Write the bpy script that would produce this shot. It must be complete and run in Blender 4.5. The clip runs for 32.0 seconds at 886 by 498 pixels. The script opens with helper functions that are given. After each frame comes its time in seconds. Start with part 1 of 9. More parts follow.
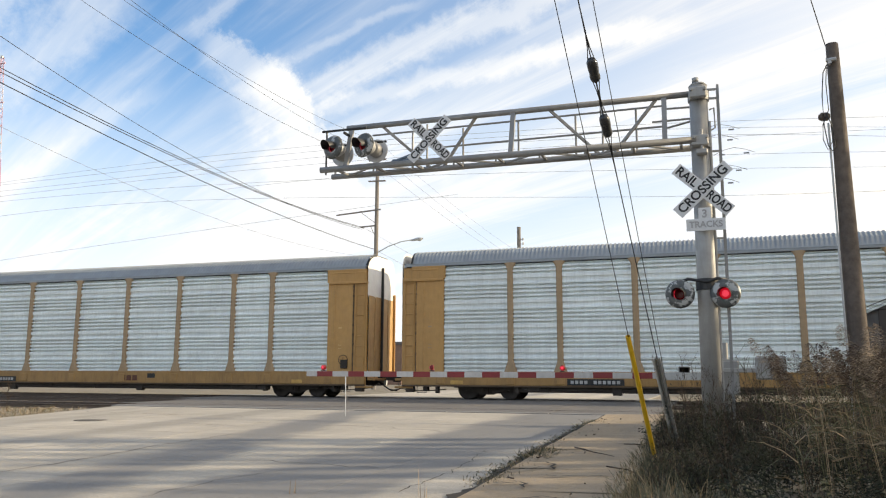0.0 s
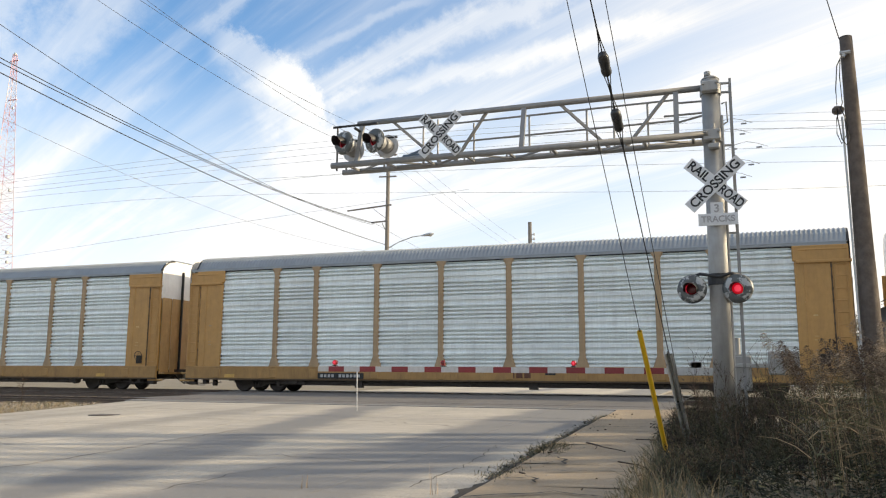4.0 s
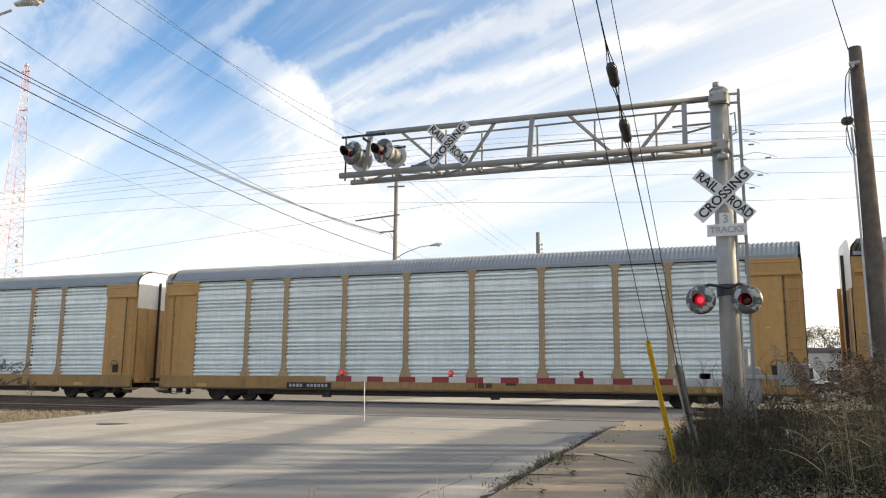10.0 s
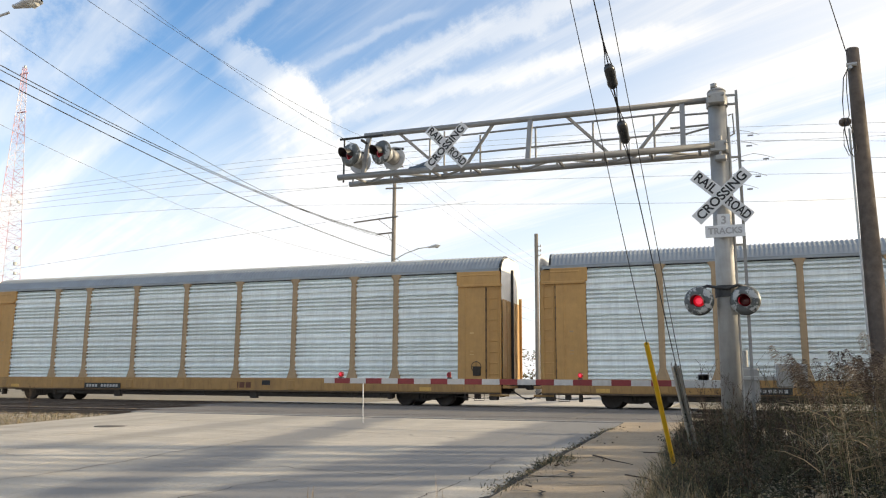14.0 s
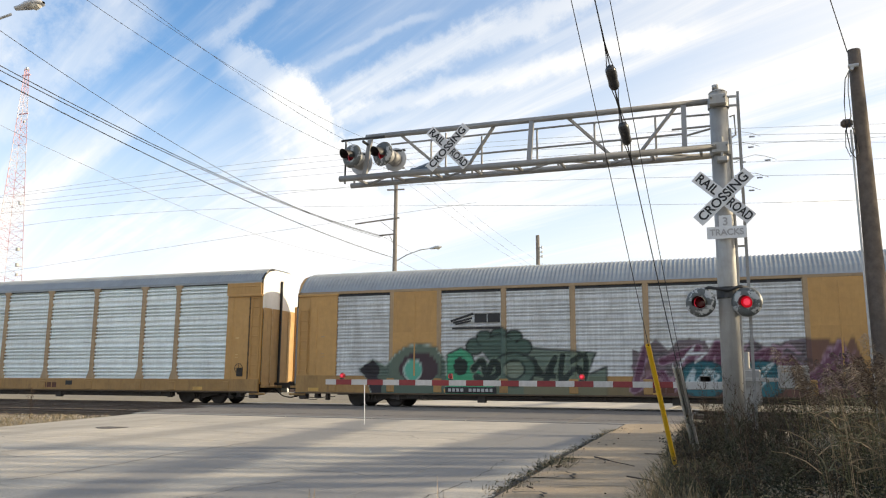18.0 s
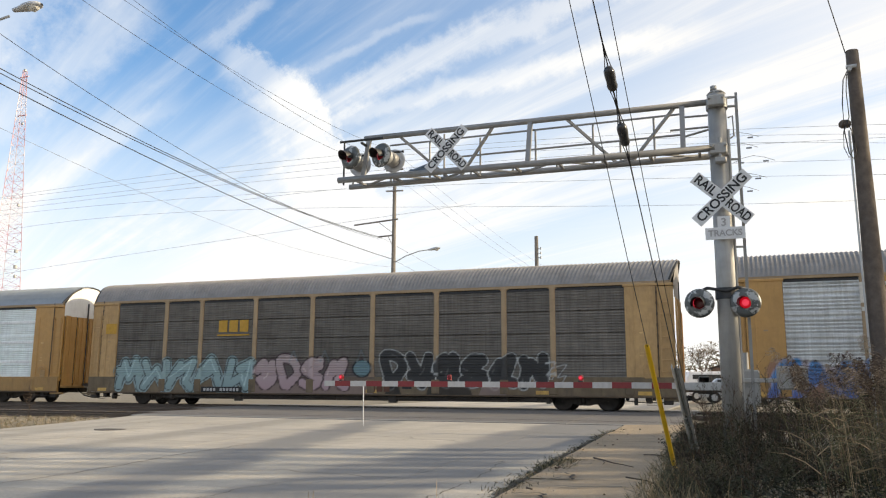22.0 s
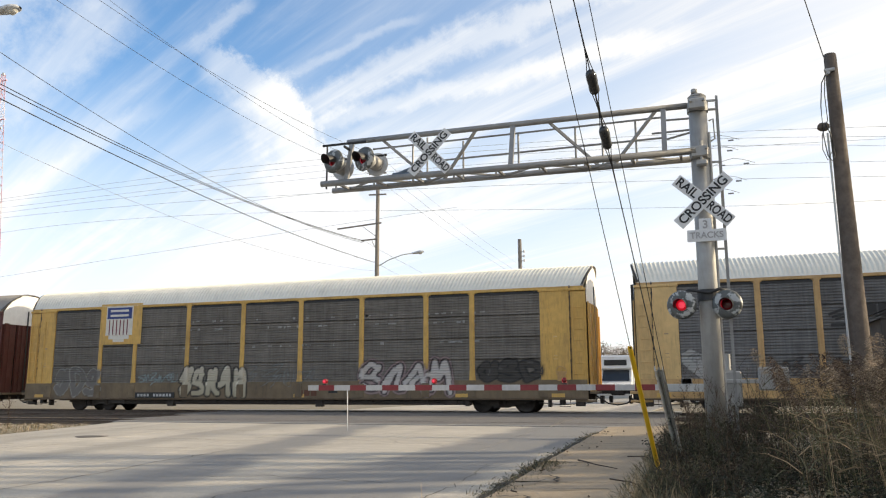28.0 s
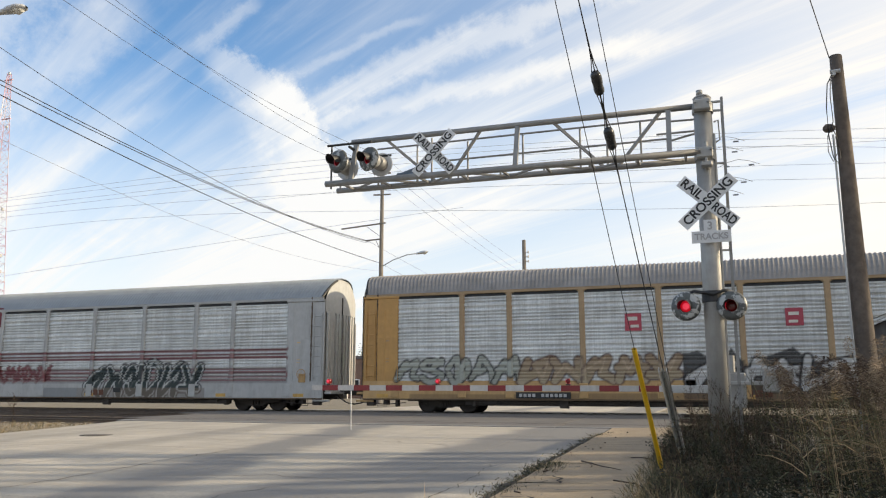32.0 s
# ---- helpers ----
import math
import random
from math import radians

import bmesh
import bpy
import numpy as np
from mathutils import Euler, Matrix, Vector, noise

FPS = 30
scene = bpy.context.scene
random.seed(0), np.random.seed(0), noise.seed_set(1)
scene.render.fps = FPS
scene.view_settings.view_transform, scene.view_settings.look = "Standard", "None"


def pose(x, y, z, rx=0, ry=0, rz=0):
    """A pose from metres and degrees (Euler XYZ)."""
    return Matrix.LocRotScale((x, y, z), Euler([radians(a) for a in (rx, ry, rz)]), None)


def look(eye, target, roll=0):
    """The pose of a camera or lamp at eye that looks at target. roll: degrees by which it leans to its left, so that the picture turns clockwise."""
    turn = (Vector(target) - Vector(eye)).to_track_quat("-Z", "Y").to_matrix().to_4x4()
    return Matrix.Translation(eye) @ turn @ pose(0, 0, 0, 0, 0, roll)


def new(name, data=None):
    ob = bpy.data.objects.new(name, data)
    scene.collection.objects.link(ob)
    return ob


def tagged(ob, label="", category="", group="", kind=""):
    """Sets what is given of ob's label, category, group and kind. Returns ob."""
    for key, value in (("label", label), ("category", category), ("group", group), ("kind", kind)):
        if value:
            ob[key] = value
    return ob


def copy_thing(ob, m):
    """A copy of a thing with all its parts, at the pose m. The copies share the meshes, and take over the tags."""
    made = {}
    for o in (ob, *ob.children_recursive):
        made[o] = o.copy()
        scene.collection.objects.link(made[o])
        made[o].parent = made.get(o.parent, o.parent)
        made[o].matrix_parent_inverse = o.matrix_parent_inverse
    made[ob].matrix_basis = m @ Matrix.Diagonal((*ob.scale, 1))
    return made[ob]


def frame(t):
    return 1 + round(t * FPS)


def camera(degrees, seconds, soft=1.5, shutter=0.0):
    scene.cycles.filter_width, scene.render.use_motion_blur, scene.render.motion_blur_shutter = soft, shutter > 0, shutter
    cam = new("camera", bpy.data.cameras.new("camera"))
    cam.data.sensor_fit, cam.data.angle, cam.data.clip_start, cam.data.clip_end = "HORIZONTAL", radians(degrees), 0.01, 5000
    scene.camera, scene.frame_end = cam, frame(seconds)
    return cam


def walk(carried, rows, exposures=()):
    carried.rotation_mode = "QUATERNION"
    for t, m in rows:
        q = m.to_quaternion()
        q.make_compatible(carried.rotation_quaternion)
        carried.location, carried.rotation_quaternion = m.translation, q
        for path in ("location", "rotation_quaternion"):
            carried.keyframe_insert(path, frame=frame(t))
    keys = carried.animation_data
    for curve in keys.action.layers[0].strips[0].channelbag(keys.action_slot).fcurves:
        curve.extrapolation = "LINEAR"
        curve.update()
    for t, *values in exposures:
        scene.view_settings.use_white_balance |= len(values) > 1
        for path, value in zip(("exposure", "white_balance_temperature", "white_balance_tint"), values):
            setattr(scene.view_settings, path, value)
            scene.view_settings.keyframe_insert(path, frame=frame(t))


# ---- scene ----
# The camera is held by hand at one spot beside the road; its rows turn it only.
EYE = (0.0, 0.0, 0.9)
PATH = [
    (0, 99.144, -0.242, 18.474), (0.5, 99.139, -0.233, 18.477), (1, 99.133, -0.167, 18.484), (1.5, 99.081, -0.115, 18.602),
    (2, 98.896, -0.238, 18.833), (2.5, 98.741, -0.188, 18.941), (3, 98.661, -0.238, 19.116), (3.5, 98.832, -0.210, 19.150),
    (5.5, 98.611, -0.679, 19.776), (6, 98.819, -0.691, 19.556), (6.5, 99.006, -0.424, 19.403), (7, 99.121, -0.442, 19.401),
    (7.5, 99.196, -0.520, 19.381), (8, 99.273, -0.402, 19.427), (8.5, 99.334, -0.413, 19.596), (9, 99.396, -0.491, 19.751),
    (9.5, 99.459, -0.501, 19.805), (10, 99.522, -0.494, 19.813), (10.5, 99.534, -0.462, 19.866), (11, 99.555, -0.367, 19.937),
    (11.5, 99.527, -0.405, 20.006), (12, 99.502, -0.415, 20.045), (12.5, 99.568, -0.472, 20.030), (13, 99.603, -0.388, 19.927),
    (13.5, 99.638, -0.488, 19.820), (14, 99.641, -0.389, 19.714), (14.5, 99.696, -0.290, 19.687), (16.5, 99.818, -0.308, 19.707),
    (17, 99.819, -0.395, 19.740), (17.5, 99.859, -0.473, 19.773), (18, 99.740, -0.404, 19.816), (18.5, 99.683, -0.341, 19.850),
    (19, 99.714, -0.311, 19.900), (19.5, 99.723, -0.320, 20.014), (20, 99.747, -0.194, 20.031), (20.5, 99.751, -0.234, 19.959),
    (21, 99.764, -0.162, 19.863), (21.5, 99.760, -0.194, 19.879), (22, 99.828, -0.297, 19.740), (22.5, 99.838, -0.244, 19.664),
    (23, 99.855, -0.294, 19.493), (23.5, 99.866, -0.200, 19.293), (24, 99.877, -0.399, 19.075), (24.5, 99.839, -0.349, 18.819),
    (25, 99.866, -0.261, 18.570), (25.5, 99.848, -0.009, 18.497), (27.5, 100.023, 0.077, 18.535), (28, 100.076, 0.194, 18.618),
    (28.5, 100.077, 0.183, 18.802), (29, 100.076, 0.084, 18.917), (29.5, 100.004, 0.044, 18.937), (30, 99.971, 0.020, 18.937),
    (30.5, 100.047, -0.081, 18.949), (31, 100.090, -0.108, 18.869), (31.5, 100.091, -0.041, 18.845), (32, 100.102, -0.063, 18.876),
]

EXPOSURES = [(0.0, 0.10, 7150.0, 8.0), (9.0, 0.10, 7150.0, 8.0), (14.0, 0.13, 7150.0, 8.0), (17.0, 0.15, 7150.0, 8.0), (19.0, 0.11, 7150.0, 8.0), (22.0, 0.06, 7150.0, 8.0), (25.0, 0.07, 7100.0, 8.0), (28.0, 0.11, 7100.0, 8.0), (30.0, 0.04, 7100.0, 8.0), (32.0, -0.02, 7100.0, 8.0)]
cam = camera(58.5, 32.0, soft=1.15)
walk(cam, [(t, pose(*EYE, rx, ry, rz)) for t, rx, ry, rz in PATH], EXPOSURES)

# ---- light ----
SUN_AZ, SUN_EL = 72.0, 21.0     # degrees clockwise from +y, above the horizon
sun = new("sun", bpy.data.lights.new("sun", "SUN"))
sun.data.energy, sun.data.angle, sun.data.color = 5.0, radians(0.7), (1.0, 0.85, 0.64)
_az, _el = radians(SUN_AZ), radians(SUN_EL)
SUN_DIR = Vector((math.sin(_az) * math.cos(_el), math.cos(_az) * math.cos(_el), math.sin(_el)))
sun.matrix_world = look(SUN_DIR * 200, (0, 0, 0))
CLOUD_TURN, SKY_GAIN = 30.0, (1.45, 2.0, 2.45, 1)
# cloud trails: from, to (bearing, height), half width, raggedness, strength, seed, how much softer one side is
TRAILS = [((-36.0, 23.2), (-30.2, 20.4), 0.020, 34.0, 0.40, 1.7, 3.0), ((-31.2, 21.6), (-25.6, 12.6), 0.026, 30.0, 0.52, 3.4, 4.0), ((-33.0, 26.6), (-37.4, 23.2), 0.013, 16.0, 0.24, 2.2, 1.0),
          ((-30.6, 21.8), (-20.5, 26.5), 0.009, 12.0, 0.20, 7.1, 1.0), ((-29.9, 19.8), (-4.0, 28.0), 0.028, 8.0, 0.38, 4.1, 1.0), ((-28.0, 18.5), (-2.0, 24.4), 0.018, 8.0, 0.32, 9.3, 1.0),
          ((-51.5, 15.5), (-42.0, 25.1), 0.045, 6.0, 0.34, 6.2, 1.0), ((-49.5, 10.5), (-39.5, 19.0), 0.016, 9.0, 0.20, 5.2, 1.0), ((-54.0, 19.0), (-47.0, 27.0), 0.05, 6.0, 0.45, 8.2, 1.0)]


def build_world():
    """Blue winter sky with streaks of cirrus that grow to a white veil near the horizon."""
    w = bpy.data.worlds.new("sky")
    scene.world = w
    w.use_nodes = True
    nt = w.node_tree
    nt.nodes.clear()
    N, L = nt.nodes.new, nt.links.new

    def math_node(op, a, b=None, clamp=False):
        n = N("ShaderNodeMath")
        n.operation, n.use_clamp = op, clamp
        for i, v in enumerate((a, b)):
            if v is None:
                continue
            if isinstance(v, (int, float)):
                n.inputs[i].default_value = v
            else:
                L(v, n.inputs[i])
        return n.outputs[0]

    sky = N("ShaderNodeTexSky")
    sky.sky_type, sky.sun_disc = "NISHITA", False
    sky.sun_elevation, sky.sun_rotation = radians(SUN_EL), radians(SUN_AZ)
    sky.air_density, sky.dust_density, sky.ozone_density = 1.0, 0.6, 2.0
    tc = N("ShaderNodeTexCoord")
    sep = N("ShaderNodeSeparateXYZ")
    L(tc.outputs["Generated"], sep.inputs[0])
    zc = math_node("MAXIMUM", sep.outputs[2], 0.0)
    den = math_node("ADD", zc, 0.10)
    comb = N("ShaderNodeCombineXYZ")
    L(math_node("DIVIDE", sep.outputs[0], den), comb.inputs[0])
    L(math_node("DIVIDE", sep.outputs[1], den), comb.inputs[1])
    # turn so that the first axis runs along the streaks
    rot = N("ShaderNodeVectorRotate")
    rot.rotation_type = "Z_AXIS"
    rot.inputs["Angle"].default_value = radians(CLOUD_TURN)
    L(comb.outputs[0], rot.inputs["Vector"])

    def layer(sx, sy, scale, detail, rough, warp, lo, hi, seed):
        mp = N("ShaderNodeMapping")
        mp.inputs["Scale"].default_value = (sx, sy, 1)
        mp.inputs["Location"].default_value = (seed, seed * 0.7, seed * 1.3)
        L(rot.outputs[0], mp.inputs["Vector"])
        nz = N("ShaderNodeTexNoise")
        nz.inputs["Scale"].default_value = scale
        nz.inputs["Detail"].default_value = detail
        nz.inputs["Roughness"].default_value = rough
        nz.inputs["Distortion"].default_value = warp
        L(mp.outputs[0], nz.inputs["Vector"])
        mr = N("ShaderNodeMapRange")
        mr.interpolation_type = "SMOOTHSTEP"
        mr.inputs["From Min"].default_value, mr.inputs["From Max"].default_value = lo, hi
        L(nz.outputs[0], mr.inputs["Value"])
        return mr.outputs[0]

    big = layer(0.16, 0.9, 1.0, 3.0, 0.5, 0.3, 0.40, 0.68, 3.1)
    fine = layer(0.22, 3.2, 1.3, 8.0, 0.62, 0.6, 0.42, 0.75, 7.7)
    puff = layer(0.7, 1.3, 1.1, 9.0, 0.66, 0.25, 0.53, 0.72, 1.9)
    cl = math_node("ADD", math_node("MULTIPLY", big, 0.36), math_node("MULTIPLY", fine, 0.40))
    cl = math_node("ADD", cl, math_node("MULTIPLY", puff, 0.18))

    def trail(a, b, wide, ragged, strength, seed, skirt):
        """A long cloud trail along the great circle from direction a to b (bearing, height in degrees)."""
        va, vb = (Vector((math.sin(radians(q)) * math.cos(radians(e)), math.cos(radians(q)) * math.cos(radians(e)), math.sin(radians(e)))) for q, e in (a, b))
        nrm = va.cross(vb).normalized()
        mid = (va + vb).normalized()
        reach = math.acos(max(-1, min(1, va.dot(vb)))) / 2
        dn = N("ShaderNodeVectorMath")
        dn.operation = "DOT_PRODUCT"
        dn.inputs[1].default_value = nrm
        L(tc.outputs["Generated"], dn.inputs[0])
        dm = N("ShaderNodeVectorMath")
        dm.operation = "DOT_PRODUCT"
        dm.inputs[1].default_value = mid
        L(tc.outputs["Generated"], dm.inputs[0])
        nz = N("ShaderNodeTexNoise")
        nz.inputs["Scale"].default_value, nz.inputs["Detail"].default_value, nz.inputs["Roughness"].default_value = ragged, 9, 0.68
        mp = N("ShaderNodeMapping")
        mp.inputs["Location"].default_value = (seed, seed, seed)
        L(tc.outputs["Generated"], mp.inputs["Vector"])
        L(mp.outputs[0], nz.inputs["Vector"])
        wob = math_node("MULTIPLY", math_node("SUBTRACT", nz.outputs[0], 0.5), wide * 3.4)
        side = math_node("ADD", dn.outputs["Value"], wob)
        off = math_node("MAXIMUM", math_node("MULTIPLY", side, -1.0), math_node("MULTIPLY", side, 1.0 / skirt))
        m1 = N("ShaderNodeMapRange")
        m1.interpolation_type = "SMOOTHSTEP"
        m1.inputs["From Min"].default_value, m1.inputs["From Max"].default_value = wide, wide * 0.15
        L(off, m1.inputs["Value"])
        m2 = N("ShaderNodeMapRange")
        m2.interpolation_type = "SMOOTHSTEP"
        m2.inputs["From Min"].default_value, m2.inputs["From Max"].default_value = math.cos(reach * 1.25), math.cos(reach * 0.7)
        L(dm.outputs["Value"], m2.inputs["Value"])
        return math_node("MULTIPLY", math_node("MULTIPLY", m1.outputs[0], m2.outputs[0]), strength)

    for q in TRAILS:
        cl = math_node("ADD", cl, trail(*q))
    # the veil thickens toward the horizon and toward the sun
    veil = N("ShaderNodeMapRange")
    veil.interpolation_type = "SMOOTHSTEP"
    veil.inputs["From Min"].default_value, veil.inputs["From Max"].default_value = 0.40, 0.10
    L(sep.outputs[2], veil.inputs["Value"])
    dot = N("ShaderNodeVectorMath")
    dot.operation = "DOT_PRODUCT"
    dot.inputs[1].default_value = SUN_DIR
    L(tc.outputs["Generated"], dot.inputs[0])
    glow = N("ShaderNodeMapRange")
    glow.interpolation_type = "SMOOTHSTEP"
    glow.inputs["From Min"].default_value, glow.inputs["From Max"].default_value = 0.05, 0.95
    L(dot.outputs["Value"], glow.inputs["Value"])
    cl = math_node("ADD", cl, math_node("MULTIPLY", veil.outputs[0], 0.75))
    cl = math_node("ADD", cl, math_node("MULTIPLY", glow.outputs[0], 0.55), clamp=True)
    white = N("ShaderNodeMixRGB")
    white.inputs[1].default_value = (9.6, 10.0, 10.8, 1)
    white.inputs[2].default_value = (12.2, 11.3, 10.3, 1)
    L(glow.outputs[0], white.inputs[0])
    gain = N("ShaderNodeMixRGB")
    gain.blend_type = "MULTIPLY"
    gain.inputs[0].default_value = 1.0
    gain.inputs[2].default_value = SKY_GAIN
    L(sky.outputs[0], gain.inputs[1])
    mix = N("ShaderNodeMixRGB")
    L(cl, mix.inputs[0])
    L(gain.outputs[0], mix.inputs[1])
    L(white.outputs[0], mix.inputs[2])
    bg = N("ShaderNodeBackground")
    bg.inputs["Strength"].default_value = 0.1
    L(mix.outputs[0], bg.inputs["Color"])
    out = N("ShaderNodeOutputWorld")
    L(bg.outputs[0], out.inputs["Surface"])


build_world()

# ---- small builders ----


def part(name, bm, material, parent=None, label="", smooth=False):
    """Links a bmesh as one mesh object under a thing or a part."""
    me = bpy.data.meshes.new(name)
    bm.to_mesh(me)
    bm.free()
    for m in material if isinstance(material, (list, tuple)) else (material,):
        me.materials.append(m)
    if smooth:
        for p in me.polygons:
            p.use_smooth = True
    ob = new(name, me)
    ob.parent = parent
    if label:
        ob["label"] = label
    return ob


def share(name, mesh, parent, m, label=""):
    """One more object on a mesh that is there already."""
    ob = new(name, mesh)
    ob.parent = parent
    ob.matrix_basis = m
    if label:
        ob["label"] = label
    return ob


def thing(name, label, category, at=(0, 0, 0), group="", kind=""):
    ob = new(name)
    ob.location = at
    ob.empty_display_size = 0.2
    return tagged(ob, label, category, group, kind)


def box(bm, x0, x1, y0, y1, z0, z1, bevel=0.0):
    r = bmesh.ops.create_cube(bm, size=1.0)
    for v in r["verts"]:
        v.co = Vector(((x0 + x1) / 2 + v.co.x * (x1 - x0), (y0 + y1) / 2 + v.co.y * (y1 - y0), (z0 + z1) / 2 + v.co.z * (z1 - z0)))
    if bevel:
        es = list({e for v in r["verts"] for e in v.link_edges})
        bmesh.ops.bevel(bm, geom=es, offset=bevel, segments=1, affect="EDGES")
    return bm


def rod(bm, a, b, r0, r1=None, seg=10, caps=True):
    """A round bar from a to b."""
    a, b = Vector(a), Vector(b)
    d = b - a
    r = bmesh.ops.create_cone(bm, cap_ends=caps, segments=seg, radius1=r0, radius2=r0 if r1 is None else r1, depth=d.length)
    m = Matrix.Translation((a + b) / 2) @ d.to_track_quat("Z", "Y").to_matrix().to_4x4()
    bmesh.ops.transform(bm, matrix=m, verts=r["verts"])
    return r["verts"]


def bar(bm, a, b, w, h):
    """A square bar from a to b, w wide and h high."""
    a, b = Vector(a), Vector(b)
    d = b - a
    r = bmesh.ops.create_cube(bm, size=1.0)
    m = Matrix.Translation((a + b) / 2) @ d.to_track_quat("Z", "Y").to_matrix().to_4x4() @ Matrix.Diagonal((w, h, d.length, 1))
    bmesh.ops.transform(bm, matrix=m, verts=r["verts"])


def tube(bm, pts, r, seg=6):
    """A bent round bar through points."""
    rings = []
    pts = [Vector(p) for p in pts]
    for i, p in enumerate(pts):
        d = (pts[min(i + 1, len(pts) - 1)] - pts[max(i - 1, 0)]).normalized()
        q = d.to_track_quat("Z", "Y")
        rr = r[i] if isinstance(r, (list, tuple)) else r
        rings.append([bm.verts.new(p + q @ Vector((rr * math.cos(2 * math.pi * k / seg), rr * math.sin(2 * math.pi * k / seg), 0))) for k in range(seg)])
    for a, b in zip(rings, rings[1:]):
        for k in range(seg):
            f = bm.faces.new((a[k], a[(k + 1) % seg], b[(k + 1) % seg], b[k]))
            f.smooth = True
    bm.faces.new(rings[0][::-1])
    bm.faces.new(rings[-1])


def lathe(bm, profile, m=Matrix.Identity(4), seg=20):
    """Turns a profile of (radius, height) about z."""
    rings = []
    for r, z in profile:
        rings.append([bm.verts.new(m @ Vector((r * math.cos(2 * math.pi * k / seg), r * math.sin(2 * math.pi * k / seg), z))) for k in range(seg)])
    for a, b in zip(rings, rings[1:]):
        for k in range(seg):
            f = bm.faces.new((a[k], a[(k + 1) % seg], b[(k + 1) % seg], b[k]))
            f.smooth = True
    return rings


def strip(bm, rows, close=False):
    """Quads between rows of points."""
    vs = [[bm.verts.new(p) for p in row] for row in rows]
    for a, b in zip(vs, vs[1:]):
        for i in range(len(a) - 1):
            bm.faces.new((a[i], a[i + 1], b[i + 1], b[i]))
    return vs


# ---- materials ----


def mat(name, colour, rough=0.6, metal=0.0, spread=0.12, grain=8.0, stain=0.0, stain_colour=(0.05, 0.04, 0.03), streak=False,
        bump=0.0, bump_scale=60.0, random_tone=0.0, emit=None, rust=0.0, big=0.6, weave=0.12, flake=None):
    """Principled surface with tone at two scales, stains, optional downward streaks and fine relief, in object space."""
    m = bpy.data.materials.new(name)
    m.use_nodes = True
    nt = m.node_tree
    N, L = nt.nodes.new, nt.links.new
    bs = nt.nodes["Principled BSDF"]
    bs.inputs["Roughness"].default_value = rough
    bs.inputs["Metallic"].default_value = metal
    tc = N("ShaderNodeTexCoord")
    oi = N("ShaderNodeObjectInfo")
    off = N("ShaderNodeVectorMath")
    off.operation = "MULTIPLY_ADD"
    off.inputs[1].default_value = (1, 1, 1)
    sc = N("ShaderNodeVectorMath")
    sc.operation = "SCALE"
    sc.inputs["Scale"].default_value = 37.0
    cmb = N("ShaderNodeCombineXYZ")
    L(oi.outputs["Random"], cmb.inputs[0])
    L(oi.outputs["Random"], cmb.inputs[1])
    L(cmb.outputs[0], sc.inputs[0])
    L(tc.outputs["Object"], off.inputs[0])
    L(sc.outputs[0], off.inputs[2])
    vec = off.outputs[0]

    def noise_at(scale, detail=4.0, stretch=None, rough_=0.6):
        v = vec
        if stretch:
            mp = N("ShaderNodeMapping")
            mp.inputs["Scale"].default_value = stretch
            L(vec, mp.inputs["Vector"])
            v = mp.outputs[0]
        n = N("ShaderNodeTexNoise")
        n.inputs["Scale"].default_value, n.inputs["Detail"].default_value, n.inputs["Roughness"].default_value = scale, detail, rough_
        L(v, n.inputs["Vector"])
        return n.outputs[0]

    def ranged(sock, a, b, lo, hi):
        mr = N("ShaderNodeMapRange")
        mr.inputs["From Min"].default_value, mr.inputs["From Max"].default_value = a, b
        mr.inputs["To Min"].default_value, mr.inputs["To Max"].default_value = lo, hi
        L(sock, mr.inputs["Value"])
        return mr.outputs[0]

    def mixc(fac, a, b, mode="MIX"):
        mx = N("ShaderNodeMixRGB")
        mx.blend_type = mode
        for i, v in ((0, fac), (1, a), (2, b)):
            if isinstance(v, (int, float)):
                mx.inputs[i].default_value = v
            elif isinstance(v, (tuple, list)):
                mx.inputs[i].default_value = (*v[:3], 1)
            else:
                L(v, mx.inputs[i])
        return mx.outputs[0]

    tone1 = ranged(noise_at(grain, 5.0), 0.25, 0.75, 1 - spread, 1 + spread)
    tone2 = ranged(noise_at(big, 3.0), 0.25, 0.75, 1 - spread * 0.8, 1 + spread * 0.8)
    mul = N("ShaderNodeMath")
    mul.operation = "MULTIPLY"
    L(tone1, mul.inputs[0])
    L(tone2, mul.inputs[1])
    val = mul.outputs[0]
    if random_tone:
        m3 = N("ShaderNodeMath")
        m3.operation = "MULTIPLY"
        L(val, m3.inputs[0])
        L(ranged(oi.outputs["Random"], 0, 1, 1 - random_tone, 1 + random_tone), m3.inputs[1])
        val = m3.outputs[0]
    col = mixc(1.0, colour, val, "MULTIPLY")
    if "rack" in name:
        # upright streaks and rows of dust along the ribs
        v = N("ShaderNodeMath")
        v.operation = "MULTIPLY"
        L(ranged(noise_at(3.2, 3.0, (4.0, 1.0, 0.10)), 0.3, 0.7, 1 - weave, 1 + weave), v.inputs[0])
        L(ranged(noise_at(2.6, 3.0, (0.14, 1.0, 1.6)), 0.3, 0.7, 1 - weave, 1 + weave), v.inputs[1])
        col = mixc(1.0, col, v.outputs[0], "MULTIPLY")
    if stain:
        s = ranged(noise_at(1.7, 6.0, (1.0, 1.0, 0.22) if streak else None, 0.7), 0.5, 0.72, 0.0, stain)
        s2 = ranged(noise_at(14.0, 4.0, (1.0, 1.0, 0.12) if streak else None), 0.52, 0.75, 0.0, stain * 0.8)
        col = mixc(s, col, stain_colour)
        col = mixc(s2, col, stain_colour)
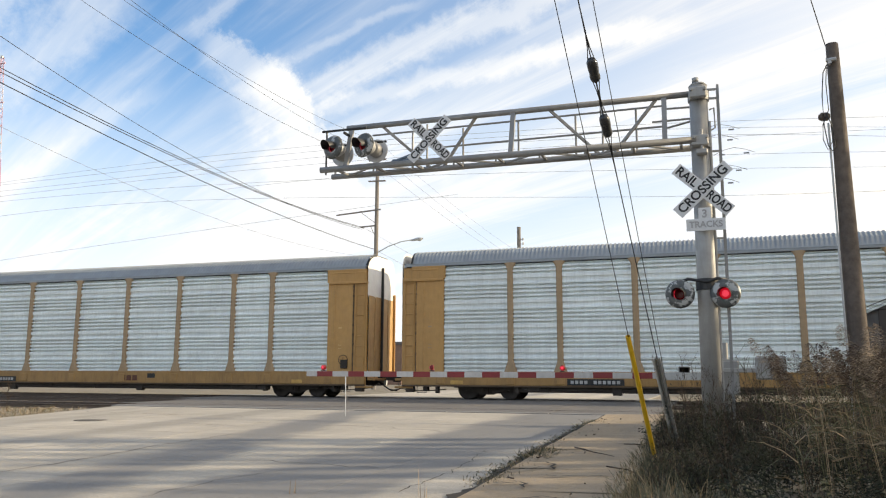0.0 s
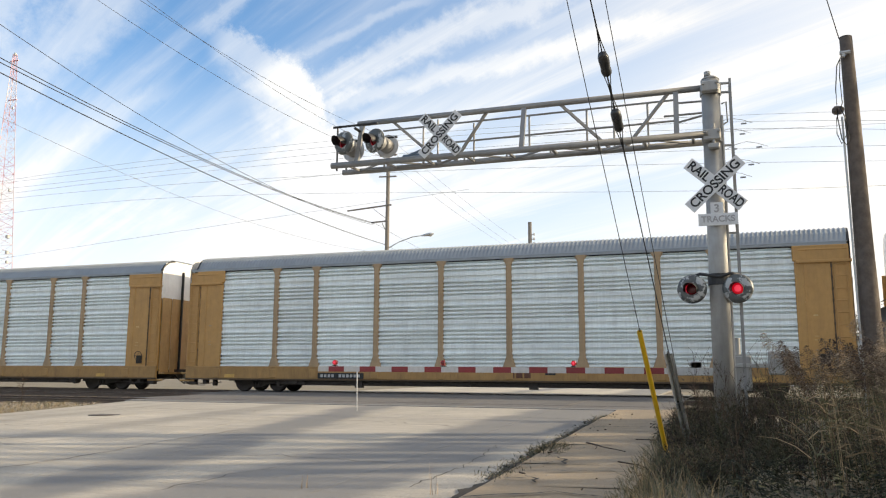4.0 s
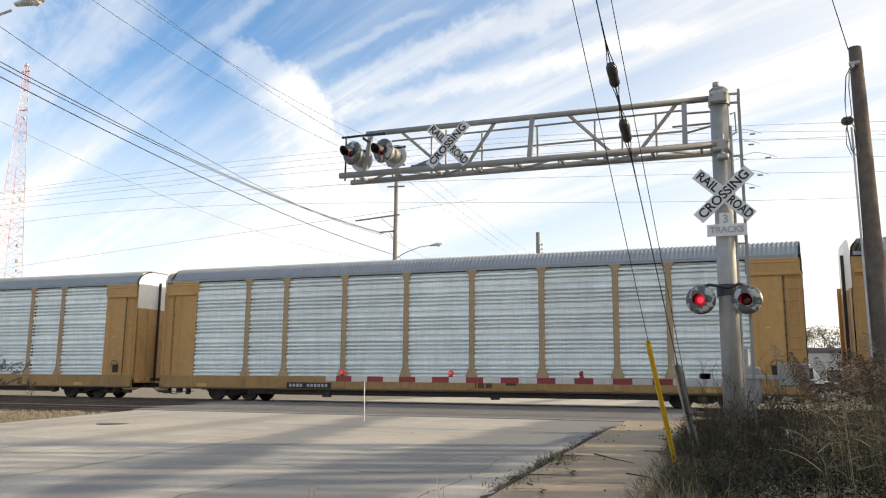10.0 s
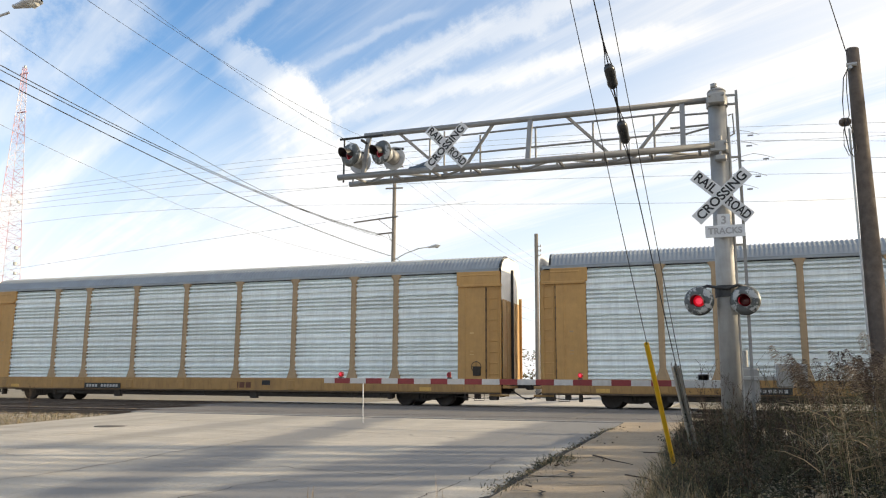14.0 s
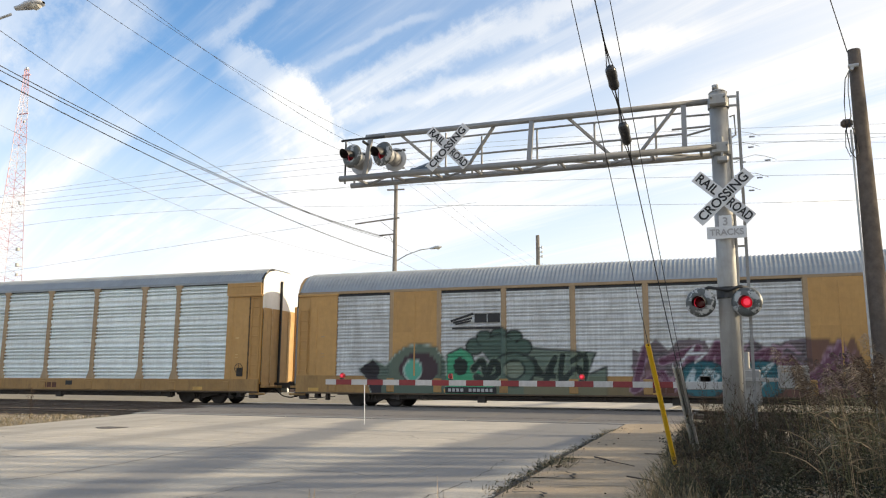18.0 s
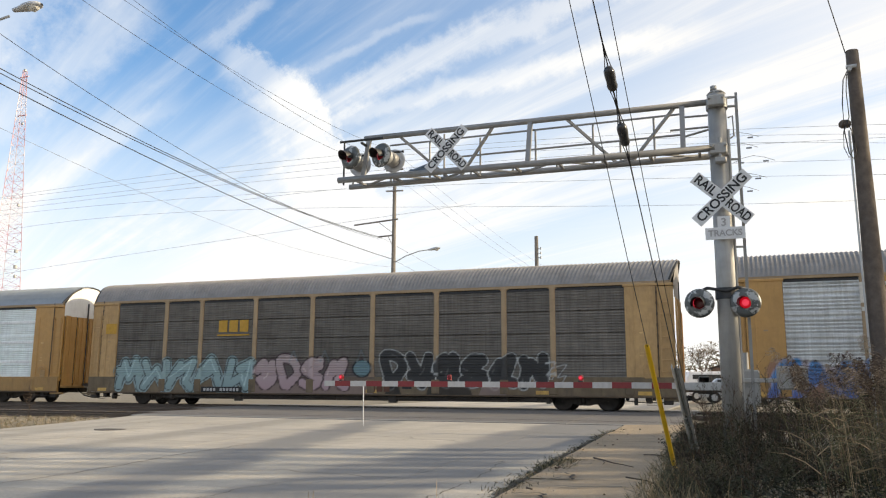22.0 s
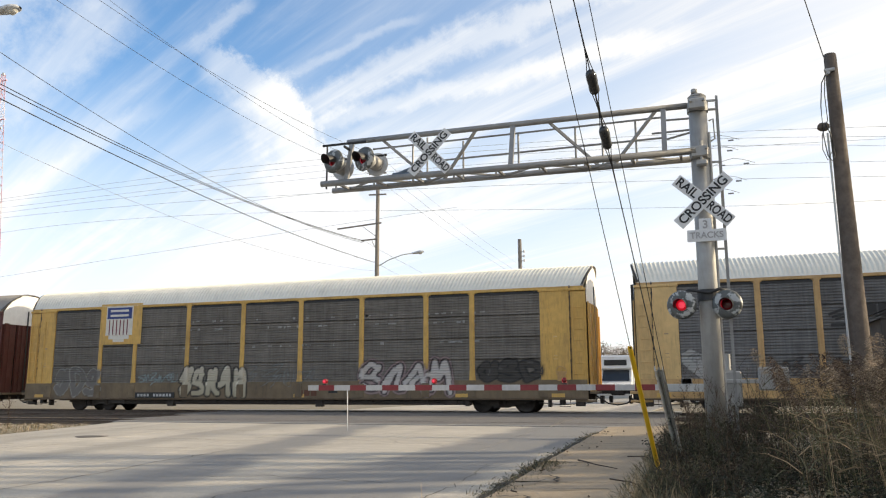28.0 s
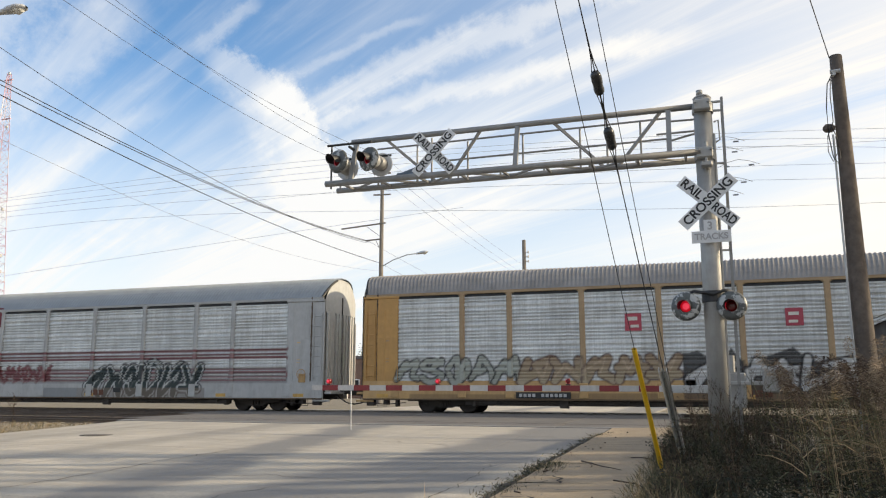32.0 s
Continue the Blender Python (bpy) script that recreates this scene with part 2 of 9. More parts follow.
    if rust:
        r = ranged(noise_at(5.0, 7.0, None, 0.7), 0.58, 0.68, 0.0, rust)
        col = mixc(r, col, (0.16, 0.06, 0.025))
    if flake:
        f = ranged(noise_at(7.0, 6.0, None, 0.65), 0.535, 0.56, 0.0, 0.9)
        col = mixc(f, col, flake)
    L(col, bs.inputs["Base Color"])
    L(ranged(noise_at(grain * 0.7, 3.0), 0.3, 0.7, max(0.03, rough - 0.1), min(1.0, rough + 0.1)), bs.inputs["Roughness"])
    if bump:
        b = N("ShaderNodeBump")
        b.inputs["Strength"].default_value, b.inputs["Distance"].default_value = bump, 0.02
        L(noise_at(bump_scale, 5.0), b.inputs["Height"])
        L(b.outputs[0], bs.inputs["Normal"])
    if emit:
        bs.inputs["Emission Color"].default_value = (*emit[:3], 1)
        bs.inputs["Emission Strength"].default_value = emit[3]
    return m


GALV = mat("galvanised_steel", (0.46, 0.47, 0.47), 0.5, 0.25, 0.1, 6, 0.25, (0.2, 0.19, 0.17), True)
GALV_BRIGHT = mat("bright_galvanised_guard", (0.74, 0.76, 0.76), 0.3, 0.7, 0.1, 5, 0.2, (0.3, 0.29, 0.27), True)
# mast steel again but darker: the arm's shade is put into the colour
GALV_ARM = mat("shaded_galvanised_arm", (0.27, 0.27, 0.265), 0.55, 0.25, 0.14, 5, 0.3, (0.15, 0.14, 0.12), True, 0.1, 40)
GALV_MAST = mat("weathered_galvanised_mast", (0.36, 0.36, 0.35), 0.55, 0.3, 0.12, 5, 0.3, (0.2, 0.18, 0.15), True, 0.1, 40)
SILVER = mat("galvanised_rack_panel", (0.80, 0.86, 0.85), 0.45, 0.1, 0.08, 3.0, 0.22, (0.36, 0.37, 0.36), True, random_tone=0.05, weave=0.055)
SILVER_MID = mat("dusty_galvanised_rack_panel", (0.62, 0.65, 0.65), 0.45, 0.15, 0.10, 3.0, 0.3, (0.34, 0.34, 0.33), True, random_tone=0.05, weave=0.12)
SILVER_NEW = mat("bright_new_rack_panel", (0.84, 0.86, 0.86), 0.4, 0.15, 0.06, 3.0, 0.1, (0.5, 0.5, 0.48), True)
ORANGE_DIRTY = mat("grimy_orange_sill_paint", (0.30, 0.09, 0.035), 0.6, 0.0, 0.15, 4, 0.45, (0.10, 0.06, 0.05), True)
SILVER_B = mat("galvanised_dull_rack_panel", (0.64, 0.66, 0.66), 0.45, 0.2, 0.14, 3.0, 0.4, (0.24, 0.23, 0.21), True, random_tone=0.08, weave=0.12)
LAMP_GREY = mat("pale_grey_lamp_paint", (0.52, 0.54, 0.57), 0.45, 0.1, 0.08, 6)
GREY_RACK = mat("grimy_grey_rack_panel", (0.39, 0.40, 0.40), 0.55, 0.25, 0.14, 2.5, 0.4, (0.14, 0.13, 0.12), True, random_tone=0.06)
DARK_RACK = mat("dirty_dark_rack_panel", (0.165, 0.15, 0.132), 0.65, 0.1, 0.16, 2.5, 0.45, (0.06, 0.05, 0.04), True, random_tone=0.12, weave=0.14)
DARK_GREY_RACK = mat("sooty_grey_rack_panel", (0.15, 0.15, 0.152), 0.65, 0.1, 0.16, 2.5, 0.45, (0.07, 0.065, 0.06), True, random_tone=0.12, weave=0.14)
CREAM_YELLOW = mat("faded_cream_yellow_paint", (0.66, 0.455, 0.20), 0.55, 0.0, 0.1, 4, 0.35, (0.17, 0.11, 0.06), True)
TAN = mat("ochre_car_paint", (0.50, 0.285, 0.095), 0.55, 0.0, 0.09, 4, 0.2, (0.2, 0.11, 0.04), True, random_tone=0.04)
SILL_OCHRE = mat("dirty_ochre_sill_paint", (0.37, 0.215, 0.075), 0.6, 0.0, 0.12, 4, 0.45, (0.13, 0.08, 0.04), True, random_tone=0.04)
SILL_DIRTY = mat("soot_caked_sill_paint", (0.17, 0.125, 0.075), 0.7, 0.0, 0.2, 3, 0.5, (0.06, 0.05, 0.042), True)
SILL_GRIME = mat("grimy_flange_edge", (0.10, 0.07, 0.045), 0.75, 0.0, 0.2, 5, 0.3, (0.22, 0.14, 0.06))
MID_RACK = mat("dusty_mid_grey_rack_panel", (0.31, 0.30, 0.295), 0.6, 0.1, 0.18, 2.5, 0.5, (0.08, 0.072, 0.065), True, random_tone=0.1, weave=0.25)
RUST_INK = mat("rust_brown_stencil_paint", (0.12, 0.05, 0.03), 0.7, 0, 0.2, 12)
TAN_OLD = mat("faded_ochre_car_paint", (0.50, 0.32, 0.14), 0.6, 0.0, 0.12, 4, 0.32, (0.16, 0.09, 0.045), True, random_tone=0.05)
YELLOW_CAR = mat("weathered_yellow_car_paint", (0.62, 0.38, 0.10), 0.55, 0.0, 0.12, 4, 0.45, (0.15, 0.09, 0.045), True)
POST_TAN = mat("dull_brass_post_paint", (0.39, 0.275, 0.16), 0.55, 0.1, 0.1, 5, 0.2, (0.18, 0.12, 0.07), True)
ORANGE = mat("red_orange_car_paint", (0.50, 0.10, 0.022), 0.5, 0.0, 0.12, 4, 0.3, (0.16, 0.05, 0.03), True)
MAROON = mat("dull_maroon_car_paint", (0.10, 0.028, 0.022), 0.6, 0.0, 0.15, 4, 0.3, (0.05, 0.03, 0.025), True)
GREY_PAINT = mat("light_grey_car_paint", (0.42, 0.43, 0.43), 0.5, 0.0, 0.1, 4, 0.3, (0.2, 0.18, 0.16), True)
WHITE_PAINT = mat("dusty_white_paint", (0.82, 0.82, 0.81), 0.5, 0.0, 0.06, 4, 0.2, (0.4, 0.37, 0.32), True)
ROOF_GALV = mat("galvanised_roof_sheet", (0.30, 0.33, 0.35), 0.5, 0.3, 0.1, 2.0, 0.25, (0.26, 0.25, 0.24))
ROOF_WHITE = mat("cream_roof_paint", (0.70, 0.69, 0.62), 0.5, 0.0, 0.07, 2.0, 0.2, (0.42, 0.38, 0.3))
ROOF_DARK = mat("sooty_roof_sheet", (0.26, 0.25, 0.24), 0.6, 0.15, 0.14, 2.0, 0.3, (0.12, 0.11, 0.1))
UNDER = mat("greasy_underframe_steel", (0.045, 0.038, 0.032), 0.7, 0.2, 0.25, 8, 0.3, (0.09, 0.06, 0.035))
WHEEL = mat("worn_wheel_steel", (0.045, 0.038, 0.034), 0.6, 0.3, 0.2, 8)
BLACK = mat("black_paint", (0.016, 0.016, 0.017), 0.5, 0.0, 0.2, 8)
BLACK_DULL = mat("flat_black_signal_paint", (0.025, 0.026, 0.028), 0.55, 0.0, 0.25, 10, 0.25, (0.08, 0.08, 0.08))
PEELING = mat("peeling_grey_signal_paint", (0.085, 0.092, 0.09), 0.45, 0.1, 0.25, 9, 0.4, (0.2, 0.21, 0.2), flake=(0.46, 0.47, 0.46))
SIGN_WHITE = mat("reflective_white_sheeting", (0.66, 0.67, 0.68), 0.45, 0.0, 0.05, 12, 0.15, (0.4, 0.4, 0.38), True)
SIGN_FADED = mat("faded_sign_lettering", (0.36, 0.36, 0.36), 0.6, 0.0, 0.15, 20)
ARM_WHITE = mat("weathered_white_arm_sheeting", (0.50, 0.49, 0.48), 0.5, 0.0, 0.1, 10, 0.3, (0.3, 0.28, 0.25), True)
RED_STRIPE = mat("red_reflective_stripe", (0.22, 0.022, 0.025), 0.45, 0.0, 0.12, 12)
LIT_RED = mat("lit_red_lens", (0.3, 0.01, 0.02), 0.3, 0, 0.05, 20, emit=(1.0, 0.008, 0.03, 0.36))
LIT_CORE = mat("lit_red_lens_core", (0.3, 0.02, 0.04), 0.3, 0, 0.05, 20, emit=(1.0, 0.06, 0.12, 0.75))
DARK_RED = mat("dark_red_lens", (0.16, 0.008, 0.012), 0.2, 0, 0.1, 20)
YELLOW_PLASTIC = mat("sun_faded_yellow_plastic", (0.70, 0.43, 0.02), 0.4, 0, 0.08, 6, 0.12, (0.35, 0.25, 0.08), True)
CREOSOTE = mat("creosoted_pole_wood", (0.125, 0.10, 0.082), 0.85, 0, 0.3, 9, 0.35, (0.15, 0.12, 0.10), True, 0.5, 45)
GREY_WOOD = mat("weathered_grey_pole_wood", (0.22, 0.20, 0.18), 0.85, 0, 0.2, 9, 0.3, (0.1, 0.085, 0.07), True)
WIRE = mat("dark_wire", (0.035, 0.036, 0.04), 0.6, 0.3, 0.1, 3)
WIRE_PALE = mat("aluminium_wire", (0.26, 0.28, 0.31), 0.6, 0.4, 0.1, 3)
PORCELAIN = mat("dark_glazed_porcelain", (0.028, 0.03, 0.034), 0.25, 0, 0.15, 10)
RAIL = mat("rail_steel", (0.13, 0.105, 0.09), 0.45, 0.7, 0.2, 5, rust=0.4)

# ---- ground, road, tracks ----
CROWN_Y = 20.2          # the road climbs to the tracks up to here, then lies level
ROAD_L, ROAD_R = -16.2, -2.5


def road_z(y):
    return -0.0255 * max(0.0, CROWN_Y - max(y, -60.0))


def ground_material():
    m = mat("ballast_and_dead_grass_ground", (0.22, 0.19, 0.14), 0.95, 0, 0.25, 7, 0.5, (0.10, 0.085, 0.06), False, 0.9, 30)
    return m


def concrete_material(name, base, crack, joint, lanes=()):
    """Worn concrete: darker streaks across the road, tyre-dark lanes, fine cracks and stains."""
    m = mat(name, base, 0.85, 0, 0.26, 34, 0.25, (base[0] * 0.6, base[1] * 0.58, base[2] * 0.55), False, 0.6, 70, big=0.35)
    nt = m.node_tree
    N, L = nt.nodes.new, nt.links.new
    bs = nt.nodes["Principled BSDF"]
    src = bs.inputs["Base Color"].links[0].from_socket
    tc = N("ShaderNodeTexCoord")

    def mul(a, fac_sock, colour):
        mx = N("ShaderNodeMixRGB")
        mx.blend_type = "MIX"
        L(fac_sock, mx.inputs[0])
        L(a, mx.inputs[1])
        mx.inputs[2].default_value = (*colour, 1)
        return mx.outputs[0]

    # cracks
    vz = N("ShaderNodeTexVoronoi")
    vz.feature = "DISTANCE_TO_EDGE"
    vz.inputs["Scale"].default_value = crack
    wp = N("ShaderNodeTexNoise")
    wp.inputs["Scale"].default_value, wp.inputs["Detail"].default_value = 1.3, 6
    L(tc.outputs["Object"], wp.inputs["Vector"])
    mad = N("ShaderNodeVectorMath")
    mad.operation = "MULTIPLY_ADD"
    mad.inputs[1].default_value = (1.4, 1.4, 0)
    L(wp.outputs["Color"], mad.inputs[0])
    L(tc.outputs["Object"], mad.inputs[2])
    L(mad.outputs[0], vz.inputs["Vector"])
    cr = N("ShaderNodeMapRange")
    cr.inputs["From Min"].default_value, cr.inputs["From Max"].default_value = 0.012, 0.0
    cr.inputs["To Max"].default_value = 0.65
    L(vz.outputs["Distance"], cr.inputs["Value"])
    # only some of the cracks show
    pn = N("ShaderNodeTexNoise")
    pn.inputs["Scale"].default_value = 0.23
    L(tc.outputs["Object"], pn.inputs["Vector"])
    pm = N("ShaderNodeMapRange")
    pm.inputs["From Min"].default_value, pm.inputs["From Max"].default_value = 0.45, 0.6
    L(pn.outputs[0], pm.inputs["Value"])
    both = N("ShaderNodeMath")
    both.operation = "MULTIPLY"
    L(cr.outputs[0], both.inputs[0])
    L(pm.outputs[0], both.inputs[1])
    col = mul(src, both.outputs[0], (0.05, 0.045, 0.04))
    # darker streaks, noise stretched across the road
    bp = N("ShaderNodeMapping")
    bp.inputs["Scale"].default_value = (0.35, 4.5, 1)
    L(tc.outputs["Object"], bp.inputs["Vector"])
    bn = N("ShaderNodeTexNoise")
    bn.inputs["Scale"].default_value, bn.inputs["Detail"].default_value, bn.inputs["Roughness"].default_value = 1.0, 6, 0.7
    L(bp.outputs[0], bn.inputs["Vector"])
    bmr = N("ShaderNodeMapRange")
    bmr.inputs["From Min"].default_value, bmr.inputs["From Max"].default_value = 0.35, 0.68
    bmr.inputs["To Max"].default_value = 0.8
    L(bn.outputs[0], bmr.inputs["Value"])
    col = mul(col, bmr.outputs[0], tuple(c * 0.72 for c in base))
    # pits and grit
    gn = N("ShaderNodeTexVoronoi")
    gn.inputs["Scale"].default_value = 26
    L(tc.outputs["Object"], gn.inputs["Vector"])
    gp = N("ShaderNodeTexNoise")
    gp.inputs["Scale"].default_value, gp.inputs["Detail"].default_value = 2.2, 8
    L(tc.outputs["Object"], gp.inputs["Vector"])
    ga = N("ShaderNodeMapRange")
    ga.inputs["From Min"].default_value, ga.inputs["From Max"].default_value = 0.36, 0.14
    L(gn.outputs["Distance"], ga.inputs["Value"])
    gb_ = N("ShaderNodeMapRange")
    gb_.inputs["From Min"].default_value, gb_.inputs["From Max"].default_value = 0.42, 0.62
    gb_.inputs["To Max"].default_value = 0.6
    L(gp.outputs[0], gb_.inputs["Value"])
    gm = N("ShaderNodeMath")
    gm.operation = "MULTIPLY"
    L(ga.outputs[0], gm.inputs[0])
    L(gb_.outputs[0], gm.inputs[1])
    col = mul(col, gm.outputs[0], tuple(c * 0.5 for c in base))
    # worn lanes: long soft darker bands along the road
    mp = N("ShaderNodeMapping")
    mp.inputs["Scale"].default_value = (0.55, 0.03, 1)
    L(tc.outputs["Object"], mp.inputs["Vector"])
    ln = N("ShaderNodeTexNoise")
    ln.inputs["Scale"].default_value, ln.inputs["Detail"].default_value = 1.0, 4
    L(mp.outputs[0], ln.inputs["Vector"])
    lm = N("ShaderNodeMapRange")
    lm.inputs["From Min"].default_value, lm.inputs["From Max"].default_value = 0.5, 0.66
    lm.inputs["To Max"].default_value = 0.55
    L(ln.outputs[0], lm.inputs["Value"])
    col = mul(col, lm.outputs[0], joint)
    # grey overlay strips with soft, wandering edges: (middle near and at the tracks, half width)
    if lanes:
        sx = N("ShaderNodeSeparateXYZ")
        L(tc.outputs["Object"], sx.inputs[0])
        wn = N("ShaderNodeTexNoise")
        wn.inputs["Scale"].default_value, wn.inputs["Detail"].default_value = 0.8, 6
        L(tc.outputs["Object"], wn.inputs["Vector"])
        wob = N("ShaderNodeMath")
        wob.operation = "MULTIPLY_ADD"
        wob.inputs[1].default_value = 1.1
        L(wn.outputs[0], wob.inputs[0])
        L(sx.outputs[0], wob.inputs[2])
        for (near, far), half in lanes:
            # the strip's middle wanders along the road
            run = N("ShaderNodeMapRange")
            run.inputs["From Min"].default_value, run.inputs["From Max"].default_value = 4.0, 19.0
            run.inputs["To Min"].default_value, run.inputs["To Max"].default_value = near + 0.55, far + 0.55
            L(sx.outputs[1], run.inputs["Value"])
            df = N("ShaderNodeMath")
            df.operation = "SUBTRACT"
            L(wob.outputs[0], df.inputs[0])
            L(run.outputs[0], df.inputs[1])
            ab = N("ShaderNodeMath")
            ab.operation = "ABSOLUTE"
            L(df.outputs[0], ab.inputs[0])
            lr = N("ShaderNodeMapRange")
            lr.interpolation_type = "SMOOTHSTEP"
            lr.inputs["From Min"].default_value, lr.inputs["From Max"].default_value = half + 0.4, half - 0.25
            lr.inputs["To Max"].default_value = 0.85
            L(ab.outputs[0], lr.inputs["Value"])
            col = mul(col, lr.outputs[0], (0.19, 0.188, 0.186))
    L(col, bs.inputs["Base Color"])
    return m


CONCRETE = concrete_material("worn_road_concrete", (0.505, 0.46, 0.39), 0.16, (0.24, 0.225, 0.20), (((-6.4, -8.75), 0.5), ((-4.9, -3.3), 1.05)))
ASPHALT = concrete_material("worn_grey_asphalt_strip", (0.275, 0.27, 0.26), 0.3, (0.22, 0.215, 0.21))
WALK_CONCRETE = concrete_material("tan_pavement_concrete", (0.40, 0.31, 0.205), 0.5, (0.25, 0.21, 0.16))
CROSS_ASPHALT = mat("dark_crossing_asphalt", (0.15, 0.14, 0.13), 0.85, 0, 0.2, 6, 0.3, (0.16, 0.155, 0.15), False, 0.5, 70)
GROUND = ground_material()
BALLAST = mat("dark_track_ballast", (0.07, 0.058, 0.048), 0.95, 0, 0.35, 18, 0.3, (0.05, 0.042, 0.036), False, 1.0, 22)
TIE = mat("weathered_tie_wood", (0.07, 0.055, 0.045), 0.9, 0, 0.3, 8, 0.3, (0.14, 0.12, 0.1), False, 0.4, 40)

# one sheet of ground to the horizon, sunk a little under road and pavement
bm = bmesh.new()
xs = [-2500, -900, -300, -120, -60, -40, -30, -24, -20, -16.3, -9, -2.6, -1.2, 0, 3, 7, 12, 20, 40, 90, 300, 900, 2500]
ys = [-900, -300, -100, -60, -30, -10, 0, 6, 10, 13, 16, 18.8, 19.0, 22, 24, 28, 32, 34.9, 35.2, 40, 50, 70, 120, 250, 600, 1500, 4000]


def ground_z(x, y):
    z = road_z(y) - 0.06
    if x > -1.2 and y < 20:
        z += 0.05
    if (x < -17 or x > -1.0) and 18.9 < y < 35:
        z -= 0.12
    return z


strip(bm, [[(x, y, ground_z(x, y)) for x in xs] for y in ys])
ground = part("ground", bm, GROUND)
tagged(ground, "dusty ground with dead grass beside the tracks", "ground", kind="structure")

# road slabs on either side of the tracks, with recessed joints
road = thing("road", "wide worn concrete road with cracks and tyre-dark lanes", "road", kind="structure")
random.seed(5)


def slab(x0, x1, y0, y1, material, parent, name="slab", gap=0.012, flare=0.0):
    bm = bmesh.new()
    n = max(2, int((y1 - y0) / 1.5))
    rows = []
    for i in range(n + 1):
        y = y0 + gap + (y1 - y0 - 2 * gap) * i / n
        e = flare * max(0.0, (y - 12.0) / 10.0) ** 2 if flare else 0.0
        rows.append([(x0 + gap - e, y, road_z(y) - 0.07), (x0 + gap - e, y, road_z(y)), (x1 - gap, y, road_z(y)), (x1 - gap, y, road_z(y) - 0.07)])
    strip(bm, rows)
    bmesh.ops.recalc_face_normals(bm, faces=bm.faces[:])
    return part(name, bm, material, parent)


SLAB_X = [ROAD_L, -12.85, -9.4, -7.55, -4.0, ROAD_R]
SLAB_Y = [-60, -40, -25, -12, -4, 2, 7.5, 13.2, 19.72]
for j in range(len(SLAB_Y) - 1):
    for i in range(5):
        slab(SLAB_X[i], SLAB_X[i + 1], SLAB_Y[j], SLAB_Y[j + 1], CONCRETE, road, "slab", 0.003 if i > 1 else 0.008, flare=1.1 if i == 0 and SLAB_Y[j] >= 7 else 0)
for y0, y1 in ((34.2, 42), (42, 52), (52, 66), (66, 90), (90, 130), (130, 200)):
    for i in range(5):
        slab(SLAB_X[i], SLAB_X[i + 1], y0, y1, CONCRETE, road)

# crossing surface: bands of concrete panels and asphalt between the rails
TRACKS = [20.95, 26.2, 31.5]
GAUGE = 0.7175
crossing = thing("crossing_surface", "dark asphalt and concrete crossing panels between the rails", "crossing", kind="structure")
edges = [19.74]
for c in TRACKS:
    edges += [c - GAUGE, c + GAUGE]
edges += [34.18]
for k in range(len(edges) - 1):
    y0, y1 = edges[k] + 0.06, edges[k + 1] - 0.06
    inner = k % 2 == 1
    x0, x1 = -16.6 - 0.36 * ((y0 + y1) / 2 - 18.5), -1.2
    n = 6
    for i in range(n):
        a, b = x0 + (x1 - x0) * i / n, x0 + (x1 - x0) * (i + 1) / n
        bm = bmesh.new()
        box(bm, a + 0.012, b - 0.012, y0, y1, -0.14, 0.0 if inner else 0.004, 0.01)
        part("crossing_panel", bm, CROSS_ASPHALT if k not in (0, 6) else ASPHALT, crossing)

# tracks
for c in TRACKS:
    tr = thing("railway_track", "steel rails on dark wooden ties in ballast", "track", (0, c, 0), "railway tracks", "structure")
    bm = bmesh.new()
    strip(bm, [[(x, -2.0, -0.32), (x, -1.45, -0.16), (x, 1.45, -0.16), (x, 2.0, -0.32)] for x in range(-400, 401, 20)])
    part("ballast_bed", bm, BALLAST, tr)
    for s in (-GAUGE, GAUGE):
        bm = bmesh.new()
        prof = [(-0.07, -0.17), (0.07, -0.17), (0.012, -0.12), (0.012, -0.045), (0.035, -0.03), (0.035, 0.0), (-0.035, 0.0), (-0.035, -0.03), (-0.012, -0.045), (-0.012, -0.12)]
        strip(bm, [[(x, s + py, pz) for py, pz in prof + prof[:1]] for x in (-400, 0, 400)])
        part("rail", bm, RAIL, tr)
    bm = bmesh.new()
    box(bm, -0.115, 0.115, -1.3, 1.3, -0.30, -0.125, 0.012)
    tie = bpy.data.meshes.new("tie")
    bm.to_mesh(tie)
    bm.free()
    tie.materials.append(TIE)
    for i in range(70):
        x = -18.4 - 0.36 * (c - 20) - i * 0.55
        share("tie", tie, tr, pose(x, random.uniform(-0.04, 0.04), 0, 0, 0, random.uniform(-1.2, 1.2)))
    for i in range(40):
        share("tie", tie, tr, pose(-0.9 + i * 0.55, random.uniform(-0.04, 0.04), 0, 0, 0, random.uniform(-1.2, 1.2)))

# pavement between road and weeds
pavement = thing("pavement", "cracked tan concrete pavement beside the road", "pavement", kind="structure")
random.seed(8)
for j, (y0, y1) in enumerate(((-12, -6), (-6, 0), (0, 4.2), (4.2, 8.3), (8.3, 10.0), (10.0, 12.1), (12.1, 14.3), (14.3, 17.2), (17.2, 19.7))):
    bm = bmesh.new()
    n = 4
    tilt = random.uniform(-0.01, 0.012)
    rows = []
    for i in range(n + 1):
        y = y0 + 0.012 + (y1 - y0 - 0.024) * i / n
        z = road_z(y) + 0.03
        rows.append([(-2.46, y, z - 0.1), (-2.46 + random.uniform(0, 0.03), y, z + tilt), (-0.9, y, z + 0.02 - tilt), (-0.9, y, z - 0.1)])
    strip(bm, rows)
    bmesh.ops.recalc_face_normals(bm, faces=bm.faces[:])
    part("slab", bm, WALK_CONCRETE, pavement)


CRACK = mat("dirt_filled_crack", (0.035, 0.03, 0.024), 0.95, 0, 0.3, 14)


